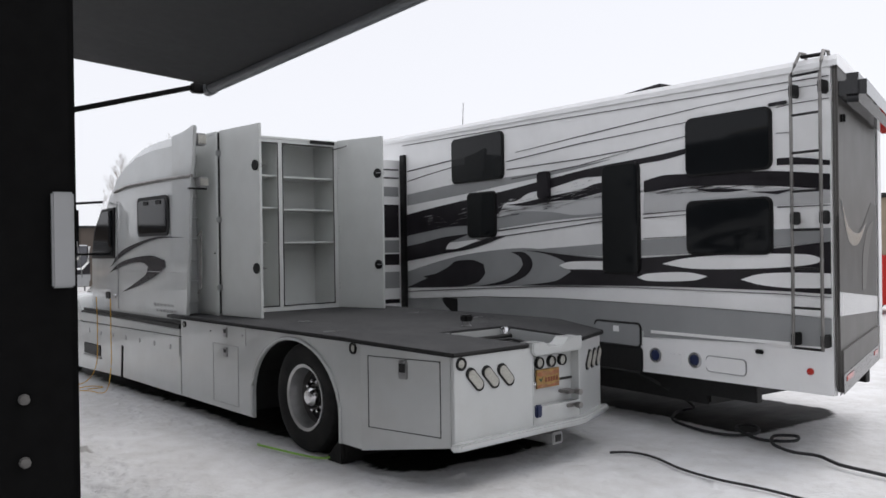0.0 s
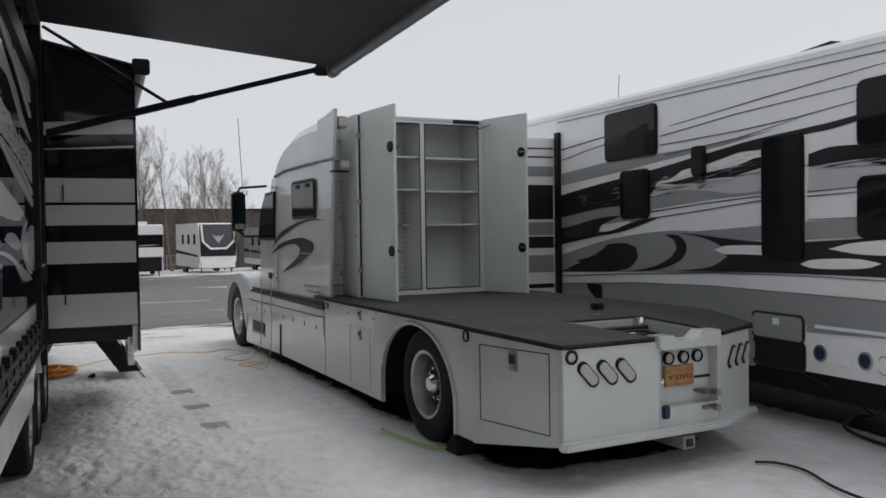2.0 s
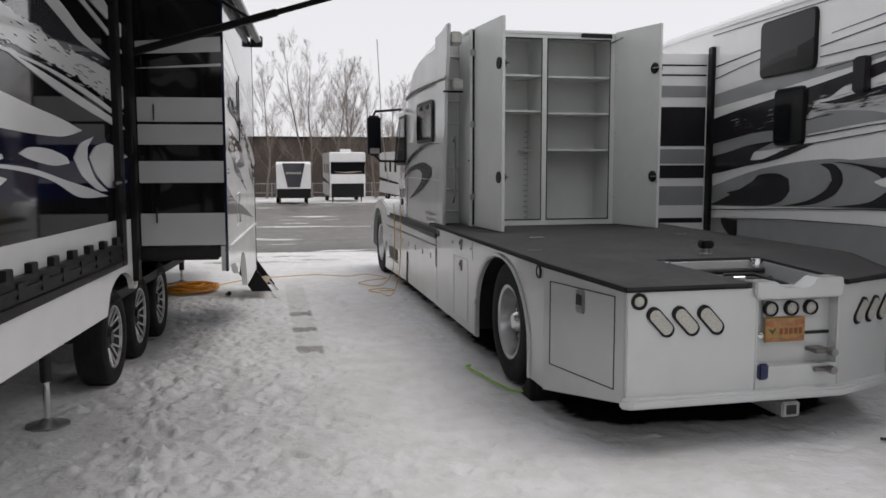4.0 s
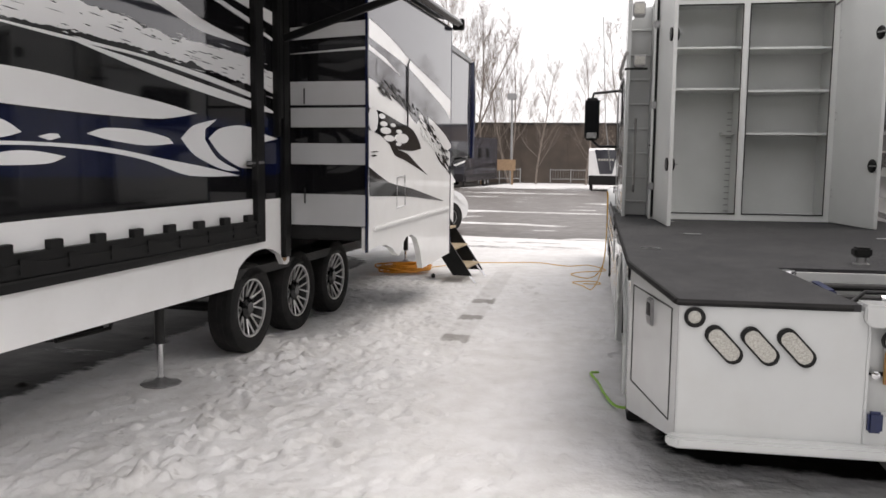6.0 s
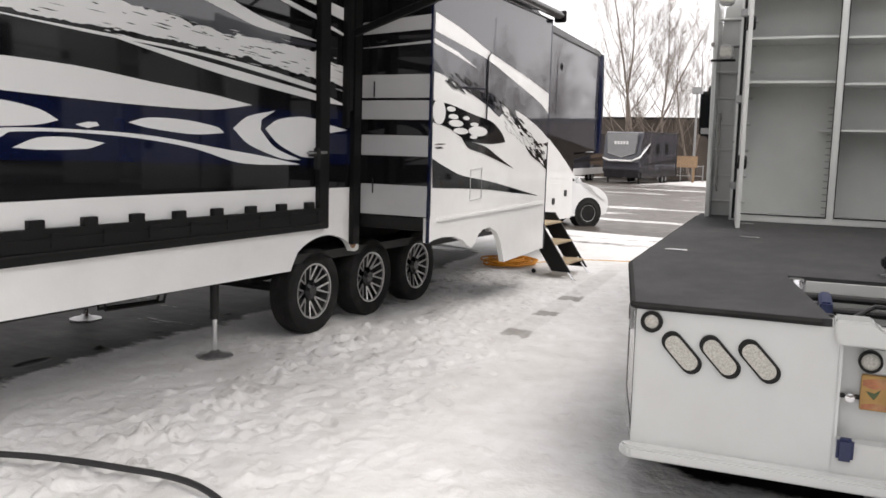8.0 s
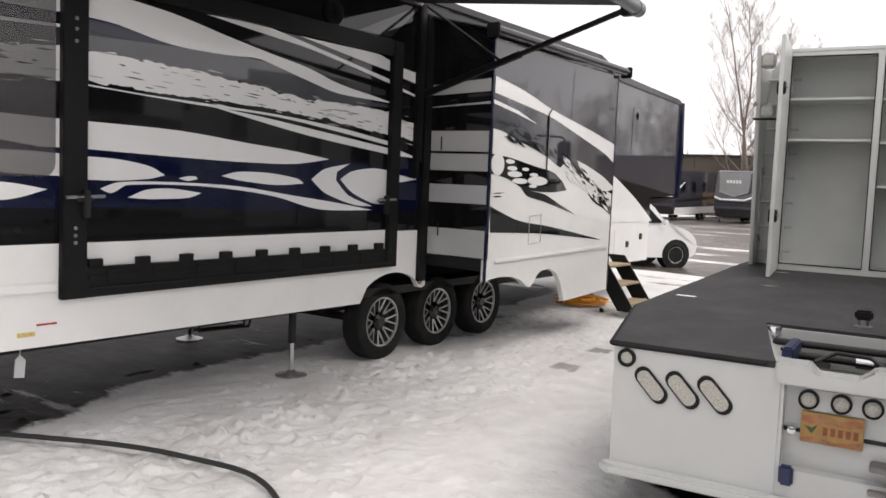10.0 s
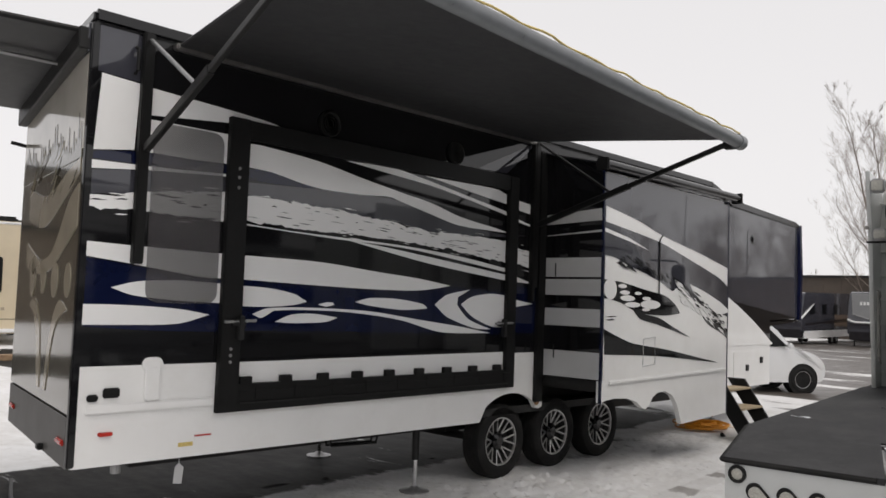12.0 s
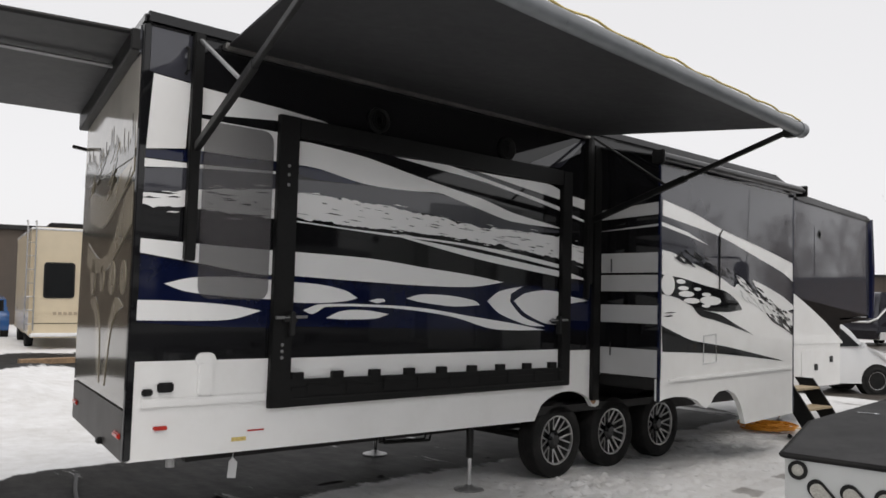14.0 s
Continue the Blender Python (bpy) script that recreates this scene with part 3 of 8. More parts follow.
shape(SIDE_ART, 't', (-3.35, 2.65), (-3.12, 2.66), (-2.90, 2.66), (-2.29, 2.62), (-1.76, 2.59), (-1.24, 2.54), (-0.11, 2.55), (-0.11, 2.31), (-0.84, 2.37), (-1.61, 2.42), (-2.29, 2.44), (-2.89, 2.43), (-3.35, 2.46))
shape(SIDE_ART, 'w', (-3.35, 2.43), (-2.89, 2.41), (-2.42, 2.40), (-1.61, 2.38), (-0.84, 2.33), (-0.11, 2.25), (-0.11, 2.21), (-0.84, 2.29), (-1.61, 2.36), (-2.41, 2.38), (-2.89, 2.40), (-3.35, 2.42))
shape(SIDE_ART, 'w', (-2.35, 2.39), (-1.61, 2.33), (-0.10, 2.18), (-0.10, 2.12), (-1.24, 2.23), (-2.16, 2.36))
shape(SIDE_ART, 'w', (-3.36, 2.18), (-2.59, 2.17), (-1.95, 2.12), (-1.39, 2.08), (-0.95, 2.03), (-1.38, 1.97), (-1.95, 1.96), (-2.59, 1.97), (-3.36, 1.99))
shape(SIDE_ART, 'n', (-3.36, 1.99), (-2.59, 1.96), (-1.95, 1.95), (-1.38, 1.96), (-0.95, 2.02), (-0.10, 1.99), (-0.10, 1.55), (-1.07, 1.56), (-2.27, 1.58), (-3.36, 1.59))
shape(SIDE_ART, 'w', (-3.36, 1.94), (-3.10, 1.93), (-2.85, 1.89), (-2.72, 1.83), (-2.85, 1.80), (-3.10, 1.78), (-3.36, 1.78))
shape(SIDE_ART, 'w', (-2.60, 1.81), (-2.51, 1.83), (-2.44, 1.83), (-2.42, 1.81), (-2.51, 1.79))
shape(SIDE_ART, 'w', (-2.19, 1.84), (-2.02, 1.88), (-1.67, 1.88), (-1.34, 1.84), (-1.27, 1.80), (-1.60, 1.78), (-2.01, 1.81))
shape(SIDE_ART, 'w', (-3.25, 1.72), (-3.10, 1.77), (-2.64, 1.78), (-2.01, 1.76), (-1.38, 1.69), (-0.83, 1.63), (-0.32, 1.56), (-1.07, 1.57), (-1.60, 1.68), (-2.14, 1.74), (-2.64, 1.76), (-3.04, 1.75), (-3.10, 1.72), (-3.17, 1.69))
shape(SIDE_ART, 'w', (-3.03, 1.66), (-2.87, 1.72), (-2.64, 1.73), (-2.38, 1.70), (-2.52, 1.66), (-2.87, 1.65))
shape(SIDE_ART, 'w', (-1.17, 1.84), (-1.00, 1.94), (-0.67, 2.00), (-0.84, 1.92), (-0.85, 1.84), (-0.67, 1.70), (-0.32, 1.60), (-0.58, 1.61), (-0.99, 1.72))
shape(SIDE_ART, 'w', (-0.79, 1.85), (-0.63, 1.93), (-0.33, 1.97), (-0.11, 1.96), (-0.11, 1.62), (-0.32, 1.63), (-0.62, 1.73))
shape(SIDE_ART, 'w', (-2.36, 3.08), (-2.04, 3.09), (-1.70, 3.09), (-0.12, 2.86), (-0.11, 2.82), (-1.17, 2.98), (-1.77, 3.03))
shape(SIDE_ART, 'w', (-1.37, 3.08), (-0.86, 3.08), (-0.30, 3.08), (-0.12, 3.04), (-0.12, 2.94), (-0.60, 2.99), (-1.02, 3.04))
shape(SIDE_ART, 's', (-0.61, 3.26), (0.30, 3.65), (0.30, 3.61), (-0.12, 3.27))
shape(SIDE_ART, 'w', (0.06, 3.00), (0.38, 2.97), (0.38, 2.86), (0.06, 2.90))
shape(SIDE_ART, 'w', (0.06, 2.80), (0.38, 2.74), (0.38, 2.72), (0.06, 2.77))
shape(SIDE_ART, 't', (0.07, 2.49), (0.39, 2.46), (0.39, 2.26), (0.07, 2.30))
shape(SIDE_ART, 'w', (0.07, 2.17), (0.39, 2.10), (0.07, 2.11))
shape(SIDE_ART, 'w', (0.07, 1.92), (0.39, 1.88), (0.08, 1.84))
shape(SIDE_ART, 'n', (0.07, 2.07), (0.54, 2.03), (0.55, 1.56), (0.08, 1.56))
shape(SIDE_ART, 'w', (-3.37, 1.34), (-2.57, 1.35), (-0.10, 1.36), (-0.10, 1.17), (-3.36, 1.18))
SLIDE_ART = []
shape(SLIDE_ART, 's', (0.58, 3.32), (3.57, 3.32), (3.57, 2.44), (2.81, 2.58), (1.85, 2.73), (1.20, 2.87), (0.58, 2.96))
shape(SLIDE_ART, 's', (0.58, 2.79), (1.21, 2.72), (1.77, 2.65), (2.42, 2.51), (3.28, 2.31), (3.57, 2.20), (3.57, 1.80), (3.33, 1.85), (2.88, 1.93), (2.47, 2.01), (2.17, 2.13), (2.08, 2.09), (1.81, 2.18), (1.39, 2.28), (1.08, 2.34), (0.80, 2.41), (0.58, 2.43))
shape(SLIDE_ART, 'w', (0.58, 2.72), (1.06, 2.65), (1.49, 2.54), (1.07, 2.61), (0.58, 2.68))
shape(SLIDE_ART, 'k', (0.59, 2.17), (0.95, 2.15), (1.49, 2.08), (1.91, 2.03), (2.17, 1.92), (2.27, 1.83), (1.93, 1.80), (1.42, 1.81), (1.19, 1.85), (0.91, 1.93), (0.60, 1.97))
shape(SLIDE_ART, 'k', (1.19, 1.85), (1.42, 1.81), (1.76, 1.77), (2.12, 1.66), (2.53, 1.54), (2.12, 1.62), (1.68, 1.70), (1.35, 1.75))
shape(SLIDE_ART, 'k', (0.60, 1.64), (0.84, 1.57), (1.21, 1.48), (1.96, 1.40), (3.31, 1.21), (2.54, 1.27), (1.71, 1.33), (0.62, 1.37))
shape(SLIDE_ART, 'k', (0.63, 1.77), (0.72, 1.78), (0.87, 1.78), (0.76, 1.77))
shape(SLIDE_ART, 'k', (0.63, 1.74), (0.76, 1.75), (0.82, 1.74), (0.71, 1.73))
shape(SLIDE_ART, 'k', (2.85, 1.80), (3.11, 1.77), (3.44, 1.67), (3.57, 1.64), (3.57, 1.52), (3.36, 1.60), (3.04, 1.69))
shape(SLIDE_ART, 'w', (2.12, 2.23), (2.31, 2.18), (2.38, 2.10), (2.52, 2.03), (2.71, 1.98), (2.93, 1.89), (2.78, 1.91), (2.53, 1.97), (2.35, 2.05), (2.21, 2.13))
shape(SLIDE_ART, 'w', (2.51, 2.19), (2.86, 2.12), (3.31, 2.00), (3.57, 1.90), (3.57, 1.86), (3.33, 1.83), (3.01, 1.90), (2.77, 2.01), (2.58, 2.11))

PAINT = {"p": PALEGREY, "w": WHITE, "n": NAVY, "s": SLATE, "k": BLACK, "t": WHITE, "g": MIDGREY, "l": CHARCOAL}
PAINT_NAME = {"p": "pale_graphic", "w": "white_graphic", "n": "navy_graphic", "s": "slate_graphic", "k": "black_graphic", "t": "torn_graphic", "g": "grey_graphic", "l": "pinstripe"}
LEVEL = {"p": 0.002, "n": 0.002, "s": 0.003, "k": 0.003, "t": 0.004, "w": 0.006, "g": 0.003, "l": 0.004}


def paint_art(art, parent, x, way, paints=PAINT, levels=LEVEL, seed=4):
    rng = random.Random(seed)
    for n, (tone, pts) in enumerate(art):
        if tone == "t":
            outline = torn(pts, rng, 0.010)
        elif len(pts) > 5 and tone != "l":
            outline = smooth(pts, 4)
        else:
            outline = pts
        if tone == "l":
            pairs = list(zip(outline, outline[::-1]))
            outline = [(p[0] * 0.78 + q[0] * 0.22, p[1] * 0.78 + q[1] * 0.22) for p, q in pairs]
        lift = levels[tone] + 0.00012 * n
        part(PAINT_NAME[tone], flat(outline, x, way, lift), paints[tone], parent)
        if tone == "t":
            dark, pale = bmesh.new(), bmesh.new()
            y0, y1 = min(p[0] for p in pts), max(p[0] for p in pts)
            for k in range(int((y1 - y0) * 24)):
                cy = rng.uniform(y0 + 0.04, y1 - 0.04)
                at, on = edges_at(pts, cy), edges_at(pts, cy + 0.02)
                if not at or not on:
                    continue
                slope = ((on[0] + on[1]) - (at[0] + at[1])) / 0.04
                deep = rng.random() ** 1.7 * (at[1] - at[0]) * 0.75
                if k % 4:
                    streak(rng, cy, at[1] - deep if k % 3 else at[0] + deep, slope, x, way, lift + 0.001 + 0.00001 * k, dark)
                else:
                    streak(rng, cy, at[0] - rng.random() * 0.05 if k % 8 else at[1] + rng.random() * 0.04, slope, x, way, lift + 0.001 + 0.00001 * k, pale)
            tagged(part("paint_fleck", dark, paints["k"], parent), kind="stuff")
            tagged(part("pale_fleck", pale, paints["w"], parent), kind="stuff")


TILT = -0.9
TR = thing("fifth_wheel_trailer", "white and black triple-axle toy hauler trailer with swoosh graphics on snow", "trailer", pose(0, 0, 0, TILT))
W = 2.45
REAR, FRONT, ROOF = -4.61, 6.95, 3.72

# shell: lower white band, dark upper wall, roof, rear cap, nose
low = [(REAR, 0.66), (REAR, 1.345), (0.62, 1.345), (0.62, 0.74), (0.56, 0.72), (0.50, 0.73)] + [(0.50 - 0.92 * i / 12, 0.70 + 0.215 * math.sin(math.pi * (0.06 + 0.94 * i / 12)) ** 0.6) for i in range(1, 12)] + [(-0.44, 0.64)]
part("lower_wall", prism(low, "x", -0.05, 0.0), SKIRT, TR, "white lower wall with a wheel arch")
part("lower_wall", cuboid(-0.05, 0.0, 3.7, FRONT, 0.69, 1.345, 0.004), SKIRT, TR, "white lower wall with a wheel arch")
part("upper_wall", prism([(REAR, 1.345), (FRONT, 1.345), (FRONT, 1.75), (8.15, 1.79), (8.15, 3.43), (5.4, 3.52), (4.6, ROOF), (REAR, ROOF)], "x", -0.06, 0.0), BLACK, TR, "gloss black upper wall")
part("nose_side", flat([(3.7, 2.2), (8.12, 1.80), (8.12, 3.40), (5.4, 3.5), (3.7, 3.5)], 0.0, 1, 0.003), SLATE, TR, "slate grey nose side")
part("far_wall", prism([(REAR + 0.5, 0.66), (FRONT, 0.66), (FRONT, 1.75), (8.15, 1.79), (8.15, 3.43), (5.4, 3.52), (4.6, ROOF), (REAR + 0.5, ROOF)], "x", -W, -W + 0.05), SKIRT, TR)
part("underbody", cuboid(-W + 0.05, -0.05, REAR + 0.6, FRONT - 0.02, 0.68, 0.76), DARKSTEEL, TR, "black underbody")
bm = prism([(0.03, REAR - 0.04), (0.03, 4.7), (-W, 4.7), (-W, REAR + 0.46)], "z", ROOF - 0.02, ROOF + 0.09, 0.03)
prism([(4.68, ROOF - 0.02), (4.68, ROOF + 0.09), (5.4, 3.60), (8.0, 3.50), (8.18, 3.44), (8.15, 3.40), (5.4, 3.50)], "x", -W, 0.03, 0.012, bm=bm)
part("roof", bm, BLACK, TR, "black roof with rounded gutter edge")
part("nose_cap", cuboid(-W, 0.0, 8.12, 8.2, 1.79, 3.44, 0.03), BLACK, TR)
part("nose_trim", tube([(0.0, 8.17, 1.76), (0.02, 8.18, 2.6), (0.0, 8.16, 3.45)], 0.06), NAVY, TR, "dark blue nose corner trim")
part("nose_floor", prism([(FRONT - 0.3, 1.70), (8.15, 1.78), (8.15, 1.74), (FRONT - 0.3, 1.62)], "x", -W, -0.01), BLACK, TR)
part("front_wall", cuboid(-W + 0.05, -0.06, FRONT - 0.05, FRONT, 0.7, 1.7), SKIRT, TR)
part("nose_white", flat(smooth([(3.8, 2.55), (5.3, 2.1), (6.3, 1.72), (7.05, 1.36), (7.0, 1.345), (3.8, 1.345)], 3), 0.0, 1, 0.006), SKIRT, TR, "white sweep beneath the dark nose")
part("nose_panel", flat(rounded(6.0, 6.55, 2.35, 3.2, 0.08), 0.0, 1, 0.008), SLATE, TR, "tall dark grey panel with rounded corners")
part("nose_emblem", lathe([(0.002, 0.075), (0.012, 0.07), (0.014, 0.05), (0.008, 0.045), (0.008, 0.004)], n=24, at=(0.0, 6.17, 3.05)), BLACK, TR, "round dark emblem")
part("nose_hatch", flat(rounded(5.55, 6.35, 0.8, 1.25, 0.04), 0.0, 1, 0.010), SKIRT, TR)
part("nose_latch", flat(rounded(5.98, 6.08, 0.94, 1.04, 0.02), 0.010, 1, 0.014), MATT, TR)
part("nose_latch", flat(rounded(6.55, 6.65, 1.05, 1.15, 0.02), 0.0, 1, 0.014), MATT, TR)

# rear cap, swung forward on its far side to fit the camera's view; bronze artwork
RC = part("rear_wall", cuboid(-W, -0.02, -0.03, 0.03, 1.0, ROOF, 0.02), BRONZE, TR, "bronze-grey rear cap with scroll artwork")
RC.matrix_local = pose(0, REAR, 0, 0, 0, -11)
part("rear_skirt", prism([(-0.028, 0.66), (-0.028, 1.0), (0.03, 1.0), (0.03, 0.66)], "x", -W, -0.03), REARDARK, RC, "dark grey rear lower panel")
def scroll(pts, mat, name="rear_artwork", label="bronze scroll artwork"):
    part(name, prism(smooth(pts, 4), "y", -0.036, -0.03), mat, RC, label)
PALETAUPE = material("painted_sky_taupe", (0.46, 0.43, 0.38), 0.12, scale=3.0, vary=0.08, spec=0.4, coat=0.2)
KHAKI = material("khaki_artwork_paint", (0.30, 0.265, 0.20), 0.12, scale=3.0, vary=0.1, spec=0.4, coat=0.2)
for cx, cz, r, k in ((-0.30, 1.93, 0.10, 1.25), (-0.75, 1.93, 0.12, 1.1), (-1.2, 1.93, 0.10, 1.1), (-1.65, 1.95, 0.13, 1.2)):
    scroll([(cx + r * math.cos(t * math.pi / 5), cz + r * k * math.sin(t * math.pi / 5)) for t in range(10)], KHAKI)
scroll([(-2.0, 2.72), (-1.2, 2.60), (-0.5, 2.72), (-0.1, 2.78), (-0.1, 2.68), (-0.6, 2.52), (-1.3, 2.35), (-2.0, 2.45)], KHAKI)
scroll([(-2.0, 2.25), (-1.4, 2.1), (-0.9, 2.15), (-0.4, 2.5), (-0.1, 2.6), (-0.1, 2.3), (-0.5, 2.15), (-1.0, 2.0), (-1.6, 1.98), (-2.0, 2.05)], KHAKI)
scroll([(-1.75, 1.72), (-1.45, 1.78), (-1.2, 1.55), (-1.1, 1.1), (-1.2, 1.1), (-1.35, 1.5), (-1.5, 1.66)], KHAKI)
scroll([(-0.25, 1.72), (-0.55, 1.78), (-0.8, 1.55), (-0.95, 1.1), (-0.85, 1.1), (-0.7, 1.5), (-0.5, 1.66)], KHAKI)
# the sky's reflection, painted as a pale band high on the cap
part("mirrored_sky_band", prism([(-W + 0.03, 2.80), (-0.06, 2.84), (-0.06, 3.50), (-W + 0.03, 3.50)], "y", -0.034, -0.03), PALETAUPE, RC, "pale band painted as the sky's reflection")
# tree tops mirrored in the gloss, painted as ragged spikes and strokes
rngr = random.Random(9)
spikes = [(-2.38, 2.78)]
for i in range(58):
    x = -2.36 + i * 0.039
    base = 2.90 + 0.05 * math.sin(i * 0.23)
    spikes.append((x, base + (rngr.uniform(0.04, 0.22) if i % 2 else rngr.uniform(-0.04, 0.02))))
spikes.append((-0.08, 2.78))
part("mirrored_treeline", prism(spikes, "y", -0.037, -0.03), BRONZE, RC, "ragged bronze edge painted as a mirrored treeline")
for i in range(16):
    x, zz = rngr.uniform(-2.1, -0.4), rngr.uniform(2.55, 2.86)
    part("mirrored_tree_stroke", prism([(x, zz), (x + 0.10, zz + 0.045), (x + 0.22, zz + 0.13), (x + 0.11, zz + 0.03)], "y", -0.0385 - 0.0001 * i, -0.03), KHAKI if i % 2 else BRONZE, RC)
part("rear_top", cuboid(-W, -0.02, -0.05, 0.0, 3.50, ROOF - 0.005, 0.01), SLATE, RC)
part("corner_trim", cuboid(-0.03, 0.012, REAR - 0.035, REAR + 0.02, 0.67, ROOF - 0.01, 0.008), BLACK, TR)
part("bumper_stub", cuboid(-0.88, -0.80, -0.07, 0.05, 0.665, 0.71, 0.008), MATT, RC, "black square bumper stub")
part("rear_lamp", cuboid(-0.32, -0.12, -0.05, 0.1, 0.80, 0.84, 0.01), RED, RC)
part("rear_lamp", cuboid(-W + 0.1, -W + 0.3, -0.05, 0.1, 0.80, 0.84, 0.01), RED, RC)

# upper corner in slate, then all painted shapes
part("corner_panel", flat([(REAR + 0.01, 3.38), (-4.27, 3.36), (-4.23, ROOF - 0.02), (REAR + 0.01, ROOF - 0.02)], 0.0, 1, 0.004), SLATE, TR)
paint_art(SIDE_ART, TR, 0.0, 1)
part("belt_moulding", cuboid(0.0, 0.022, -4.54, -3.56, 1.02, 1.085, 0.008), SKIRT, TR)
part("grab_handle", tube([(0.02, -4.33, 3.60), (0.06, -4.33, 3.58), (0.06, -4.33, 3.43), (0.02, -4.33, 3.41)], 0.014), MATT, TR)

# rear window pane, filler hatch, sockets, lamps, stickers
pane = part("window_pane", flat(rounded(-4.16, -3.58, 1.79, 3.10, 0.09), 0.008, 1, 0.006), HAZE, TR, "grey tinted pane with rounded corners")
pane.visible_shadow = False
part("filler_hatch", prism(rounded(-4.125, -4.015, 1.09, 1.33, 0.025) , "x", 0.0, 0.03, 0.006), SKIRT, TR)
part("hatch_hood", prism(rounded(-4.15, -3.99, 1.30, 1.40, 0.05), "x", 0.0, 0.022, 0.006), SKIRT, TR)
part("socket", cuboid(0.0, 0.025, -4.425, -4.305, 1.125, 1.195, 0.01), MATT, TR, "black power inlet")
part("socket", cuboid(0.0, 0.022, -4.535, -4.455, 1.105, 1.155, 0.01), MATT, TR)
part("side_lamp", prism(rounded(-4.44, -4.34, 0.865, 0.893, 0.013), "x", 0.0, 0.02), RED, TR, "red side marker lamp")
part("warning_sticker", cuboid(0.0, 0.002, -3.83, -3.71, 0.735, 0.765), STICKER, TR)
part("warning_sticker", cuboid(0.0, 0.002, -3.70, -3.56, 0.755, 0.81), SKIRT, TR)
part("sticker_bar", cuboid(0.0, 0.004, -3.70, -3.56, 0.80, 0.812), RED, TR)
part("axle_sticker", prism(circle(0.52, 0.82, 0.05, 14, 1.3), "x", 0.0, 0.004), AMBER, TR)
for y, z in ((-2.56, 3.37), (-0.95, 3.36)):
    spk = part("speaker", lathe([(0.0, 0.115), (0.025, 0.115), (0.03, 0.10), (0.018, 0.09), (0.018, 0.01)], n=28, at=(0, y, z)), MATT, TR, "round black wall speaker")
    bm = bmesh.new()
    for r in (0.03, 0.055, 0.08):
        lathe([(0.018, r), (0.026, r), (0.026, r + 0.008), (0.018, r + 0.008)], n=24, at=(0, y, z), bm=bm)
    part("grille", bm, DARKSTEEL, spk)

# folded side patio: black steel frame, rails, lower hinge sill with teeth
PD = part("patio_frame", cuboid(0.0, 0.055, -3.55, -3.37, 0.965, 3.25, 0.006), MATT, TR, "black steel frame of the folded side patio")
part("frame_post", cuboid(0.0, 0.055, -0.105, 0.045, 0.985, 3.24, 0.006), MATT, PD)
part("frame_head", cuboid(0.0, 0.052, -3.368, -0.107, 3.09, 3.245, 0.004), MATT, PD)
part("frame_sill", prism([(-3.55, 0.965), (0.045, 0.985), (0.045, 1.175), (-3.37, 1.178), (-3.55, 1.178)], "x", 0.0, 0.05, 0.004), MATT, PD)
part("hinge_rail", cuboid(0.05, 0.058, -3.36, -0.05, 1.085, 1.12, 0.003), MATT, PD)
part("hinge_rail", cuboid(0.05, 0.062, -3.36, -0.05, 1.02, 1.04, 0.006), DARKSTEEL, PD)
for k in range(9):
    y = -3.30 + k * 0.385
    part("hinge_tooth", cuboid(0.004, 0.05, y - 0.055, y + 0.055, 1.17, 1.232, 0.004), MATT, PD)
    part("hinge_bracket", cuboid(0.05, 0.06, y + 0.08, y + 0.2, 1.06, 1.15, 0.004), MATT, PD)
for y0, z0 in ((-3.42, 1.66), (-0.2, 1.66)):
    lt = part("latch", cuboid(0.03, 0.09, y0 - 0.05, y0 + 0.07, z0 - 0.03, z0 + 0.02, 0.006), DARKSTEEL, PD, "black latch with lever")
    part("lever", tube([(0.08, y0 - 0.12, z0), (0.08, y0 + 0.16, z0 + 0.01)], 0.012), STEEL, lt)
    part("catch", cuboid(0.05, 0.1, y0 + 0.0, y0 + 0.05, z0 - 0.14, z0 + 0.05, 0.008), DARKSTEEL, lt)
for z in (1.45, 1.4, 1.35, 2.85, 2.78, 2.7):
    part("frame_bolt", lathe([(0.055, 0.014), (0.062, 0.012), (0.064, 0.004)], n=10, at=(0, -3.46, z)), STEEL, PD)

# slide-out room in front of the patio
SX = 0.80
SL = part("slide_room", cuboid(-0.2, SX - 0.004, 0.60, 3.56, 1.09, 3.33), BLACK, TR, "black slide-out room")
skirt = [(0.575, 0.86), (0.575, 1.345), (3.575, 1.345), (3.575, 0.55), (2.36, 0.50), (2.30, 0.62), (2.24, 0.74), (2.12, 0.86), (1.94, 0.915), (1.76, 0.905), (1.66, 0.86), (1.58, 0.77), (1.50, 0.735), (1.40, 0.77), (1.30, 0.83), (1.10, 0.88), (0.85, 0.895), (0.66, 0.88)]
part("slide_skirt", prism(skirt, "x", SX - 0.06, SX), SKIRT, SL, "white slide skirt with wheel arch cut-outs")
part("slide_face", cuboid(SX - 0.05, SX, 0.575, 3.575, 1.345, 3.33), SKIRT, SL, "white slide wall with black swooshes")
paint_art(SLIDE_ART, SL, SX, 1, seed=8)
rngs = random.Random(3)
for y, z, r, up in ((0.95, 2.11, 0.086, 0.024), (1.00, 2.04, 0.10, 0.024), (1.28, 2.04, 0.07, 0.018), (1.06, 1.98, 0.15, 0.032), (1.17, 1.91, 0.16, 0.03), (1.47, 1.985, 0.09, 0.02), (1.56, 1.92, 0.22, 0.05), (1.46, 1.86, 0.085, 0.018), (0.705, 2.07, 0.125, 0.115)):
    part("white_dot", prism(circle(y, z, r, 22, up / r), "x", SX, SX + 0.008), WHITE, SL)
bm = bmesh.new()
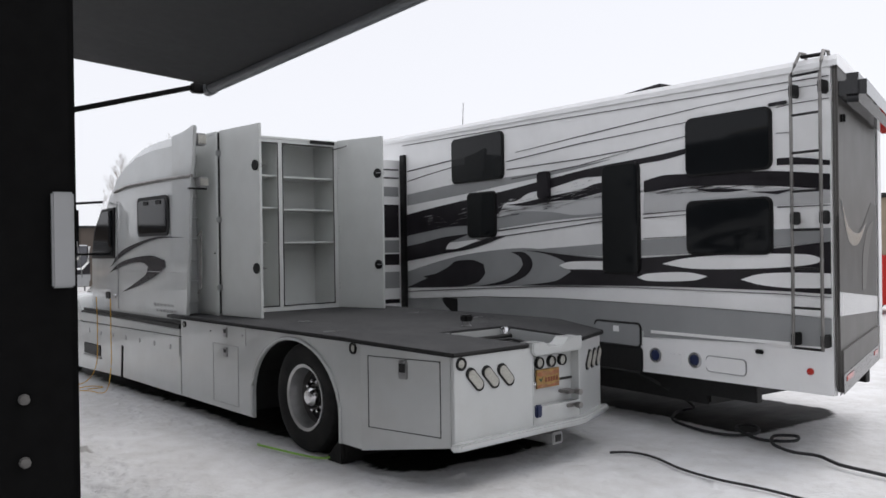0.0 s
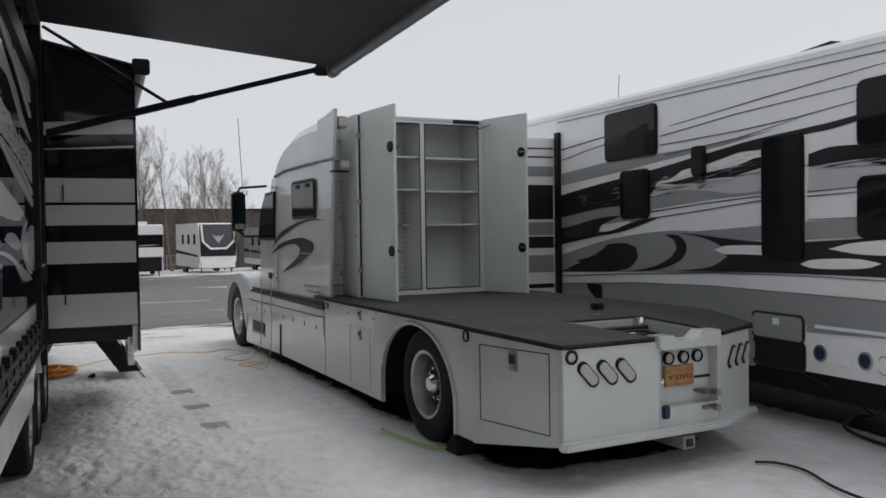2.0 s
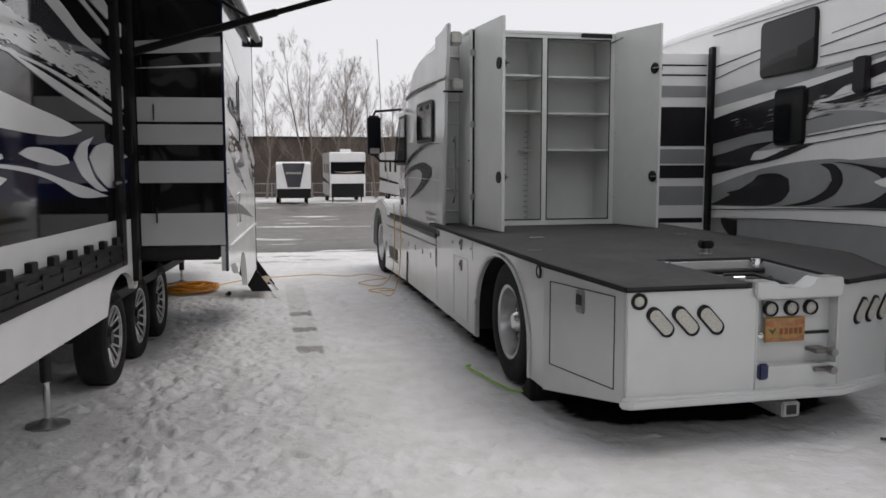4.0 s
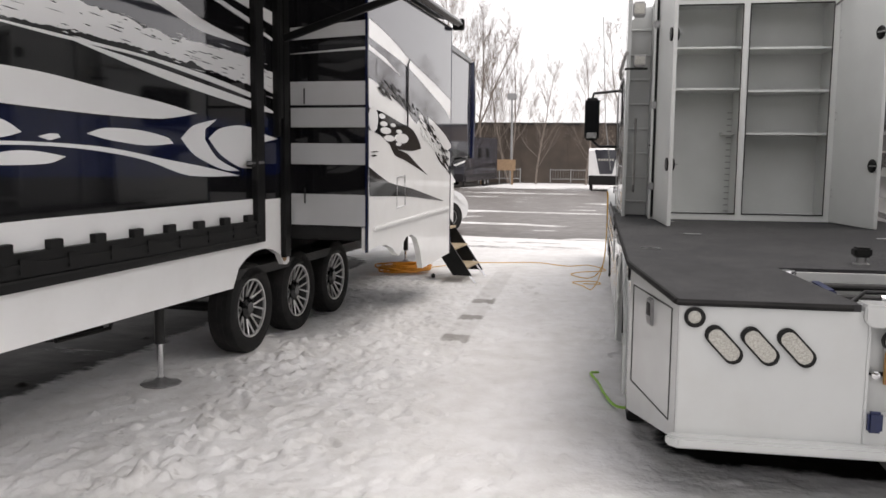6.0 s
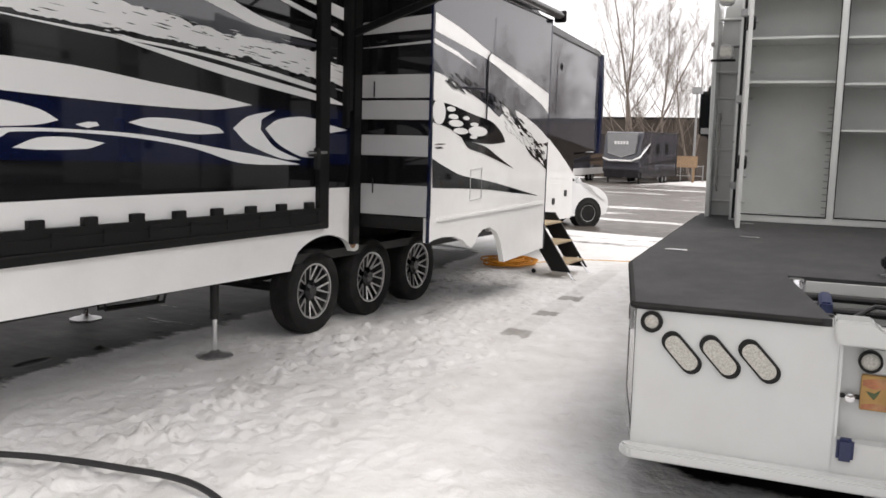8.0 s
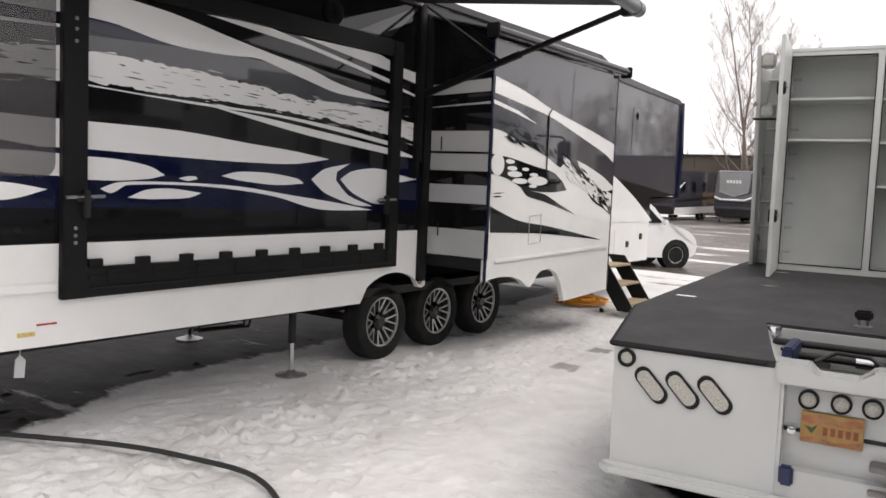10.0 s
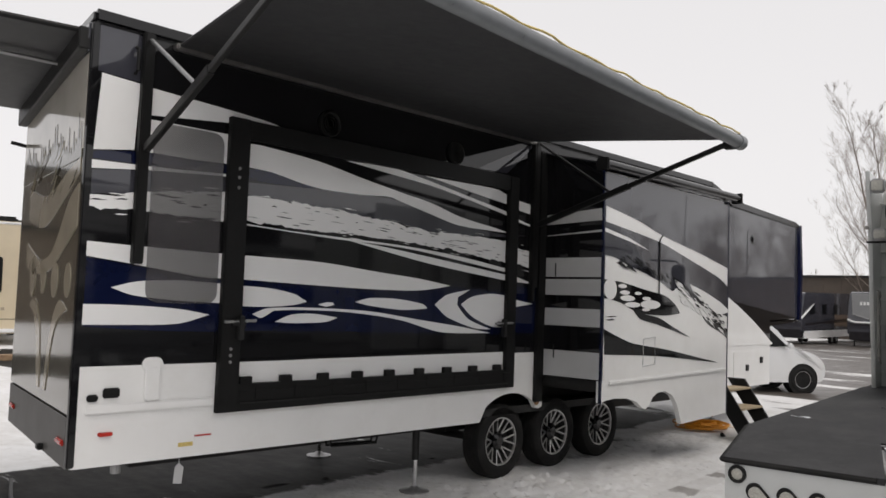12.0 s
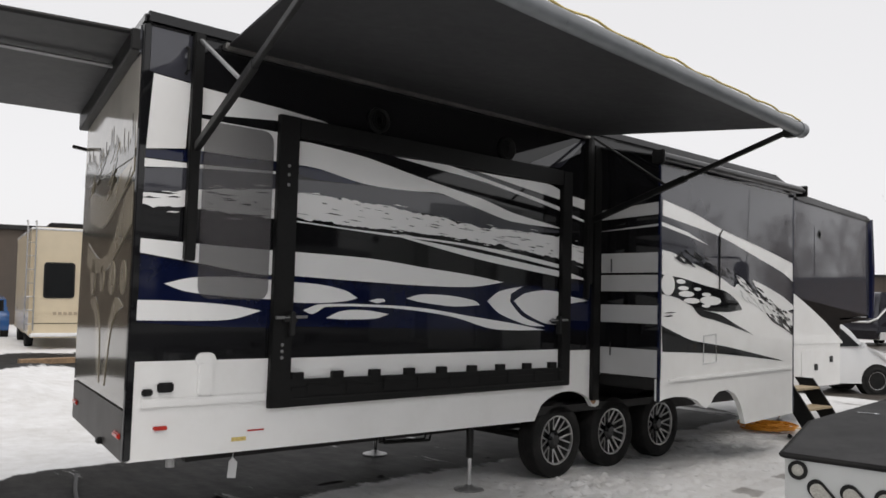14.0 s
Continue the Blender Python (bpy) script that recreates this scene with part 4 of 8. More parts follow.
for k in range(80):
    u = rngs.random()
    cy, cz = 0.85 + 2.6 * u + rngs.uniform(-0.06, 0.06), 2.40 - 0.12 * u - 0.58 * u * u + rngs.uniform(-0.07, 0.05)
    w, h = rngs.uniform(0.02, 0.11), rngs.uniform(0.004, 0.016)
    flat([(cy - w, cz + w * 0.32), (cy, cz + h), (cy + w, cz - w * 0.36), (cy, cz - h)], SX, 1, 0.0085 + 0.00004 * k, bm)
tagged(part("drip_fleck", bm, BLACK, SL), kind="stuff")
bm = bmesh.new()
for k in range(46):
    u = rngs.random()
    cy, cz = 2.2 + 1.3 * u, 2.14 - 0.42 * u + rngs.uniform(-0.16, 0.05)
    w, h = rngs.uniform(0.03, 0.10), rngs.uniform(0.006, 0.02)
    flat([(cy - w, cz + w * 0.45), (cy, cz + h), (cy + w, cz - w * 0.5), (cy, cz - h)], SX, 1, 0.0072 + 0.00002 * k, bm)
tagged(part("white_drip_fleck", bm, WHITE, SL), kind="stuff")
part("slide_belt", prism([(0.72, 1.045), (3.5, 1.10), (3.5, 1.14), (0.72, 1.085)], "x", SX, SX + 0.02, 0.006), SKIRT, SL)
bm = tube([(SX, 1.40 + 0.02, 1.24), (SX + 0.004, 1.42, 1.53), (SX + 0.004, 1.68, 1.55), (SX + 0.004, 1.69, 1.24), (SX, 1.42, 1.22)], 0.006, 6)
part("access_door_seam", bm, PALEGREY, SL)
part("panel_trim", tube([(SX + 0.012, 1.74, 2.05), (SX + 0.012, 1.74, 2.68), (SX + 0.012, 1.8, 2.73)], 0.008, 6), MATT, SL)
# rear end of the slide with its striped panels
part("slide_end", cuboid(0.0, SX, 0.555, 0.60, 1.09, 3.33), BLACK, SL)
# pale grey rather than white, so the stripes carry the awning's shade
for z0, z1 in ((2.80, 2.93), (2.675, 2.70), (2.19, 2.40), (1.99, 2.165), (1.655, 1.845), (1.10, 1.385)):
    part("end_stripe", prism([(0.06, z0 - (0.03 if z0 > 2.6 else 0)), (SX - 0.004, z0), (SX - 0.004, z1), (0.06, z1 - (0.05 if z0 > 2.6 else 0))], "y", 0.550, 0.556), PALEGREY, SL)
for z in (2.2, 1.3):
    part("end_pull", tube([(0.2, 0.54, z), (0.2, 0.54, z + 0.14)], 0.007, 6), MATT, SL)
part("slide_edge", cuboid(SX - 0.02, SX + 0.006, 0.548, 0.58, 0.86, 3.33, 0.004), NAVY, SL)
part("slide_flange", cuboid(0.0, 0.05, 0.44, 0.56, 0.80, 3.60, 0.006), MATT, SL, "black flange round the slide opening")
part("slide_flange", cuboid(0.0, 0.06, 0.30, 0.36, 1.9, 3.66, 0.006), MATT, SL)
part("slide_front_edge", cuboid(SX - 0.03, SX + 0.006, 3.56, 3.585, 0.56, 3.33, 0.004), NAVY, SL)
part("slide_floor_beam", cuboid(0.0, SX - 0.06, 0.62, 3.5, 0.98, 1.09, 0.01), DARKSTEEL, SL)
for y in (0.75, 2.7):
    part("slide_ram", beam((-0.4, y, 1.0), (SX - 0.1, y, 1.0), 0.08, 0.1), DARKSTEEL, SL)
# slide topper
part("topper_fabric", prism([(0.0, 3.60), (SX + 0.05, 3.405), (SX + 0.05, 3.395), (0.0, 3.585)], "y", 0.50, 3.60), FABRIC, SL)
part("topper_roller", tube([(SX + 0.07, 0.42, 3.385), (SX + 0.07, 3.70, 3.385)], 0.05, 12), BLACK, SL)
for y in (0.43, 3.70):
    part("topper_bracket", cuboid(SX - 0.02, SX + 0.13, y - 0.02, y + 0.02, 3.31, 3.45, 0.012), MATT, SL)
part("topper_end", prism([(0.0, 3.33), (SX, 3.33), (SX, 3.40), (0.0, 3.58)], "y", 0.545, 0.565), BLACK, SL)

# axles, wheels, jacks, frame rails
for y in (0.0, 0.963, 1.924):
    wheel_parts(TR, (-0.17, y, 0.40 + 0.0157 * y), 0.395, 0.24, 0.252, "spoke")
    part("axle", tube([(-W + 0.3, y, 0.39), (-0.25, y, 0.39)], 0.045), DARKSTEEL, TR)
for x in (-0.62, -1.5):
    part("chassis_rail", cuboid(x - 0.04, x + 0.04, REAR + 0.7, FRONT - 0.3, 0.5, 0.7, 0.008), DARKSTEEL, TR)
part("wheel_well", cuboid(-0.5, -0.42, -0.5, 2.5, 0.5, 1.0), DARKSTEEL, TR)
for x, y in ((-0.263, -1.092), (-2.25, -0.72), (-0.5, 5.9)):
    jack = part("levelling_jack", tube([(x, y, 0.30), (x, y, 0.72)], 0.038, 12), DARKSTEEL, TR, "black hydraulic levelling leg")
    part("ram", tube([(x, y, 0.03), (x, y, 0.34)], 0.024, 12), CHROME, jack)
    zf = 0.0157 * y
    part("jack_foot", lathe([(zf + 0.004, 0.15), (zf + 0.018, 0.15), (zf + 0.035, 0.06), (zf + 0.06, 0.03)], "z", 10, (x, y, 0.0)), STEEL, jack)
for x in (-0.35, -0.42):
    part("stowed_step_tube", tube([(x, -2.1, 0.66), (x, -2.1, 0.52), (x, -1.55, 0.5), (x, -1.5, 0.66)], 0.014, 6), DARKSTEEL, TR)
part("drain_cap", tube([(-0.1, -4.25, 0.66), (-0.1, -4.25, 0.58)], 0.035, 10), STEEL, TR)
part("hanging_tag", prism([(-3.80, 0.45), (-3.73, 0.44), (-3.72, 0.56), (-3.76, 0.60), (-3.79, 0.57)], "x", -0.1, -0.095), PALEGREY, TR)
part("tag_string", tube([(-0.1, -3.76, 0.58), (-0.1, -3.75, 0.68)], 0.004, 5), STEEL, TR)

# entry steps at the front door
STRINGER = [(0.18, 0.90), (0.44, 0.90), (0.94, 0.17), (0.68, 0.17)]
ST = part("entry_steps", prism(STRINGER, "y", 4.25, 4.28), MATT, TR, "black folding entry steps")
part("stringer", prism(STRINGER, "y", 4.95, 4.98), MATT, ST)
for k in range(3):
    x, z = 0.36 + 0.17 * k, 0.79 - 0.25 * k
    # tan also carries the light that the treads pick up from snow
    part("tread", cuboid(x - 0.10, x + 0.18, 4.26, 4.97, z - 0.03, z, 0.006), TREAD, ST, "tan step tread")
for y in (4.27, 4.96):
    part("step_foot", tube([(0.80, y, 0.30), (0.98, y, 0.075)], 0.018, 8), CHROME, ST)
    part("foot_pad", cuboid(0.94, 1.02, y - 0.03, y + 0.03, 0.065, 0.08, 0.004), STEEL, ST)

# main awning, lower towards the nose, its arms, and the rear awning
AW = part("side_awning", sheet([(0.03, -4.0, 3.69), (2.70, -4.78, 3.455), (2.46, -0.02, 3.40), (0.03, 0.24, 3.685)], 0.012), FABRIC, TR, "black side awning rolled out")
part("roller_tube", tube([(2.77, -4.90, 3.46), (2.50, 0.04, 3.375)], 0.056, 14), ROLLER, AW, "grey aluminium roller tube")
part("roller_cap", tube([(2.50, 0.0, 3.375), (2.495, 0.10, 3.373)], 0.066, 14), ROLLER, AW)
part("wall_rail", cuboid(0.0, 0.07, -4.05, 0.32, 3.65, 3.70, 0.01), DISH, AW, "dull aluminium awning rail")
part("fabric_hem", tube([(0.03, -4.0, 3.69), (2.70, -4.78, 3.455)], 0.014, 6), FABRIC, AW)
part("fabric_hem", tube([(0.03, 0.24, 3.685), (2.46, -0.02, 3.40)], 0.014, 6), FABRIC, AW)
rngl = random.Random(2)
part("light_rope", tube([(2.75 - 0.0048 * k + 0.012 * math.sin(k * 1.3), -4.6 + k * 0.1, 3.525 - 0.0021 * k + 0.014 * rngl.random()) for k in range(47)], 0.008, 5), STICKER, AW, "thin yellowish light rope")
for y, ye, xe, ze in ((-4.25, -4.85, 2.74, 3.44), (0.36, 0.10, 2.50, 3.42)):
    up = part("arm_channel", cuboid(0.01, 0.065, y - 0.04, y + 0.04, 2.06, 3.72, 0.008), MATT, AW, "black awning arm channel")
    a, b = Vector((0.09, y, 2.88 if y < 0 else 2.76)), Vector((xe, ye, ze))
    part("arm", beam(a, a.lerp(b, 0.5), 0.045, 0.062), MATT, up)
    part("arm_extension", beam(a.lerp(b, 0.46), b, 0.034, 0.045), MATT, up)
    part("strut", tube([(0.08, y, 3.66), a.lerp(b, 0.41)], 0.015, 8), STEEL if y < 0 else MATT, up)
    part("arm_end", cuboid(xe - 0.16, xe - 0.04, ye - 0.04, ye + 0.05, ze - 0.09, ze + 0.0, 0.012), MATT, up)
RA = part("rear_awning", sheet([(-0.08, -0.06, 3.66), (-0.08, -1.9, 3.66), (-W + 0.05, -1.9, 3.52), (-W + 0.05, -0.06, 3.50)], 0.012), FABRIC, RC, "black rear awning rolled out")
part("rafter", tube([(-0.75, -0.06, 3.56), (-0.62, -1.88, 3.585)], 0.016, 8), STEEL, RA, "pale aluminium rafter")
part("hem", tube([(-0.08, -0.06, 3.66), (-0.08, -1.9, 3.66)], 0.02, 8), MATT, RA)
part("rear_roller", tube([(-W, -1.92, 3.50), (-0.02, -1.92, 3.65)], 0.055, 12), MATT, RC)
part("awning_rail", beam((-W, -0.07, 3.42), (-0.03, -0.07, 3.60), 0.08, 0.16), MATT, RC)
part("arm_stub", beam((-W + 0.02, -0.02, 3.16), (-W + 0.02, -0.16, 3.18), 0.03, 0.03), MATT, RC)

# ---- the white hauler truck with a deck and an open tool cabinet ----
TK = thing("hauler_truck", "white sleeper-cab hauler truck with a flat charcoal deck", "truck", pose(4.386, -0.284, 0, 0, 0, 4.744))
HW = 1.26


def deck_z(y):
    return 1.065 if y < -1.9 else (1.12 if y > -0.8 else 1.12 - 0.055 * (-0.8 - y) / 1.1)


def truck_bed():
    # side walls: front panel, arch, rear panel that tapers in
    for s in (-1, 1):
        arch = [(0.92 - 0.01, 0.19)] + [(0.14 + 0.775 * math.cos(math.radians(a)), 0.42 + 0.615 * math.sin(math.radians(a))) for a in range(5, 180, 10)] + [(-0.63, 0.2)]
        out = [(2.62, 0.2), (2.62, 1.085), (-0.95, 1.085), (-0.95, 0.2)] + arch[::-1]
        lo, hi = (-HW, -HW + 0.03) if s < 0 else (HW - 0.03, HW)
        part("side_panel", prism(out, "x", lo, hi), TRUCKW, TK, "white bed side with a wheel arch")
        # raised arch lip
        bm = bmesh.new()
        pts = [(0.14 + 0.785 * math.cos(math.radians(a)), 0.42 + 0.625 * math.sin(math.radians(a))) for a in range(0, 181, 9)]
        tube([(s * (HW + 0.004), 0.925, 0.2)] + [(s * (HW + 0.004), y, z) for y, z in pts] + [(s * (HW + 0.004), -0.645, 0.2)], 0.018, 8, bm)
        part("arch_lip", bm, TRUCKW, TK)
        bm = bmesh.new()
        a, b = ((-HW, -0.95), (-1.065, -1.86)) if s < 0 else ((HW, -0.95), (0.985, -1.675))
        n = Vector((b[1] - a[1], a[0] - b[0], 0)).normalized() * 0.03
        if n.x * s > 0:
            n = -n
        q = [(a, 0.19, 1.085), (b, 0.33, 1.035)]
        vs = []
        for (x, y), z0, z1 in q:
            for dx, dy in ((0, 0), (n.x, n.y)):
                for z in (z0, z1):
                    vs.append(bm.verts.new((x + dx, y + dy, z)))
        for f in ((0, 1, 5, 4), (2, 6, 7, 3), (0, 2, 3, 1), (4, 5, 7, 6), (0, 4, 6, 2), (1, 3, 7, 5)):
            bm.faces.new([vs[i] for i in f])
        part("tail_panel", bm, TRUCKW, TK, "white tapered tail panel")
        # storage door in the tail panel
        d = Vector((b[0] - a[0], b[1] - a[1], 0))

        def on(u, z, lift=0.0):
            p = Vector((a[0], a[1], z)) + d * u - n.normalized() * lift
            return p
        bm = bmesh.new()
        for z0, z1, u0, u1 in ((0.395, 0.401, 0.09, 0.90), (0.985, 0.991, 0.09, 0.90), (0.395, 0.99, 0.09, 0.096), (0.395, 0.99, 0.894, 0.90)):
            v = [bm.verts.new(on(u, z, lift)) for u in (u0, u1) for z in (z0, z1) for lift in (0.0, 0.004)]
            for f in ((0, 1, 3, 2), (4, 6, 7, 5), (0, 4, 5, 1), (2, 3, 7, 6), (0, 2, 6, 4), (1, 5, 7, 3)):
                bm.faces.new([v[i] for i in f])
        part("locker_seam", bm, DARKSTEEL, TK)
        c = on(0.5, 0.90, 0.006)
        latch = part("paddle_latch", cuboid(-0.012, 0.012, -0.045, 0.045, -0.075, 0.075, 0.008), STEEL, TK, "steel paddle latch")
        latch.matrix_local = Matrix.Translation(c) @ pose(0, 0, 0, 0, 0, -s * 12)
        part("latch_cup", prism([(-0.032, -0.02), (0.032, -0.02), (0.032, 0.05), (-0.032, 0.05)], "x", -0.016 if s < 0 else 0.010, -0.010 if s < 0 else 0.016), DARKSTEEL, latch)
        # forward locker door and its latches
        bm = bmesh.new()
        for y0, y1, z0, z1 in ((1.22, 1.80, 0.872, 0.878), (1.22, 1.80, 0.25, 0.256), (1.22, 1.226, 0.25, 0.878), (1.794, 1.80, 0.25, 0.878), (1.05, 1.06, 0.9, 1.07)):
            cuboid(s * HW - 0.003, s * HW + 0.003, y0, y1, z0, z1, bm=bm)
        part("locker_seam", bm, STEEL, TK)
        for y, z in ((1.50, 0.80), (1.50, 1.01)):
            lt = part("paddle_latch", cuboid(s * HW - 0.012, s * HW + 0.012, y - 0.045, y + 0.045, z - 0.055, z + 0.055, 0.008), STEEL, TK)
            part("latch_cup", cuboid(s * HW - 0.015, s * HW + 0.015, y - 0.03, y + 0.03, z - 0.01, z + 0.035, 0.004), DARKSTEEL, lt)
        for y in (1.12, 1.85):
            part("side_stud", lathe([(s * HW, 0.012), (s * (HW + 0.01), 0.01), (s * (HW + 0.012), 0.003)], n=10, at=(0, y, 1.0)), STEEL, TK)
        for y, z, r in ((-0.85, 1.035, 0.05), (2.52, 1.03, 0.035)):
            mk = part("marker_lamp", lathe([(s * (HW - 0.005), r), (s * (HW + 0.012), r), (s * (HW + 0.014), r * 0.72), (s * (HW + 0.006), r * 0.7), (s * (HW + 0.006), 0.005)], n=20, at=(0, y, z)), MATT, TK)
            part("lens", lathe([(s * (HW + 0.004), r * 0.7), (s * (HW + 0.012), r * 0.5), (s * (HW + 0.014), 0.005)], n=16, at=(0, y, z)), LENS, mk)

    # deck: two runs beside the hitch well, a front field, black edging
    def plate(name, pts, mat, t=0.035):
        bm = bmesh.new()
        top = [bm.verts.new((x, y, deck_z(y))) for x, y in pts]
        bot = [bm.verts.new((x, y, deck_z(y) - t)) for x, y in pts]
        bm.faces.new(top)
        bm.faces.new(bot[::-1])
        for i in range(len(pts)):
            j = (i + 1) % len(pts)
            bm.faces.new((top[i], bot[i], bot[j], top[j]))
        return part(name, bm, mat, TK)
    plate("deck_plate", [(-HW - 0.01, -0.8), (HW + 0.01, -0.8), (HW + 0.01, 3.0), (-HW - 0.01, 3.0)], DECK)
    plate("deck_plate", [(-1.075, -1.90), (-0.22, -1.90), (-0.42, -0.98), (-0.42, -0.8), (-HW - 0.01, -0.8), (-HW - 0.01, -0.95)], DECK)
    plate("deck_plate", [(0.47, -1.90), (0.985, -1.70), (HW + 0.01, -0.95), (HW + 0.01, -0.8), (0.42, -0.8), (0.42, -0.98)], DECK)
    plate("deck_plate", [(-0.42, -0.98), (0.42, -0.98), (0.42, -0.8), (-0.42, -0.8)], DECK)
    for s in (-1, 1):
        rim = [(s * (HW + 0.012), 2.62), (s * (HW + 0.012), -0.92), (-1.078, -1.905) if s < 0 else (0.992, -1.70)]
        part("deck_edge", tube([(x, y, deck_z(y) - 0.014) for x, y in rim], 0.017, 6), RUBBER, TK, "black rubber deck edge")
    for a, b in (((-1.078, -1.907), (-0.26, -1.907)), ((0.47, -1.895), (0.992, -1.70))):
        part("deck_edge", tube([(*a, 1.05), (*b, 1.05)], 0.017, 6), RUBBER, TK)
    for x, y in ((-1.10, -0.26), (-0.70, 0.83), (-0.80, 2.0), (0.75, 0.8), (0.8, -0.2)):
        part("tie_down_plate", cuboid(x - 0.07, x + 0.07, y - 0.03, y + 0.03, 1.121, 1.126, 0.002), CHROME, TK)
    # hitch well: white lining, black frame and rods, air bag, ball post on the deck before it
    for p, q in (((-0.425, -0.98), (-0.225, -1.80)), ((0.425, -0.98), (0.47, -1.80)), ((-0.42, -0.975), (0.42, -0.975))):
        part("well_lining", beam((*p, 0.955), (*q, 0.915 if q[1] < -1 else 0.955), 0.016, 0.27), TRUCKW, TK, "white-painted hitch well side")
    part("well_floor", prism([(-0.42, -0.98), (0.42, -0.98), (0.47, -1.82), (-0.22, -1.82)], "z", 0.70, 0.72), DARKSTEEL, TK)
    part("well_ledge", prism([(-0.41, -1.0), (-0.30, -1.0), (-0.13, -1.78), (-0.21, -1.78)], "z", 0.985, 1.0, 0.003), TRUCKW, TK, "white ledge inside the well")
    for y, z in ((-1.22, 1.003), (-1.36, 1.003), (-1.5, 1.003)):
        part("ledge_bolt", lathe([(z - 0.004, 0.022), (z + 0.012, 0.02), (z + 0.014, 0.004)], "z", 10, (-0.30 - 0.21 * (y + 1.1), y, 0.0)), DARKSTEEL, TK)
    for x in (-0.08, 0.30):
        part("chassis_rail", beam((x, -1.80, 0.80), (x, -0.99, 0.82), 0.07, 0.2), DARKSTEEL, TK)
    for y, z in ((-1.06, 1.02), (-1.16, 0.97), (-1.34, 0.93), (-1.7, 0.88)):
        part("cross_rod", tube([(-0.36, y, z), (0.42, y, z)], 0.022, 10), DARKSTEEL, TK)
    part("upright_plate", cuboid(-0.26, -0.20, -1.42, -1.08, 0.74, 1.055, 0.01), BLUE, TK, "dark blue upright plate in the well")
    part("air_bag", lathe([(0.76, 0.10), (0.78, 0.17), (0.85, 0.20), (0.92, 0.17), (0.95, 0.09), (0.95, 0.01)], "z", 24, (0.17, -1.52, 0.0)), RUBBER, TK, "black rubber air bag")
    part("air_line", tube([(-0.1, -1.3, 0.97), (0.0, -1.22, 1.02), (0.18, -1.30, 1.03), (0.32, -1.5, 0.98)], 0.012, 8), CORD, TK)
    part("rod_collar", tube([(0.10, -1.16, 0.97), (0.19, -1.16, 0.97)], 0.034, 12), CHROME, TK)
    hp = part("hitch_post", cuboid(0.05, 0.15, -0.83, -0.74, 1.165, 1.225, 0.012), MATT, TK, "black-capped hitch ball post")
    part("hitch_neck", lathe([(1.115, 0.05), (1.125, 0.05), (1.13, 0.03), (1.17, 0.028)], "z", 16, (0.10, -0.785, 0.0)), STEEL, hp)
    for x, y in ((-0.37, -1.03), (0.385, -1.02)):
        part("well_bracket", lathe([(1.0, 0.05), (1.09, 0.05), (1.105, 0.042), (1.108, 0.01)], "z", 18, (x, y, 0.0)), CHROME, TK, "round bright corner fitting")
    # slid along the line of sight onto the deck edge to fit the view
    part("side_scoop", prism(smooth([(0.60, 1.115), (0.60, 1.27), (0.80, 1.28), (0.84, 1.26), (0.80, 1.20), (0.72, 1.145), (0.66, 1.115)], 3), "x", 1.20, 1.235, 0.004), MATT, TK, "black scoop-shaped plate set on the deck edge to fit the view")
    # tail: rear face with recess, lip, bumper ledge
    Y = -1.9
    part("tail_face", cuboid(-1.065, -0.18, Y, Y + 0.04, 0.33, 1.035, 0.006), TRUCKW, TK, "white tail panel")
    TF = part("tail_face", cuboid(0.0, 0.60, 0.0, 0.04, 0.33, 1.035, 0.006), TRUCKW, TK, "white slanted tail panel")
    TF.matrix_local = pose(0.42, Y, 0, 0, 0, 21)
    part("tail_face", cuboid(-0.18, 0.42, Y, Y + 0.04, 0.33, 0.52, 0.004), TRUCKW, TK)
    part("recess_back", cuboid(-0.18, 0.42, Y + 0.09, Y + 0.12, 0.5, 0.97), TRUCKW, TK)
    bm = bmesh.new()
    for x in (-0.18, 0.41):
        cuboid(x, x + 0.012, Y + 0.002, Y + 0.1, 0.5, 0.97, bm=bm)
    cuboid(-0.17, 0.41, Y + 0.002, Y + 0.1, 0.505, 0.517, bm=bm)
    part("recess_cheek", bm, TRUCKW, TK)
    part("tail_lip", prism([(-0.21, 0.99), (-0.21, 1.07), (-0.06, 1.07), (-0.02, 1.02), (0.17, 1.02), (0.235, 1.085), (0.42, 1.085), (0.42, 0.99), (0.40, 0.96), (-0.18, 0.96)], "y", Y - 0.035, Y + 0.12, 0.008), TRUCKW, TK, "white notched tail lip")
    part("bumper_ledge", prism([(-1.12, Y - 0.02), (-1.06, Y - 0.07), (0.42, Y - 0.07), (1.01, -1.755), (1.06, -1.70), (0.98, -1.66), (0.42, Y + 0.02), (-1.08, Y + 0.02)], "z", 0.315, 0.375, 0.014), TRUCKW, TK, "white bumper ledge")
    part("tail_underside", prism([(-1.05, Y + 0.02), (0.42, Y + 0.02), (0.97, -1.66), (1.2, -0.66), (-1.2, -0.66)], "z", 0.36, 0.38), DARKSTEEL, TK)
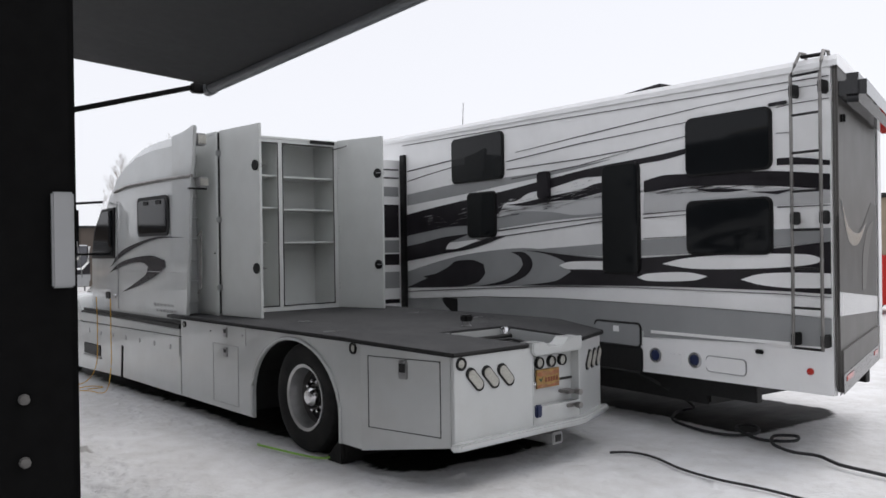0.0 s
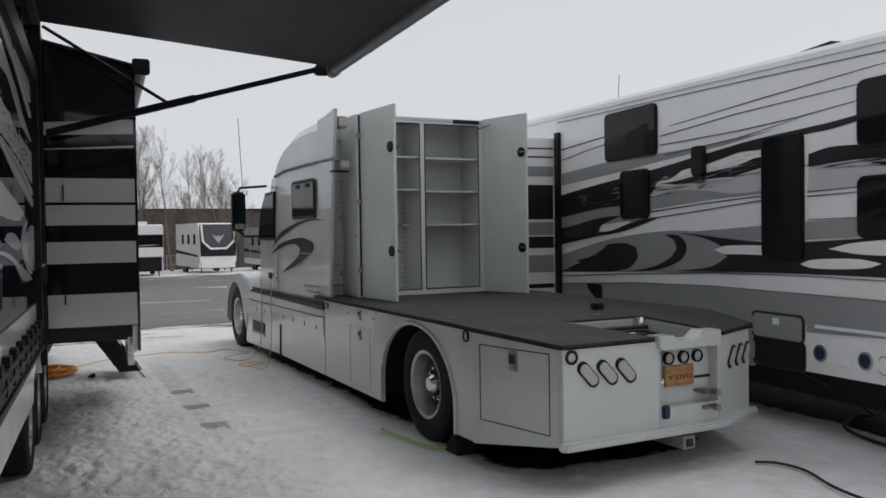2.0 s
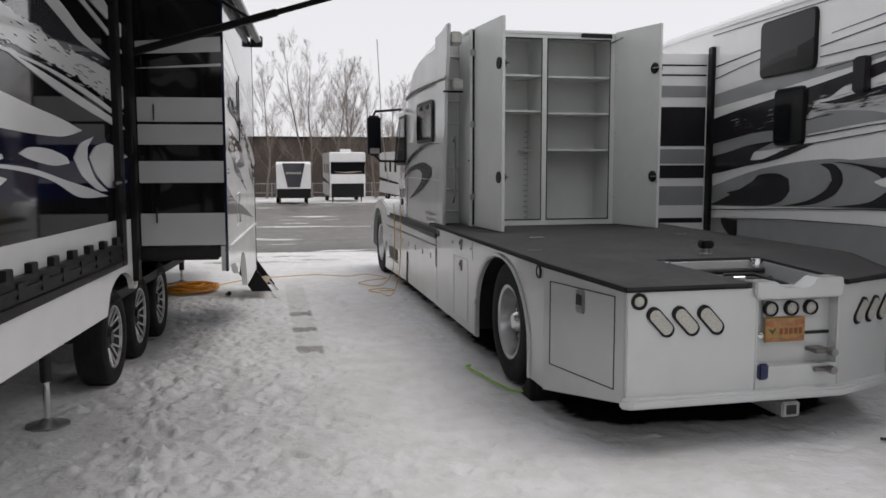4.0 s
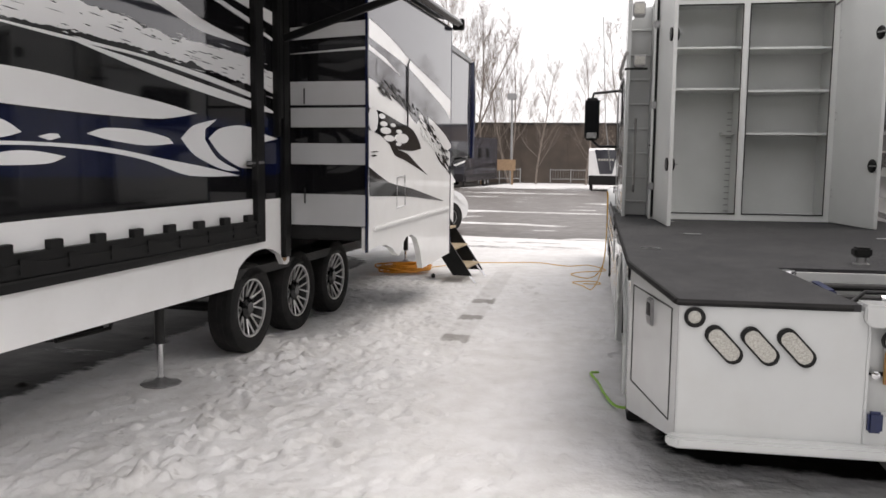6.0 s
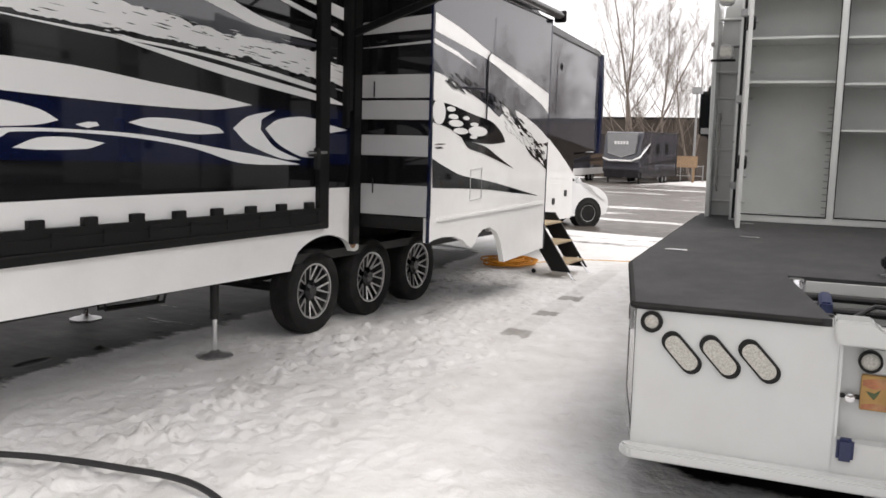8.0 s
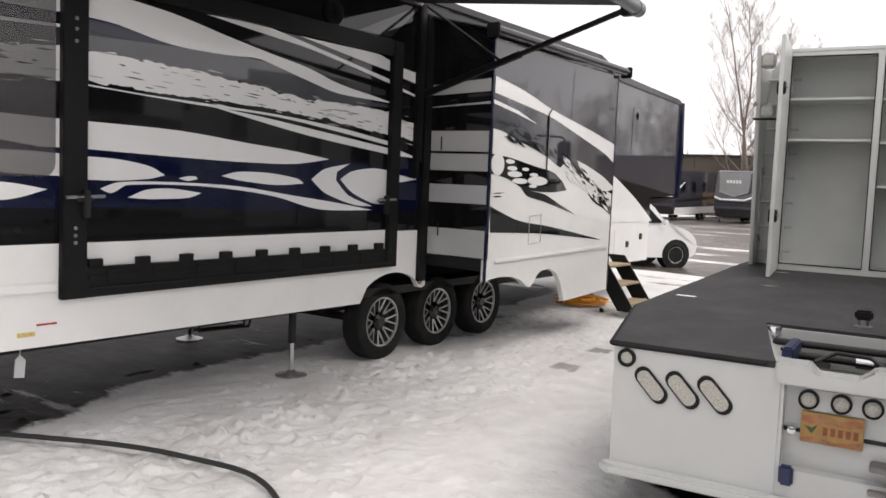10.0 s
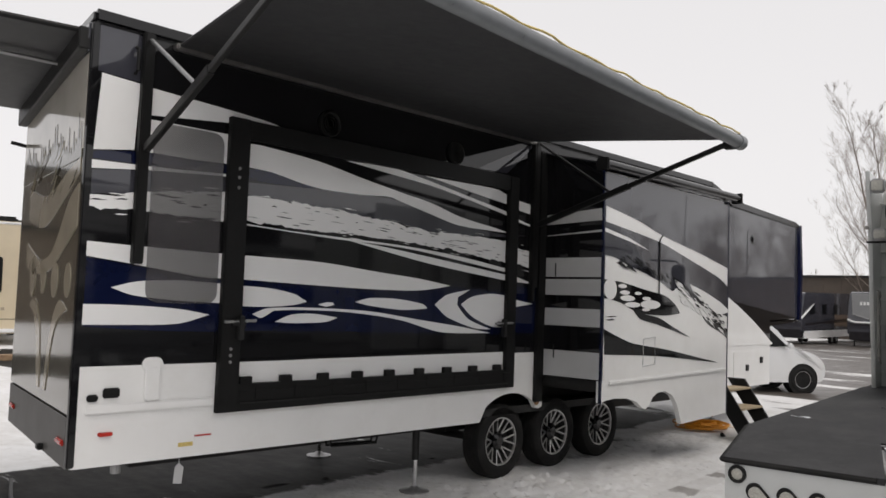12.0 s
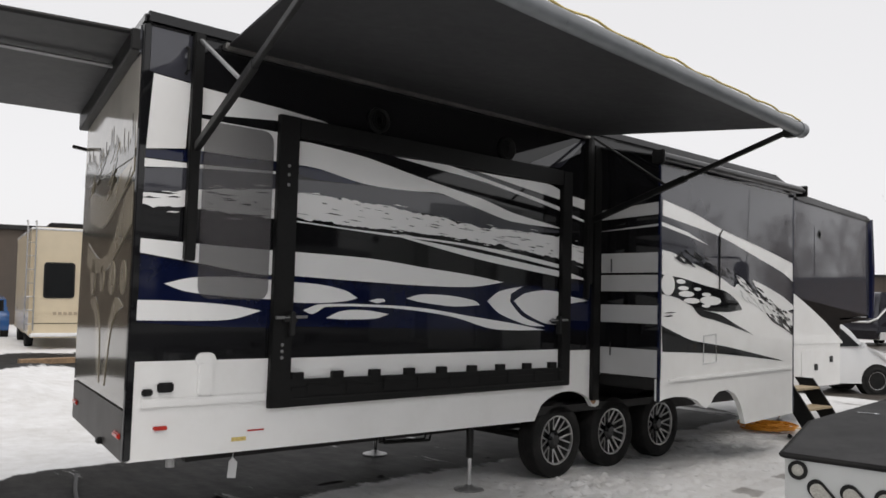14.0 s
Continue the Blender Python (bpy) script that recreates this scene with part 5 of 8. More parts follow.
    # lamps
    for s in (-1, 1):
        for k, x in enumerate((-0.846, -0.675, -0.505)):
            cap = [(u, w) for u, w in rounded(-0.115, 0.115, -0.048, 0.048, 0.047, 6)]
            ca, sa = math.cos(math.radians(-47)), math.sin(math.radians(-47))
            def turn(k_):
                return [((x if s < 0 else -x) + (u * ca - w * sa) * k_ * (1 if s < 0 else -1), 0.842 + (u * sa + w * ca) * k_) for u, w in cap]
            at = Matrix() if s < 0 else pose(0.42, Y, 0, 0, 0, 21) @ pose(0.14 * (k - 1) + 0.38, -Y, 0) @ Matrix.Diagonal((0.8, 1, 0.92, 1)) @ pose(x, 0, 0.07)
            tl = part("tail_lamp", prism(turn(1.0), "y", Y - 0.014, Y + 0.004, 0.003), MATT, TK, "slanted oval tail lamp in a black ring")
            part("lens", prism(turn(0.80), "y", Y - 0.020, Y - 0.010), LENS, tl)
            tl.matrix_local = at
        if s > 0:
            continue
        mk = part("marker_lamp", lathe([(0.004, 0.052), (-0.014, 0.052), (-0.016, 0.037), (-0.01, 0.036), (-0.01, 0.004)], "y", 20, (s * 0.99, Y, 0.975)), MATT, TK)
        part("lens", lathe([(-0.008, 0.036), (-0.014, 0.025), (-0.016, 0.004)], "y", 16, (s * 0.99, Y, 0.975)), LENS, mk)
    part("lamp_panel", cuboid(-0.085, 0.325, Y + 0.055, Y + 0.092, 0.825, 0.945, 0.008), TRUCKW, TK)
    for x in (-0.055, 0.095, 0.235):
        bl = part("back_lamp", lathe([(0.0, 0.05), (-0.03, 0.048), (-0.034, 0.042), (-0.02, 0.041), (-0.02, 0.004)], "y", 20, (x, Y + 0.055, 0.885)), MATT, TK, "round black-ringed lamp")
        part("lens", lathe([(-0.018, 0.041), (-0.028, 0.026), (-0.031, 0.003)], "y", 16, (x, Y + 0.055, 0.885)), LENS, bl)
    npl = part("number_plate", cuboid(-0.085, 0.205, Y + 0.045, Y + 0.06, 0.665, 0.825, 0.004), PLATE, TK, "yellow number plate with orange hills and a green bird")
    part("plate_band", prism(smooth([(-0.078, 0.80), (0.0, 0.812), (0.09, 0.80), (0.198, 0.815), (0.198, 0.78), (0.12, 0.765), (0.05, 0.775), (-0.02, 0.762), (-0.078, 0.775)], 3), "y", Y + 0.0435, Y + 0.046), AMBER, npl)
    part("plate_band", prism(smooth([(-0.078, 0.69), (-0.01, 0.70), (0.08, 0.685), (0.198, 0.705), (0.198, 0.672), (-0.078, 0.672)], 3), "y", Y + 0.0435, Y + 0.046), AMBER, npl)
    part("plate_emblem", prism([(-0.065, 0.752), (-0.03, 0.745), (-0.005, 0.765), (-0.015, 0.738), (-0.03, 0.715), (-0.045, 0.728)], "y", Y + 0.043, Y + 0.046), OLIVE, npl)
    for k in range(5):
        part("plate_bar", cuboid(0.02 + 0.035 * k, 0.042 + 0.035 * k, Y + 0.042, Y + 0.047, 0.715, 0.755), RUST, npl)
    part("plate_knob", lathe([(0.0, 0.022), (-0.04, 0.02), (-0.045, 0.004)], "y", 12, (-0.125, Y + 0.07, 0.715)), CHROME, TK)
    part("socket", cuboid(-0.165, -0.095, Y - 0.03, Y + 0.01, 0.44, 0.545, 0.012), BLUE, TK, "blue-black trailer socket")
    for z in (0.605, 0.488):
        part("folding_step", cuboid(0.24, 0.36, Y - 0.03, Y + 0.1, z - 0.014, z + 0.014, 0.006), DISH, TK)
        part("step_bolt", lathe([(0.0, 0.026), (-0.05, 0.026)], "y", 10, (0.34, Y - 0.03, z)), DISH, TK)
    rc = part("hitch_receiver", cuboid(-0.02, 0.11, -1.97, -1.5, 0.20, 0.30, 0.01), STEEL, TK, "square hitch receiver")
    part("receiver_bore", cuboid(0.01, 0.08, -1.975, -1.9, 0.22, 0.28), DARKSTEEL, rc)
    # chassis, axle, rear wheels, mud flap
    for x in (-0.45, 0.45):
        part("frame_rail", cuboid(x - 0.04, x + 0.04, -1.7, 7.4, 0.58, 0.86, 0.01), DARKSTEEL, TK)
    part("rear_axle", tube([(-1.0, 0, 0.5), (1.0, 0, 0.5)], 0.09, 12), DARKSTEEL, TK)
    for s in (-1, 1):
        wheel_parts(TK, (s * 1.10, 0, 0.505), 0.505, 0.27, 0.30, "truck", s)
        part("inner_tyre", lathe([(-0.13, 0.3), (-0.12, 0.48), (-0.08, 0.505), (0.08, 0.505), (0.12, 0.48), (0.13, 0.3)], n=36, at=(s * 0.76, 0, 0.505)), RUBBER, TK)
        part("wheel_tub", prism([(0.98, 0.25), (0.95, 0.7)] + [(0.14 + 0.85 * math.cos(math.radians(a)), 0.42 + 0.66 * math.sin(math.radians(a))) for a in range(20, 165, 12)] + [(-0.68, 0.25), (-0.70, 0.25)] + [(0.14 + 0.87 * math.cos(math.radians(a)), 0.42 + 0.68 * math.sin(math.radians(a))) for a in range(164, 19, -12)] + [(1.0, 0.25)], "x", min(s * 0.5, s * (HW - 0.03)), max(s * 0.5, s * (HW - 0.03))), DARKSTEEL, TK)
        part("mud_flap", cuboid(s * 1.0 - 0.2, s * 1.0 + 0.2, -0.64, -0.62, 0.05, 0.5, 0.004), RUBBER, TK)
    part("wheel_chock", prism([(-0.62, 0.0), (-0.38, 0.0), (-0.40, 0.05), (-0.58, 0.22), (-0.62, 0.22)], "x", -1.24, -1.0, 0.01), RUBBER, TK)


truck_bed()


def truck_cab():
    CW = HW - 0.06
    # sleeper and cab: one lofted shell, narrower towards roof and nose
    stations = [(2.86, 1.02, 3.28), (3.1, 1.02, 3.31), (3.7, 1.02, 3.31), (4.2, 1.02, 3.27), (4.6, 1.02, 3.18), (4.95, 1.02, 3.03), (5.2, 1.02, 2.84), (5.45, 1.02, 2.56), (5.9, 1.02, 2.05), (6.25, 1.02, 1.62)]
    bm = bmesh.new()
    rings = []
    for y, z0, z1 in stations:
        w = CW - 0.005 if y < 4.9 else CW - 0.005 - 0.10 * (y - 4.9)
        ring = []
        shoulder = min(2.66, z1 - 0.16)
        prof = [(w, 0.86), (w + 0.0, 1.3), (w, 1.9), (w - 0.015, shoulder), (w - 0.05, max(z1 - 0.17, shoulder + 0.04)), (w - 0.14, z1 - 0.05), (w - 0.36, z1), (0, z1 + 0.02)]
        pts = [(-a, b) for a, b in prof] + [(a, b) for a, b in prof[-2::-1]]
        rings.append([bm.verts.new((x, y, z)) for x, z in pts])
    for a, b in zip(rings, rings[1:]):
        for i in range(len(a) - 1):
            bm.faces.new((a[i], a[i + 1], b[i + 1], b[i]))
    bm.faces.new(rings[0])
    bm.faces.new(rings[-1][::-1])
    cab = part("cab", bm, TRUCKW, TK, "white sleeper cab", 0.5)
    # side fairings that stand out behind the cab
    for s in (-1, 1):
        lo, hi = min(s * (CW - 0.035), s * (CW + 0.004)), max(s * (CW - 0.035), s * (CW + 0.004))
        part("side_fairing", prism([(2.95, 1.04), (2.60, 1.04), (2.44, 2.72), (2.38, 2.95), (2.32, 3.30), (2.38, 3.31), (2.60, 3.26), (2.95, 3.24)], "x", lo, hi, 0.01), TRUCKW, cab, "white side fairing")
        x = s * (CW + 0.004)
        # roof seam, door and window outlines
        # the seam's width and grey also stand for shade under the overhang
        part("roof_seam", tube([(x, 2.40, 2.735), (x, 3.4, 2.745), (x, 4.4, 2.735), (x - s * 0.03, 4.95, 2.69)], 0.02, 8), DISH, cab, "grey seam with painted shade beneath the roof fairing")
        sw = part("sleeper_window", prism(rounded(3.06, 4.03, 2.06, 2.555, 0.07), "x", min(x, x + s * 0.012), max(x, x + s * 0.012)), MATT, cab, "black-framed sleeper window")
        part("pane", prism(rounded(3.11, 3.98, 2.10, 2.51, 0.05), "x", min(x, x + s * 0.018), max(x, x + s * 0.018)), GLASS, sw)
        part("vent_catch", cuboid(min(x, x + s * 0.028), max(x, x + s * 0.028), 3.25, 3.40, 2.45, 2.50, 0.006), MATT, sw)
        part("vent_catch", cuboid(min(x, x + s * 0.028), max(x, x + s * 0.028), 3.65, 3.80, 2.45, 2.50, 0.006), MATT, sw)
        xd = s * (CW - 0.03)
        dw = part("door_window", prism([(4.90, 1.78), (4.90, 2.48), (5.38, 2.47), (5.70, 2.18), (5.84, 1.78)], "x", min(xd, xd + s * 0.035), max(xd, xd + s * 0.035), 0.006), MATT, cab, "black-framed door window")
        part("pane", prism([(4.95, 1.82), (4.95, 2.44), (5.36, 2.43), (5.65, 2.17), (5.78, 1.82)], "x", min(xd, xd + s * 0.042), max(xd, xd + s * 0.042)), GLASS, dw)
        part("door_seam", tube([(x, 4.78, 2.55), (x, 4.78, 1.1)], 0.006, 6), STEEL, cab)
        part("panel_seam", tube([(x, 2.75, 1.62), (x, 4.76, 1.62)], 0.005, 6), STEEL, cab)
        part("door_handle", cuboid(min(x, x + s * 0.02), max(x, x + s * 0.02), 5.06, 5.22, 1.22, 1.32, 0.01), MATT, cab)
        part("lock", lathe([(x, 0.03), (x + s * 0.015, 0.025), (x + s * 0.016, 0.004)], n=14, at=(0, 4.88, 1.27)), CHROME, cab)
        # swoosh
        part("swoosh", prism(smooth([(5.05, 1.66), (4.7, 1.86), (4.1, 1.98), (3.4, 2.05), (2.62, 2.03), (3.4, 2.03), (4.1, 1.93), (4.7, 1.79)], 4), "x", min(x, x + s * 0.003), max(x, x + s * 0.003)), CHARCOAL, cab, "charcoal swoosh")
        part("swoosh", prism(smooth([(5.10, 1.58), (4.7, 1.72), (4.2, 1.79), (3.6, 1.82), (3.2, 1.76), (3.18, 1.68), (3.5, 1.56), (4.1, 1.42), (4.62, 1.33), (4.2, 1.45), (3.8, 1.58), (3.72, 1.68), (3.9, 1.73), (4.3, 1.72), (4.7, 1.66)], 4), "x", min(x, x + s * 0.003), max(x, x + s * 0.003)), CHARCOAL, cab, "charcoal swoosh")
        for r_, c0 in ((1.20, 2.96), (1.13, 2.88)):
            for k in range(6):
                part("lettering_bar", cuboid(min(x, x + s * 0.003), max(x, x + s * 0.003), c0 + 0.11 * k, c0 + 0.11 * k + 0.06, r_, r_ + 0.03), STEEL, cab)
        # lower fairing with steps, studs
        part("skirt_gap", cuboid(min(s * (HW - 0.03), s * (HW - 0.02)), max(s * (HW - 0.03), s * (HW - 0.02)), 2.62, 6.1, 0.84, 1.06), DARKSTEEL, cab)
        part("sill", prism([(2.64, 0.885), (6.2, 0.865), (6.2, 1.0), (2.64, 0.965)], "x", min(s * (HW - 0.04), s * (HW + 0.01)), max(s * (HW - 0.04), s * (HW + 0.01)), 0.012), TRUCKW, cab)
        part("upper_skirt", prism([(2.65, 0.64), (2.65, 0.875), (6.30, 0.85), (6.42, 0.60)], "x", min(s * (HW - 0.05), s * (HW + 0.012)), max(s * (HW - 0.05), s * (HW + 0.012)), 0.012), TRUCKW, cab, "white upper skirt with a row of studs")
        part("sill_gap", prism([(2.66, 0.965), (6.1, 0.995), (6.1, 1.02), (2.66, 1.02)], "x", min(s * (HW - 0.02), s * (HW + 0.014)), max(s * (HW - 0.02), s * (HW + 0.014))), MATT, cab)
        part("skirt_joint", tube([(s * (HW - 0.004), 4.50, 0.66), (s * (HW - 0.002), 4.54, 0.20)], 0.014, 6), MATT, cab)
        sk = part("skirt", prism([(2.65, 0.19), (2.65, 0.66), (4.48, 0.66), (4.52, 0.20)], "x", min(s * (HW - 0.05), s * (HW - 0.005)), max(s * (HW - 0.05), s * (HW - 0.005)), 0.012), TRUCKW, cab, "white chassis skirt")
        for k in range(7):
            part("skirt_stud", lathe([(s * (HW + 0.008), 0.034), (s * (HW + 0.018), 0.028), (s * (HW + 0.020), 0.005)], n=12, at=(0, 2.915 + 0.475 * k, 0.745)), STEEL, sk)
        fs = part("front_skirt", prism([(4.56, 0.20), (4.54, 0.66), (6.45, 0.62), (6.50, 0.16)], "x", min(s * (HW - 0.05), s * (HW - 0.01)), max(s * (HW - 0.05), s * (HW - 0.01)), 0.012), TRUCKW, cab, "white step fairing")
        part("step_pocket", cuboid(min(s * (HW - 0.03), s * HW), max(s * (HW - 0.03), s * HW), 5.35, 6.05, 0.40, 0.56, 0.01), DARKSTEEL, fs)
        part("step_edge", cuboid(min(s * (HW - 0.03), s * (HW + 0.012)), max(s * (HW - 0.03), s * (HW + 0.012)), 5.33, 6.07, 0.365, 0.395, 0.008), STEEL, fs)
        # grab bar on the back edge
        part("grab_bar", tube([(s * (CW - 0.10), 2.50, 2.05), (s * (CW - 0.10), 2.40, 2.10), (s * (CW - 0.10), 2.40, 1.95), (s * (CW - 0.10), 2.42, 1.45), (s * (CW - 0.10), 2.50, 1.38)], 0.012, 8), DISH, cab)
        # mirror
        mx = s * (CW + 0.33)
        mi = part("mirror", cuboid(mx - 0.10, mx + 0.10, 5.62, 5.76, 1.92, 2.50, 0.03), MATT, cab, "tall black door mirror")
        part("mirror_glass", cuboid(mx - 0.085, mx + 0.085, 5.612, 5.622, 2.0, 2.46, 0.004), GLASS, mi)
        part("mirror_inset", cuboid(mx - 0.07, mx + 0.07, 5.608, 5.616, 1.95, 2.03, 0.004), STEEL, mi)
        part("mirror_arm", tube([(mx, 5.7, 2.50), (mx - s * 0.02, 5.66, 2.56), (s * (CW - 0.04), 5.45, 2.58)], 0.018, 8), MATT, mi)
        part("mirror_arm", tube([(mx, 5.7, 1.93), (mx - s * 0.1, 5.72, 1.84), (s * (CW - 0.08), 5.8, 1.84)], 0.018, 8), MATT, mi)
        # fender and front wheel
        arc = [(7.2 + 0.60 * math.cos(math.radians(a)), 0.50 + 0.60 * math.sin(math.radians(a))) for a in range(-8, 190, 11)]
        fen = [(8.02, 0.42)] + arc + [(6.46, 0.36), (6.14, 0.98), (6.35, 1.16), (6.8, 1.24), (7.3, 1.20), (7.75, 1.02), (8.05, 0.70)]
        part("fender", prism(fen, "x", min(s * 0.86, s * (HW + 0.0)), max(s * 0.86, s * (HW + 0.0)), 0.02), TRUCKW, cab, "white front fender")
        wheel_parts(TK, (s * 1.08, 7.2, 0.505), 0.505, 0.28, 0.30, "truck", s)
    # hood and bumper
    bm = bmesh.new()
    rings = []
    for y, w, z1 in ((6.05, 0.98, 1.62), (6.8, 0.86, 1.52), (7.5, 0.74, 1.38), (7.9, 0.62, 1.22), (8.05, 0.55, 1.0)):
        rings.append([bm.verts.new((x, y, z)) for x, z in ((-w, 0.6), (-w, z1 - 0.15), (-w * 0.8, z1), (w * 0.8, z1), (w, z1 - 0.15), (w, 0.6))])
    for a, b in zip(rings, rings[1:]):
        for i in range(5):
            bm.faces.new((a[i], a[i + 1], b[i + 1], b[i]))
    bm.faces.new(rings[0])
    bm.faces.new(rings[-1][::-1])
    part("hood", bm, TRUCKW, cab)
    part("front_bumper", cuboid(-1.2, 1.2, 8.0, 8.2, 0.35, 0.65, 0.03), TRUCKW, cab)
    part("front_axle", tube([(-1.0, 7.2, 0.5), (1.0, 7.2, 0.5)], 0.07), DARKSTEEL, TK)
    # back wall of the sleeper with pressed ribs, work lamp, cab light
    for k in range(8):
        part("back_rib", cuboid(-1.2, -0.85, 2.825, 2.865, 1.25 + 0.25 * k, 1.275 + 0.25 * k, 0.006, 1), TRUCKW, cab)
    wl_ = part("work_lamp", cuboid(-1.16, -1.04, 2.34, 2.46, 3.08, 3.22, 0.015), STEEL, cab, "steel work lamp")
    part("lens", cuboid(-1.15, -1.05, 2.33, 2.342, 3.10, 3.20, 0.004), LENS, wl_)
    wl2 = part("work_lamp", cuboid(-1.14, -1.02, 2.34, 2.46, 2.60, 2.72, 0.015), STEEL, cab, "small work lamp on a bracket")
    part("lens", cuboid(-1.13, -1.03, 2.33, 2.342, 2.62, 2.70, 0.004), LENS, wl2)
    part("lamp_bracket", cuboid(-1.22, -1.0, 2.44, 2.48, 2.58, 2.60), MATT, wl2)
    part("aerial", tube([(-1.25, 6.1, 1.5), (-1.34, 6.1, 2.2), (-1.41, 6.1, 3.65)], 0.007, 5), STEEL, cab)
    for x in (-0.6, -0.3, 0, 0.3, 0.6):
        part("roof_marker", cuboid(x - 0.06, x + 0.06, 4.25, 4.37, 3.255, 3.30, 0.012), AMBER, cab)


truck_cab()


def tool_cabinet():
    """White two-door cabinet on the deck, both doors swung open to the rear."""
    cb = thing("tool_cabinet", "white steel two-door cabinet with empty shelves standing open on the deck", "cabinet", TK.matrix_world @ pose(-0.06, 2.32, 1.121))
    x0, xm, x1, dp, h = -0.885, -0.05, 0.785, 0.535, 2.09
    part("back_panel", cuboid(x0, x1, dp - 0.012, dp, 0, h), CABINET, cb)
    part("side_panel", cuboid(x0, x0 + 0.02, 0.0, dp, 0, h, 0.003), CABINET, cb)
    part("side_panel", cuboid(x1 - 0.02, x1, 0.0, dp, 0, h, 0.003), CABINET, cb)
    part("top_panel", cuboid(x0 - 0.01, x1 + 0.01, -0.02, dp, h, h + 0.035, 0.006), CABINET, cb)
    part("bottom_panel", cuboid(x0, x1, 0.0, dp, 0.0, 0.04, 0.003), CABINET, cb)
    part("divider", cuboid(xm - 0.012, xm + 0.012, 0.02, dp - 0.012, 0.04, h), CABINET, cb)
    for a, b in ((x0 + 0.014, x0 + 0.07), (xm - 0.03, xm + 0.03), (x1 - 0.06, x1)):
        part("stile", cuboid(a, b, -0.012, 0.02, 0.0, h, 0.004), CABINET, cb)
    part("bottom_rail", cuboid(x0, x1, -0.014, 0.02, 0.0, 0.055, 0.004), CABINET, cb)
    part("top_rail", cuboid(x0, x1, -0.014, 0.02, h - 0.04, h, 0.004), CABINET, cb)
    for a, b in ((x0 + 0.07, xm - 0.03), (xm + 0.03, x1 - 0.06)):
        bm = bmesh.new()
        for z in (0.058, h - 0.05):
            cuboid(a, b, -0.018, -0.006, z, z + 0.012, bm=bm)
        for x in (a, b - 0.007):
            cuboid(x, x + 0.007, -0.018, -0.006, 0.058, h - 0.04, bm=bm)
        part("door_seal", bm, RUBBER, cb, "black rubber door seal")
    part("hinge_gap", cuboid(x0 + 0.008, x0 + 0.032, -0.03, -0.012, 0.02, h + 0.02), RUBBER, cb)
    part("corner_stile", cuboid(x0 - 0.014, x0 + 0.008, -0.036, 0.02, 0.0, h + 0.03, 0.004), CABINET, cb)
    for z in (0.323, 1.106, 1.87):
        part("hinge", cuboid(x0 - 0.022, x0 + 0.05, -0.055, -0.030, z - 0.035, z + 0.035, 0.01), STEEL, cb, "steel butt hinge")
    part("rivet", lathe([(x0 - 0.012, 0.012), (x0 - 0.022, 0.01), (x0 - 0.024, 0.002)], n=8, at=(0, 0.02, 0.72)), MATT, cb)
    for z in (1.63, 1.23, 0.825):
        part("shelf", cuboid(xm + 0.014, x1 - 0.022, 0.03, dp - 0.012, z, z + 0.022, 0.004), CABINET, cb)
    for z in (1.64, 1.25):
        part("shelf", cuboid(x0 + 0.022, xm - 0.014, 0.03, dp - 0.012, z, z + 0.022, 0.004), CABINET, cb)
    part("shelf_stub", cuboid(xm - 0.13, xm - 0.014, 0.30, dp - 0.012, 0.83, 0.85, 0.004), CABINET, cb)
    for k in range(17):
        part("shelf_slot", cuboid(xm - 0.06, xm - 0.01, dp - 0.018, dp - 0.010, 0.05 + k * 0.0625, 0.060 + k * 0.0625), STEEL, cb)
    part("gas_strut", tube([(x1 - 0.05, -0.02, h - 0.07), (x1 - 0.05, -0.3, h - 0.05)], 0.01, 8), STEEL, cb)
    part("strip_lamp", cuboid(xm + 0.42, x1 - 0.05, -0.03, -0.012, h - 0.02, h + 0.025, 0.006), MATT, cb)
    def door(hx, sgn, length, angle):
        dr = part("cabinet_door", cuboid(0, sgn * length, -0.035, 0.0, 0.005, h + 0.045, 0.004) if sgn > 0 else cuboid(-length, 0, -0.035, 0.0, 0.005, h + 0.045, 0.004), CABINET, cb, "white cabinet door standing open")
        dr.matrix_local = pose(hx, -0.02, 0, 0, 0, angle)
        for z in (0.55, 1.68):
            e = sgn * (length - 0.07)
            cup = part("lock_handle", lathe([(-0.05, 0.058), (-0.036, 0.06), (0.012, 0.058), (0.022, 0.045), (0.022, 0.004)], "y", 18, (e, 0, z)), MATT, dr, "round black lock handle")
            part("bolt", tube([(e, 0.03, z), (e + sgn * 0.09, 0.03, z)], 0.007, 6), STEEL, cup)
        for z in (0.28, 1.0, 1.75) if sgn < 0 else ():
            part("hinge_leaf", cuboid(-0.05, -0.01, -0.001, 0.004, z - 0.05, z + 0.05, 0.001), CABINET, dr)
            for dz in (-0.03, 0.03):
                part("rivet", lathe([(0.0, 0.008), (0.006, 0.006)], "y", 8, (-0.03, 0, z + dz)), STEEL, dr)
    door(x0 + 0.068, 1, 0.82, -85.5)
    door(x1 - 0.01, -1, 0.74, 104)


tool_cabinet()

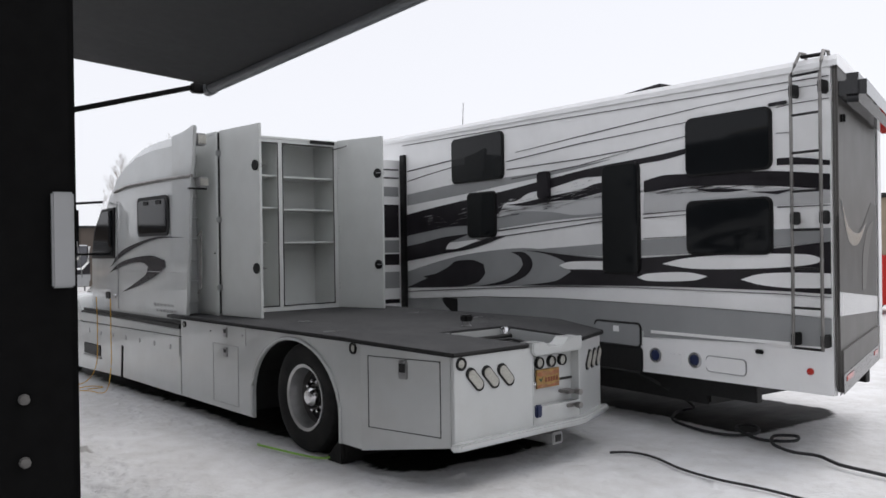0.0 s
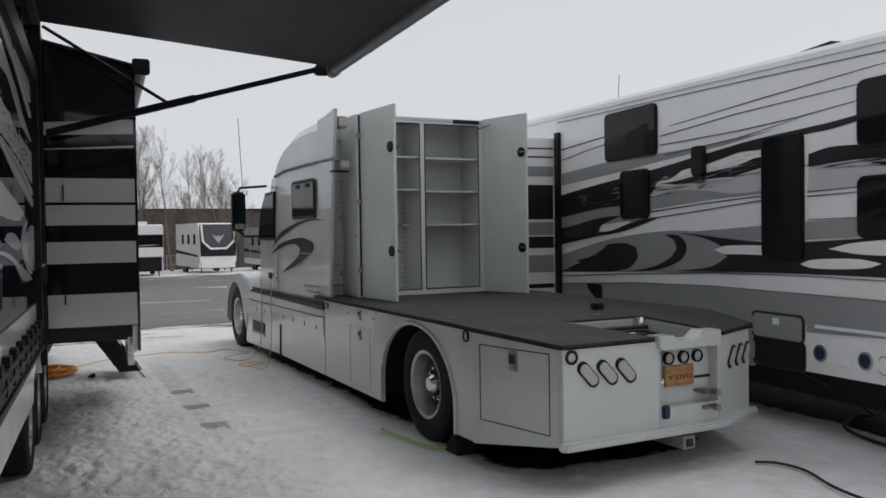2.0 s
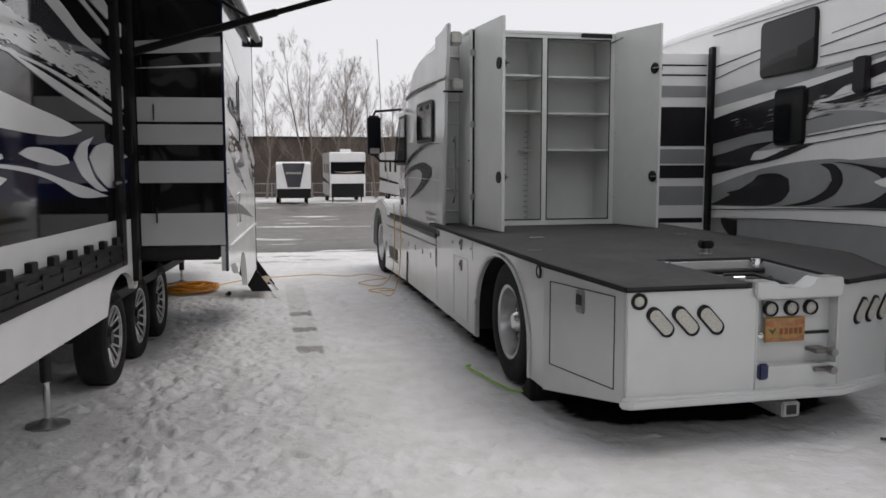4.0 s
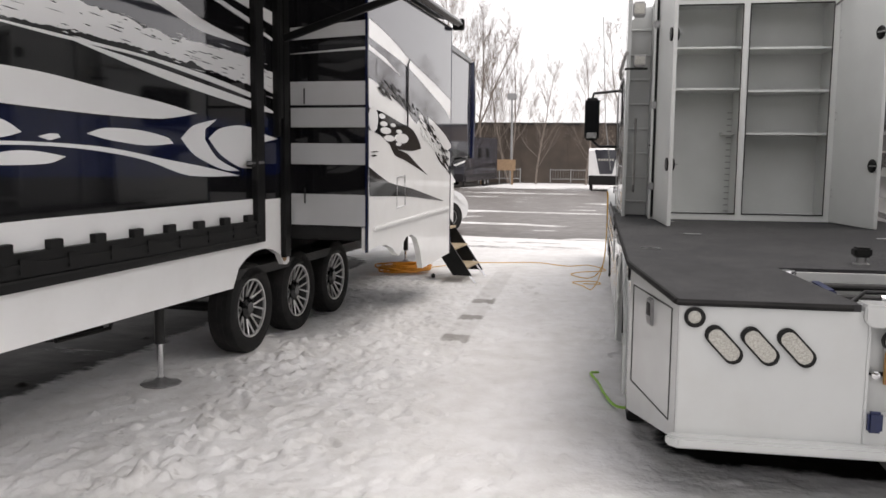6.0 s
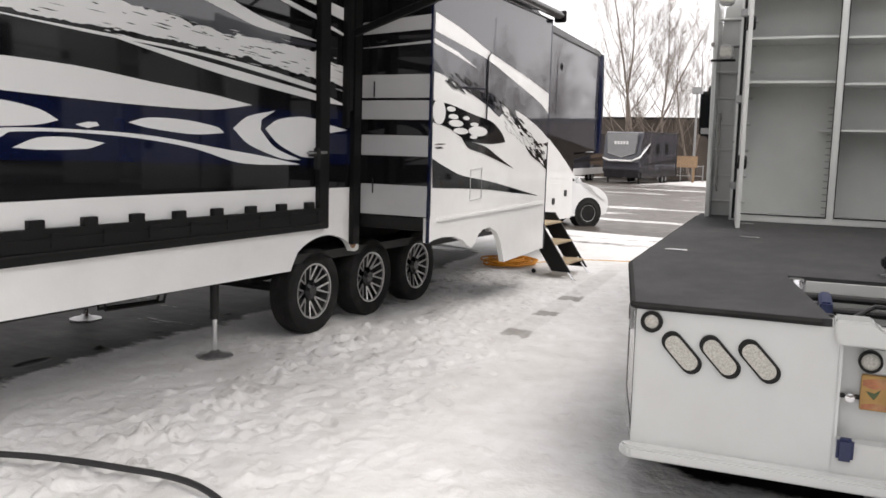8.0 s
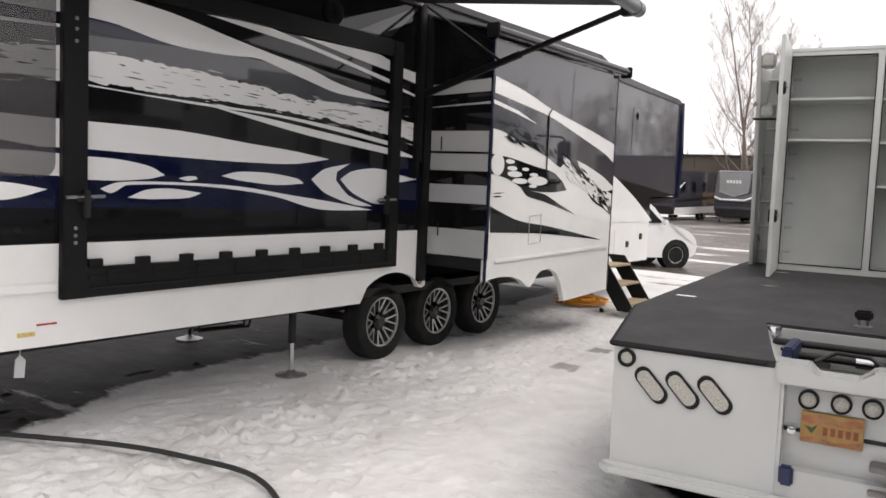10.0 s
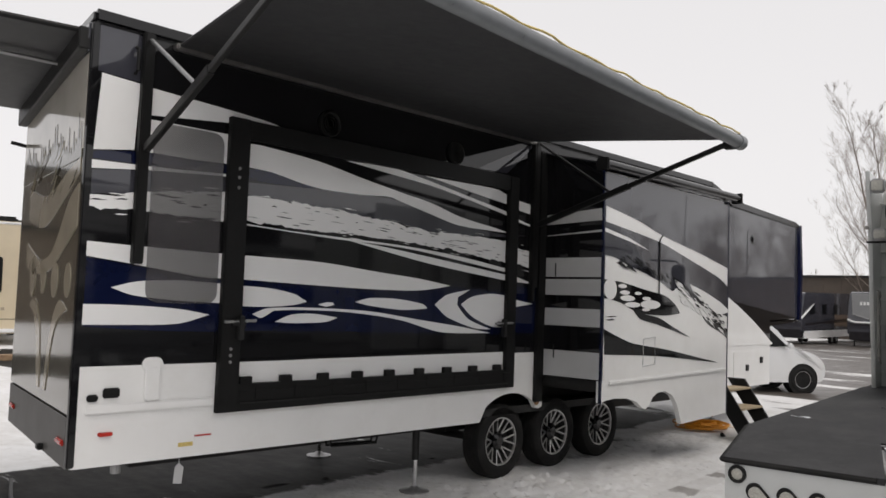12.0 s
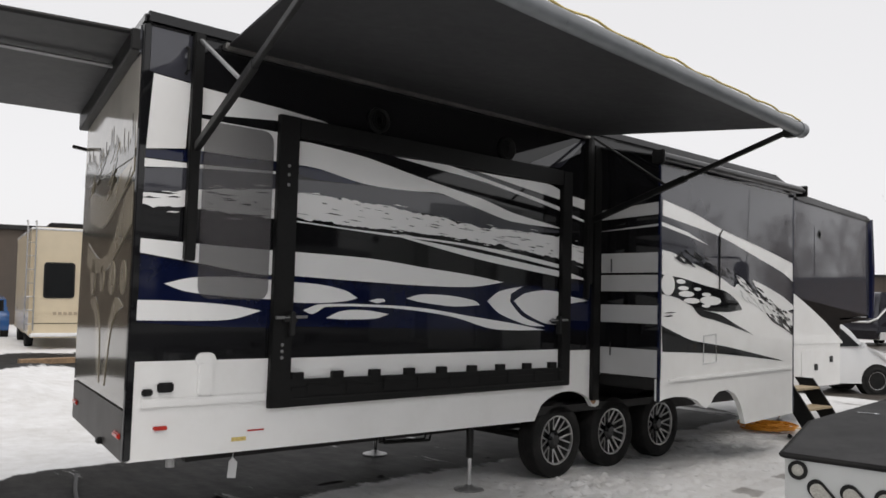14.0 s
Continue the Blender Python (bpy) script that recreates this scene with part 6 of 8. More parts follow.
# ---- the white and charcoal trailer on the far side of the truck ----
RIGHT_ART = []
shape(RIGHT_ART, 'g', (2.76, 1.52), (1.47, 1.75), (0.15, 1.85), (-0.62, 1.79), (-1.23, 1.74), (-1.23, 1.44), (0.44, 1.38), (2.77, 1.28))
shape(RIGHT_ART, 'g', (2.74, 2.16), (1.92, 2.17), (1.02, 2.21), (0.58, 2.27), (0.58, 2.07), (1.03, 1.97), (2.75, 1.88))
shape(RIGHT_ART, 'p', (0.59, 2.37), (0.00, 2.34), (-0.47, 2.37), (-0.79, 2.37), (-1.01, 2.40), (-1.25, 2.43), (-1.24, 2.19), (-0.38, 2.16), (0.60, 2.10))
shape(RIGHT_ART, 'p', (-1.79, 2.39), (-2.35, 2.41), (-2.81, 2.39), (-3.29, 2.35), (-3.77, 2.30), (-3.77, 2.19), (-3.29, 2.19), (-2.35, 2.20), (-1.78, 2.19))
shape(RIGHT_ART, 'g', (2.73, 2.64), (1.58, 2.71), (1.01, 2.72), (0.41, 2.72), (-0.36, 2.73), (-0.87, 2.75), (-1.38, 2.78), (-0.87, 2.72), (-0.36, 2.68), (0.41, 2.63), (1.23, 2.57), (2.73, 2.48))
shape(RIGHT_ART, 'l', (2.72, 2.99), (2.15, 3.02), (1.57, 3.05), (1.57, 3.02), (2.15, 2.99), (2.72, 2.96))
shape(RIGHT_ART, 'l', (2.72, 2.84), (2.15, 2.90), (1.58, 2.95), (1.58, 2.93), (2.15, 2.88), (2.72, 2.82))
shape(RIGHT_ART, 'l', (0.23, 3.01), (-1.24, 3.10), (-2.50, 3.16), (-3.40, 3.18), (-3.77, 3.17), (-3.77, 3.16), (-3.40, 3.17), (-2.50, 3.15), (-1.24, 3.08), (0.24, 3.00))
shape(RIGHT_ART, 'l', (0.41, 2.92), (-0.87, 3.00), (-2.36, 3.04), (-2.36, 3.03), (-0.87, 2.98), (0.41, 2.90))
shape(RIGHT_ART, 'l', (-3.29, 3.04), (-3.42, 3.05), (-3.77, 3.05), (-3.77, 3.04), (-3.42, 3.04), (-3.29, 3.03))
shape(RIGHT_ART, 'l', (0.41, 2.82), (-0.87, 2.83), (-1.65, 2.86), (-2.36, 2.91), (-2.36, 2.90), (-1.65, 2.84), (-0.87, 2.81), (0.41, 2.80))
shape(RIGHT_ART, 'l', (-3.29, 2.82), (-3.42, 2.81), (-3.42, 2.80), (-3.29, 2.81))
shape(RIGHT_ART, 'l', (0.32, 2.70), (-0.87, 2.76), (-1.68, 2.84), (-0.87, 2.74), (0.32, 2.68))
shape(RIGHT_ART, 'k', (2.74, 2.35), (2.04, 2.42), (1.23, 2.49), (0.41, 2.56), (-0.36, 2.64), (-1.09, 2.71), (-1.65, 2.74), (-2.03, 2.76), (-2.36, 2.79), (-2.36, 2.74), (-2.03, 2.70), (-1.79, 2.69), (-1.51, 2.66), (-1.24, 2.61), (-0.91, 2.61), (-0.63, 2.57), (-0.30, 2.52), (0.00, 2.50), (0.23, 2.42), (0.46, 2.40), (0.59, 2.28), (1.02, 2.16), (1.46, 2.15), (1.93, 2.12), (2.75, 2.04))
shape(RIGHT_ART, 'k', (-3.29, 2.60), (-3.48, 2.59), (-3.77, 2.54), (-3.77, 2.50), (-3.48, 2.53), (-3.29, 2.54))
shape(RIGHT_ART, 'k', (-1.79, 2.51), (-2.03, 2.55), (-2.36, 2.54), (-2.81, 2.52), (-3.29, 2.49), (-3.77, 2.43), (-3.77, 2.30), (-3.29, 2.36), (-2.81, 2.40), (-2.35, 2.42), (-2.02, 2.41), (-1.79, 2.40))
shape(RIGHT_ART, 'k', (-1.25, 2.54), (-1.09, 2.53), (-0.86, 2.48), (-0.59, 2.46), (-0.34, 2.44), (0.14, 2.39), (0.42, 2.38), (0.00, 2.35), (-0.47, 2.38), (-0.79, 2.38), (-1.01, 2.41), (-1.25, 2.44))
shape(RIGHT_ART, 'k', (-2.43, 2.39), (-2.70, 2.38), (-3.01, 2.35), (-2.81, 2.34), (-2.60, 2.35))
shape(RIGHT_ART, 'k', (-3.01, 2.33), (-3.25, 2.32), (-3.48, 2.33), (-3.29, 2.29))
shape(RIGHT_ART, 'l', (0.60, 2.08), (-0.38, 2.14), (-1.24, 2.18), (-1.24, 2.16), (-0.38, 2.12), (0.60, 2.05))
shape(RIGHT_ART, 'l', (1.03, 1.97), (-0.38, 2.07), (-1.24, 2.14), (-1.24, 2.12), (-0.38, 2.05), (1.03, 1.95))
shape(RIGHT_ART, 'l', (-1.78, 2.19), (-2.35, 2.20), (-2.35, 2.19), (-1.78, 2.17))
shape(RIGHT_ART, 'l', (-1.78, 2.15), (-2.35, 2.16), (-2.35, 2.15), (-1.78, 2.13))
shape(RIGHT_ART, 'l', (-3.29, 2.19), (-3.77, 2.18), (-3.77, 2.17), (-3.29, 2.17))
shape(RIGHT_ART, 'g', (0.60, 2.22), (0.23, 2.29), (-0.38, 2.26), (-0.78, 2.21), (-1.24, 2.22), (-1.24, 2.19), (-0.38, 2.16), (0.60, 2.09))
shape(RIGHT_ART, 'k', (2.75, 1.89), (2.30, 1.94), (1.87, 2.00), (1.46, 2.03), (1.19, 2.04), (1.46, 1.98), (1.69, 1.92), (1.76, 1.84), (1.47, 1.85), (1.03, 1.94), (0.60, 2.00), (0.43, 2.00), (1.14, 1.85), (1.82, 1.78), (2.31, 1.72), (2.76, 1.67))
shape(RIGHT_ART, 'g', (0.24, 1.82), (-0.46, 1.85), (-1.24, 1.89), (-1.78, 1.92), (-2.35, 1.94), (-3.29, 1.99), (-3.77, 1.99), (-3.77, 1.88), (-3.29, 1.84), (-2.34, 1.78), (-1.78, 1.76), (-1.23, 1.75), (-0.62, 1.79), (-0.12, 1.82))
shape(RIGHT_ART, 'l', (-1.78, 1.94), (-2.35, 1.95), (-2.35, 1.94), (-1.78, 1.93))
shape(RIGHT_ART, 'k', (2.77, 1.29), (2.25, 1.43), (1.70, 1.60), (1.53, 1.68), (1.14, 1.70), (0.91, 1.65), (0.87, 1.53), (1.04, 1.41), (1.48, 1.34))
shape(RIGHT_ART, 'g', (2.76, 1.52), (2.06, 1.62), (1.63, 1.69), (1.59, 1.62), (1.94, 1.51), (2.45, 1.35), (2.77, 1.30))
shape(RIGHT_ART, 'k', (2.32, 1.46), (1.97, 1.51), (1.59, 1.57), (1.82, 1.51), (2.19, 1.43))
shape(RIGHT_ART, 'k', (0.34, 1.80), (0.11, 1.80), (-0.03, 1.72), (-0.04, 1.62), (0.09, 1.51), (0.44, 1.41), (1.04, 1.36), (0.54, 1.44), (0.23, 1.55), (0.12, 1.65), (0.17, 1.74))
shape(RIGHT_ART, 'k', (0.11, 1.82), (-0.16, 1.81), (-0.62, 1.77), (-1.23, 1.73), (-1.77, 1.74), (-2.34, 1.77), (-2.80, 1.79), (-3.29, 1.83), (-3.77, 1.88), (-3.77, 1.45), (-3.28, 1.46), (-2.47, 1.46), (-1.63, 1.45), (-0.69, 1.43), (0.16, 1.40), (-0.45, 1.47), (-0.71, 1.58), (-0.61, 1.69), (-0.29, 1.78))
shape(RIGHT_ART, 'g', (0.43, 1.79), (0.23, 1.78), (0.15, 1.67), (0.27, 1.54), (0.64, 1.42), (1.31, 1.35), (0.94, 1.46), (0.85, 1.59), (0.93, 1.70), (0.68, 1.77))
shape(RIGHT_ART, 'w', (-0.52, 1.65), (-0.69, 1.69), (-1.00, 1.70), (-1.23, 1.70), (-1.23, 1.61), (-0.92, 1.61), (-0.65, 1.61))
shape(RIGHT_ART, 'g', (-0.32, 1.42), (-0.61, 1.52), (-0.92, 1.58), (-1.23, 1.59), (-1.39, 1.59), (-1.14, 1.52), (-0.84, 1.45))
shape(RIGHT_ART, 'w', (-1.69, 1.54), (-1.82, 1.58), (-2.13, 1.60), (-2.36, 1.60), (-2.56, 1.57), (-2.42, 1.53), (-2.13, 1.51), (-1.82, 1.51))
shape(RIGHT_ART, 'k', (-1.90, 1.55), (-2.13, 1.58), (-2.39, 1.57), (-2.19, 1.54), (-1.98, 1.53))
shape(RIGHT_ART, 'w', (-2.02, 1.68), (-2.25, 1.73), (-2.59, 1.76), (-3.00, 1.78), (-3.38, 1.78), (-3.60, 1.77), (-3.72, 1.73), (-3.60, 1.69), (-3.29, 1.66), (-2.80, 1.64), (-2.36, 1.64))
shape(RIGHT_ART, 'w', (-2.92, 1.55), (-3.10, 1.60), (-3.38, 1.62), (-3.77, 1.62), (-3.77, 1.50), (-3.38, 1.49), (-3.10, 1.51))
shape(RIGHT_ART, 'g', (2.77, 1.12), (0.94, 1.22), (-0.44, 1.27), (-1.56, 1.27), (-2.47, 1.27), (-3.28, 1.26), (-3.77, 1.25), (-3.77, 1.02), (-3.28, 1.00), (-1.76, 0.94), (-1.76, 1.00), (-1.10, 0.96), (-1.10, 0.54), (0.47, 0.36), (2.80, 0.09))
shape(RIGHT_ART, 'l', (2.77, 1.24), (0.94, 1.35), (-0.45, 1.42), (-1.56, 1.44), (-2.47, 1.44), (-3.28, 1.44), (-3.77, 1.43), (-3.77, 1.42), (-3.28, 1.43), (-2.47, 1.43), (-1.56, 1.43), (-0.45, 1.40), (0.94, 1.33), (2.77, 1.22))
shape(RIGHT_ART, 'l', (2.77, 1.13), (0.94, 1.24), (-0.44, 1.28), (-1.56, 1.28), (-2.47, 1.28), (-3.28, 1.27), (-3.77, 1.25), (-3.28, 1.26), (-2.47, 1.27), (-1.56, 1.27), (-0.44, 1.27), (0.94, 1.22), (2.77, 1.12))
shape(RIGHT_ART, 'l', (2.83, 3.37), (-0.5, 3.31), (-3.77, 3.23), (-3.77, 3.22), (-0.5, 3.295), (2.83, 3.355))

RV = thing("travel_trailer", "white and charcoal travel trailer with swoosh graphics and a rear ladder", "trailer", pose(6.335, 0, 0, 0, 0, -2.0))


def right_trailer():
    R0, R1, top, w = -3.78, 8.6, 3.36, 2.45
    def roof_z(y):
        return top + 0.018 * (y - R0)
    part("side_wall", prism([(R0, 0.62), (R1, 0.42), (R1, roof_z(R1)), (R0, top)], "x", 0.0, 0.06), RVWHITE, RV, "pearl white side wall")
    part("far_wall", prism([(R0 + 0.9, 0.62), (R1, 0.42), (R1, roof_z(R1)), (R0 + 0.9, top)], "x", w - 0.06, w), RVWHITE, RV)
    rw = part("rear_wall", cuboid(0.0, w, -0.05, 0.0, 0.66, top - 0.02, 0.03), REARGREY, RV, "taupe grey rear wall")
    rw.matrix_local = pose(0, R0, 0, 0, 0, 22)
    part("rear_lower", cuboid(0.02, w - 0.02, -0.07, -0.01, 0.62, 1.02, 0.03), REARGREY, rw)
    part("front_wall", cuboid(0.0, w, R1, R1 + 0.06, 0.45, roof_z(R1), 0.03), RVWHITE, RV)
    part("floor_pan", cuboid(0.05, w - 0.05, R0 + 0.95, R1, 0.60, 0.68), DARKSTEEL, RV)
    # block and rails added below the floor to deepen the shade there
    part("underbelly_light_block", cuboid(0.35, w - 0.3, R0 + 1.5, R1 - 0.8, 0.28, 0.60, 0.03), DARKSTEEL, RV, "black block added under the floor to keep light out")
    for x in (0.3, w - 0.3):
        part("frame_rail", cuboid(x - 0.04, x + 0.04, R0 + 0.9, R1, 0.40, 0.60, 0.006), DARKSTEEL, RV)
    bm = bmesh.new()
    rings = []
    for y in (R0 - 0.06, 0, 4, R1 + 0.06):
        z = roof_z(y)
        cut = 0.40 if y < R0 else 0.0
        rings.append([bm.verts.new((x, y + cut * x, zz)) for x, zz in ((-0.015, z - 0.06), (-0.01, z - 0.01), (0.03, z + 0.035), (0.10, z + 0.05), (w - 0.1, z + 0.05), (w - 0.03, z + 0.035), (w, z - 0.06))])
    for a, b in zip(rings, rings[1:]):
        for i in range(6):
            bm.faces.new((a[i], a[i + 1], b[i + 1], b[i]))
    bm.faces.new(rings[0])
    bm.faces.new(rings[-1][::-1])
    part("roof", bm, RVWHITE, RV, "white roof with a rolled edge")
    tones = {"p": PALEGREY, "w": RVWHITE, "k": CHARCOAL, "g": MIDGREY, "l": PIN}
    lift = {"p": 0.001, "g": 0.002, "k": 0.0035, "w": 0.007, "l": 0.005}
    paint_art(RIGHT_ART, RV, 0.0, -1, tones, lift)
    rng = random.Random(11)
    bm = bmesh.new()
    for k in range(70):
        cy = rng.uniform(-1.15, 2.2)
        cz = 2.50 - 0.085 * (cy + 1.1) + rng.uniform(-0.13, 0.09)
        streak(rng, cy, cz, -0.09, 0.0, -1, 0.0065 + 0.00002 * k, bm, 0.16)
    tagged(part("paint_fleck", bm, PALEGREY, RV), kind="stuff")
    bm = bmesh.new()
    for k in range(90):
        cy = rng.uniform(-3.5, -1.8) if k % 2 else rng.uniform(-1.2, 1.2)
        cz = 2.40 + rng.uniform(-0.04, 0.05) if k % 2 else 2.42 - 0.07 * (cy + 1.2) + rng.uniform(-0.07, 0.05)
        streak(rng, cy, cz, -0.05, 0.0, -1, 0.0085 + 0.00002 * k, bm, 0.14)
    tagged(part("dark_fleck", bm, CHARCOAL, RV), kind="stuff")
    # windows
    for y0, y1, z0, z1 in ((0.46, 1.56, 2.71, 3.30), (-3.25, -2.33, 2.51, 3.06), (-3.25, -2.33, 1.77, 2.28), (-1.74, -1.22, 1.57, 2.72), (0.62, 1.22, 1.99, 2.57)):
        wd = part("window", prism(rounded(y0, y1, z0, z1, 0.07), "x", -0.03, 0.01, 0.006), MATT, RV, "dark tinted window with a black frame")
        part("pane", prism(rounded(y0 + 0.02, y1 - 0.02, z0 + 0.02, z1 - 0.02, 0.06), "x", -0.034, -0.026), GLASS, wd)
    part("porch_lamp", prism(rounded(-0.40, -0.20, 2.42, 2.73, 0.04), "x", -0.06, 0.0, 0.012), CHARCOAL, RV, "dark porch lamp")
    # slide on the far end and its flange
    part("slide_flange", cuboid(-0.05, 0.0, 2.74, 2.86, 0.84, 3.22, 0.006), MATT, RV, "black slide flange")
    sl = part("slide_room", cuboid(-0.72, 0.0, 2.9, 7.0, 0.95, 3.15), RVWHITE, RV, "white slide-out room with dark stripes")
    for z0, z1, m in ((2.88, 2.90, CHARCOAL), (3.0, 3.02, CHARCOAL), (2.62, 2.76, MIDGREY), (2.02, 2.50, CHARCOAL), (1.80, 1.98, MIDGREY), (1.62, 1.78, CHARCOAL), (1.28, 1.52, MIDGREY), (1.06, 1.12, CHARCOAL)):
        part("end_stripe", cuboid(-0.72, -0.05, 2.895, 2.901, z0, z1), m, sl)
        part("side_stripe", cuboid(-0.724, -0.718, 2.90, 7.0, z0, z1), m, sl)
    # belt line, hatches, sockets, lamps
    part("belt_rail", prism([(-1.86, 0.985), (-3.40, 1.0), (-3.40, 1.03), (-1.86, 1.015)], "x", -0.016, 0.0, 0.004), RVWHITE, RV)
    part("cargo_door", prism(rounded(-1.72, -1.09, 0.84, 1.06, 0.04), "x", -0.022, 0.0, 0.006), MIDGREY, RV, "grey cargo hatch standing raised")
    part("hatch_seal", tube([(-0.012, *p) for p in rounded(-1.73, -1.08, 0.83, 1.07, 0.05)], 0.012, 6), MATT, RV)
    part("hatch_label", cuboid(-0.025, -0.022, -1.44, -1.36, 0.97, 1.03), RVWHITE, RV)
    part("open_bay", prism(rounded(-1.72, -1.10, 0.58, 0.82, 0.04), "x", -0.006, 0.02), DARKSTEEL, RV, "open dark utility bay")
    part("bay_frame", tube([(-0.008, *p) for p in rounded(-1.74, -1.09, 0.57, 0.83, 0.05)], 0.012, 6), MATT, RV)
    for y in (-1.92, -2.40):
        ck = part("round_socket", lathe([(0.0, 0.075), (-0.014, 0.075), (-0.016, 0.055), (-0.006, 0.05), (-0.006, 0.004)], n=24, at=(0, y, 0.772)), CHROME, RV, "round chrome-ringed socket")
        part("socket_cap", lathe([(-0.006, 0.05), (-0.02, 0.045), (-0.026, 0.02), (-0.026, 0.004)], n=18, at=(0, y, 0.772)), BLUE, ck)
    part("flush_hatch", prism(rounded(-2.96, -2.53, 0.685, 0.83, 0.04), "x", -0.008, 0.0), RVWHITE, RV)
    part("hatch_seam", tube([(-0.006, *p) for p in rounded(-2.96, -2.53, 0.685, 0.83, 0.04)], 0.006, 6), STEEL, RV)
    part("small_vent", cuboid(-0.012, 0.0, -2.23, -2.09, 0.69, 0.81, 0.004), RVWHITE, RV)
    part("outlet", cuboid(-0.02, 0.0, -3.14, -3.06, 0.90, 0.94, 0.008), MATT, RV)
    part("side_lamp", prism(circle(-3.58, 0.80, 0.03, 12), "x", -0.014, 0.0), RED, RV)
    part("roof_lamp", cuboid(-0.03, 0.0, -3.40, -3.22, 3.05, 3.08, 0.008), CHARCOAL, RV)
    part("aerial", tube([(0.3, 1.75, 3.45), (0.3, 1.72, 3.85)], 0.006, 5), STEEL, RV)
    part("roof_vent", prism([(-1.75, 3.44), (-0.70, 3.44), (-0.70, 3.47), (-1.75, 3.535)], "x", 0.3, 0.9, 0.008), CHARCOAL, RV, "dark roof vent with a raised lid")
    part("roof_vent", cuboid(0.4, 0.9, 1.2, 1.6, 3.48, 3.55, 0.02), RVWHITE, RV)
    # ladder by the rear corner
    ld = part("ladder", tube([(-0.10, -3.49, 0.99), (-0.10, -3.49, 3.26), (-0.05, -3.50, 3.36), (0.02, -3.505, 3.46), (0.09, -3.505, 3.46), (0.12, -3.505, 3.38)], 0.014, 10), DISH, RV, "dull aluminium rear ladder with black feet")
    part("ladder_rail", tube([(-0.10, -3.75, 0.99), (-0.10, -3.75, 3.25), (-0.05, -3.735, 3.35), (0.02, -3.71, 3.445), (0.09, -3.71, 3.445), (0.12, -3.71, 3.36)], 0.014, 10), DISH, ld)
    for z in (1.0, 1.333, 1.66, 1.98, 2.298, 2.618, 2.93, 3.255):
        part("rung", tube([(-0.10, -3.75, z), (-0.10, -3.49, z)], 0.011, 8), MATT, ld)
    part("top_rung", tube([(0.04, -3.71, 3.42), (0.04, -3.505, 3.43)], 0.016, 8), MATT, ld)
    for z in (1.07, 2.076, 3.135):
        for y in (-3.49, -3.75):
            part("foot", cuboid(-0.112, 0.0, y - 0.02, y + 0.02, z - 0.055, z + 0.055, 0.01), MATT, ld, "black ladder foot")
    # rolled awning, artwork, lamps and bumper line of the rear wall
    part("rear_awning_box", cuboid(0.0, w + 0.1, -0.26, -0.05, 3.0, 3.24, 0.06), BLACK, rw, "black rolled awning across the rear")
    part("awning_bracket", cuboid(0.12, 0.2, -0.09, -0.05, 2.84, 2.94, 0.02), MATT, rw)
    part("rear_artwork", prism([(0.0, 1.476), (w, 1.30), (w, 2.25), (2.0, 2.26), (1.5, 2.06), (1.0, 1.93), (0.4, 1.97), (0.0, 2.1)], "y", -0.054, -0.05), REARDARK, rw, "dark grey painted sweep")
    part("rear_artwork", prism(smooth([(0.10, 2.22), (0.5, 2.0), (1.1, 1.95), (1.6, 2.05), (1.1, 1.86), (0.5, 1.88)], 3), "y", -0.058, -0.05), MIDGREY, rw, "pale crescent")
    part("rear_artwork", prism(smooth([(1.3, 1.42), (1.35, 1.75), (1.7, 2.0), (2.2, 2.1), (1.8, 1.8), (1.55, 1.42)], 3), "y", -0.058, -0.05), REARGREY, rw)
    part("rear_band", prism([(0.0, 1.274), (w, 1.14), (w, 1.295), (0.0, 1.47)], "y", -0.055, -0.05), MIDGREY, rw, "pale grey band")
    part("rear_lamp", cuboid(0.15, 0.55, -0.08, -0.06, 0.72, 0.78, 0.01), RED, rw)
    part("rear_lamp", cuboid(w - 0.5, w - 0.2, -0.08, -0.06, 0.72, 0.78, 0.01), RED, rw)
    part("lower_stripe", cuboid(0.02, w - 0.1, -0.075, -0.07, 0.64, 0.80), CHARCOAL, rw)
    for y in (2.2, 3.1):
        wheel_parts(RV, (0.2, y, 0.37), 0.37, 0.22, 0.21, "plain", -1)
        wheel_parts(RV, (w - 0.2, y, 0.37), 0.37, 0.22, 0.21, "plain", 1)
    for x in (0.5, w - 0.5):
        part("chassis_rail", cuboid(x - 0.04, x + 0.04, R0 + 1.0, R1 + 1.0, 0.45, 0.62), DARKSTEEL, RV)
        part("stabiliser", beam((x, R1 - 0.6, 0.03), (x, R1 - 1.0, 0.5), 0.05, 0.05), DARKSTEEL, RV)


right_trailer()

# ---- cords, straps and small things on the snow ----
def rope(name, label, pts, r, mat, category="cord"):
    """A loose cord lying through points; each bend is rounded."""
    fine = []
    k = len(pts)
    for i in range(k - 1):
        p0, p1, p2, p3 = (Vector(pts[max(0, min(k - 1, i + j))]) for j in (-1, 0, 1, 2))
        for s in range(6):
            u = s / 6
            fine.append(0.5 * ((2 * p1) + (p2 - p0) * u + (2 * p0 - 5 * p1 + 4 * p2 - p3) * u * u + (3 * p1 - p0 - 3 * p2 + p3) * u**3))
    fine.append(Vector(pts[-1]))
    ob = part(name, tube(fine, r, 7), mat)
    return tagged(ob, label, category)


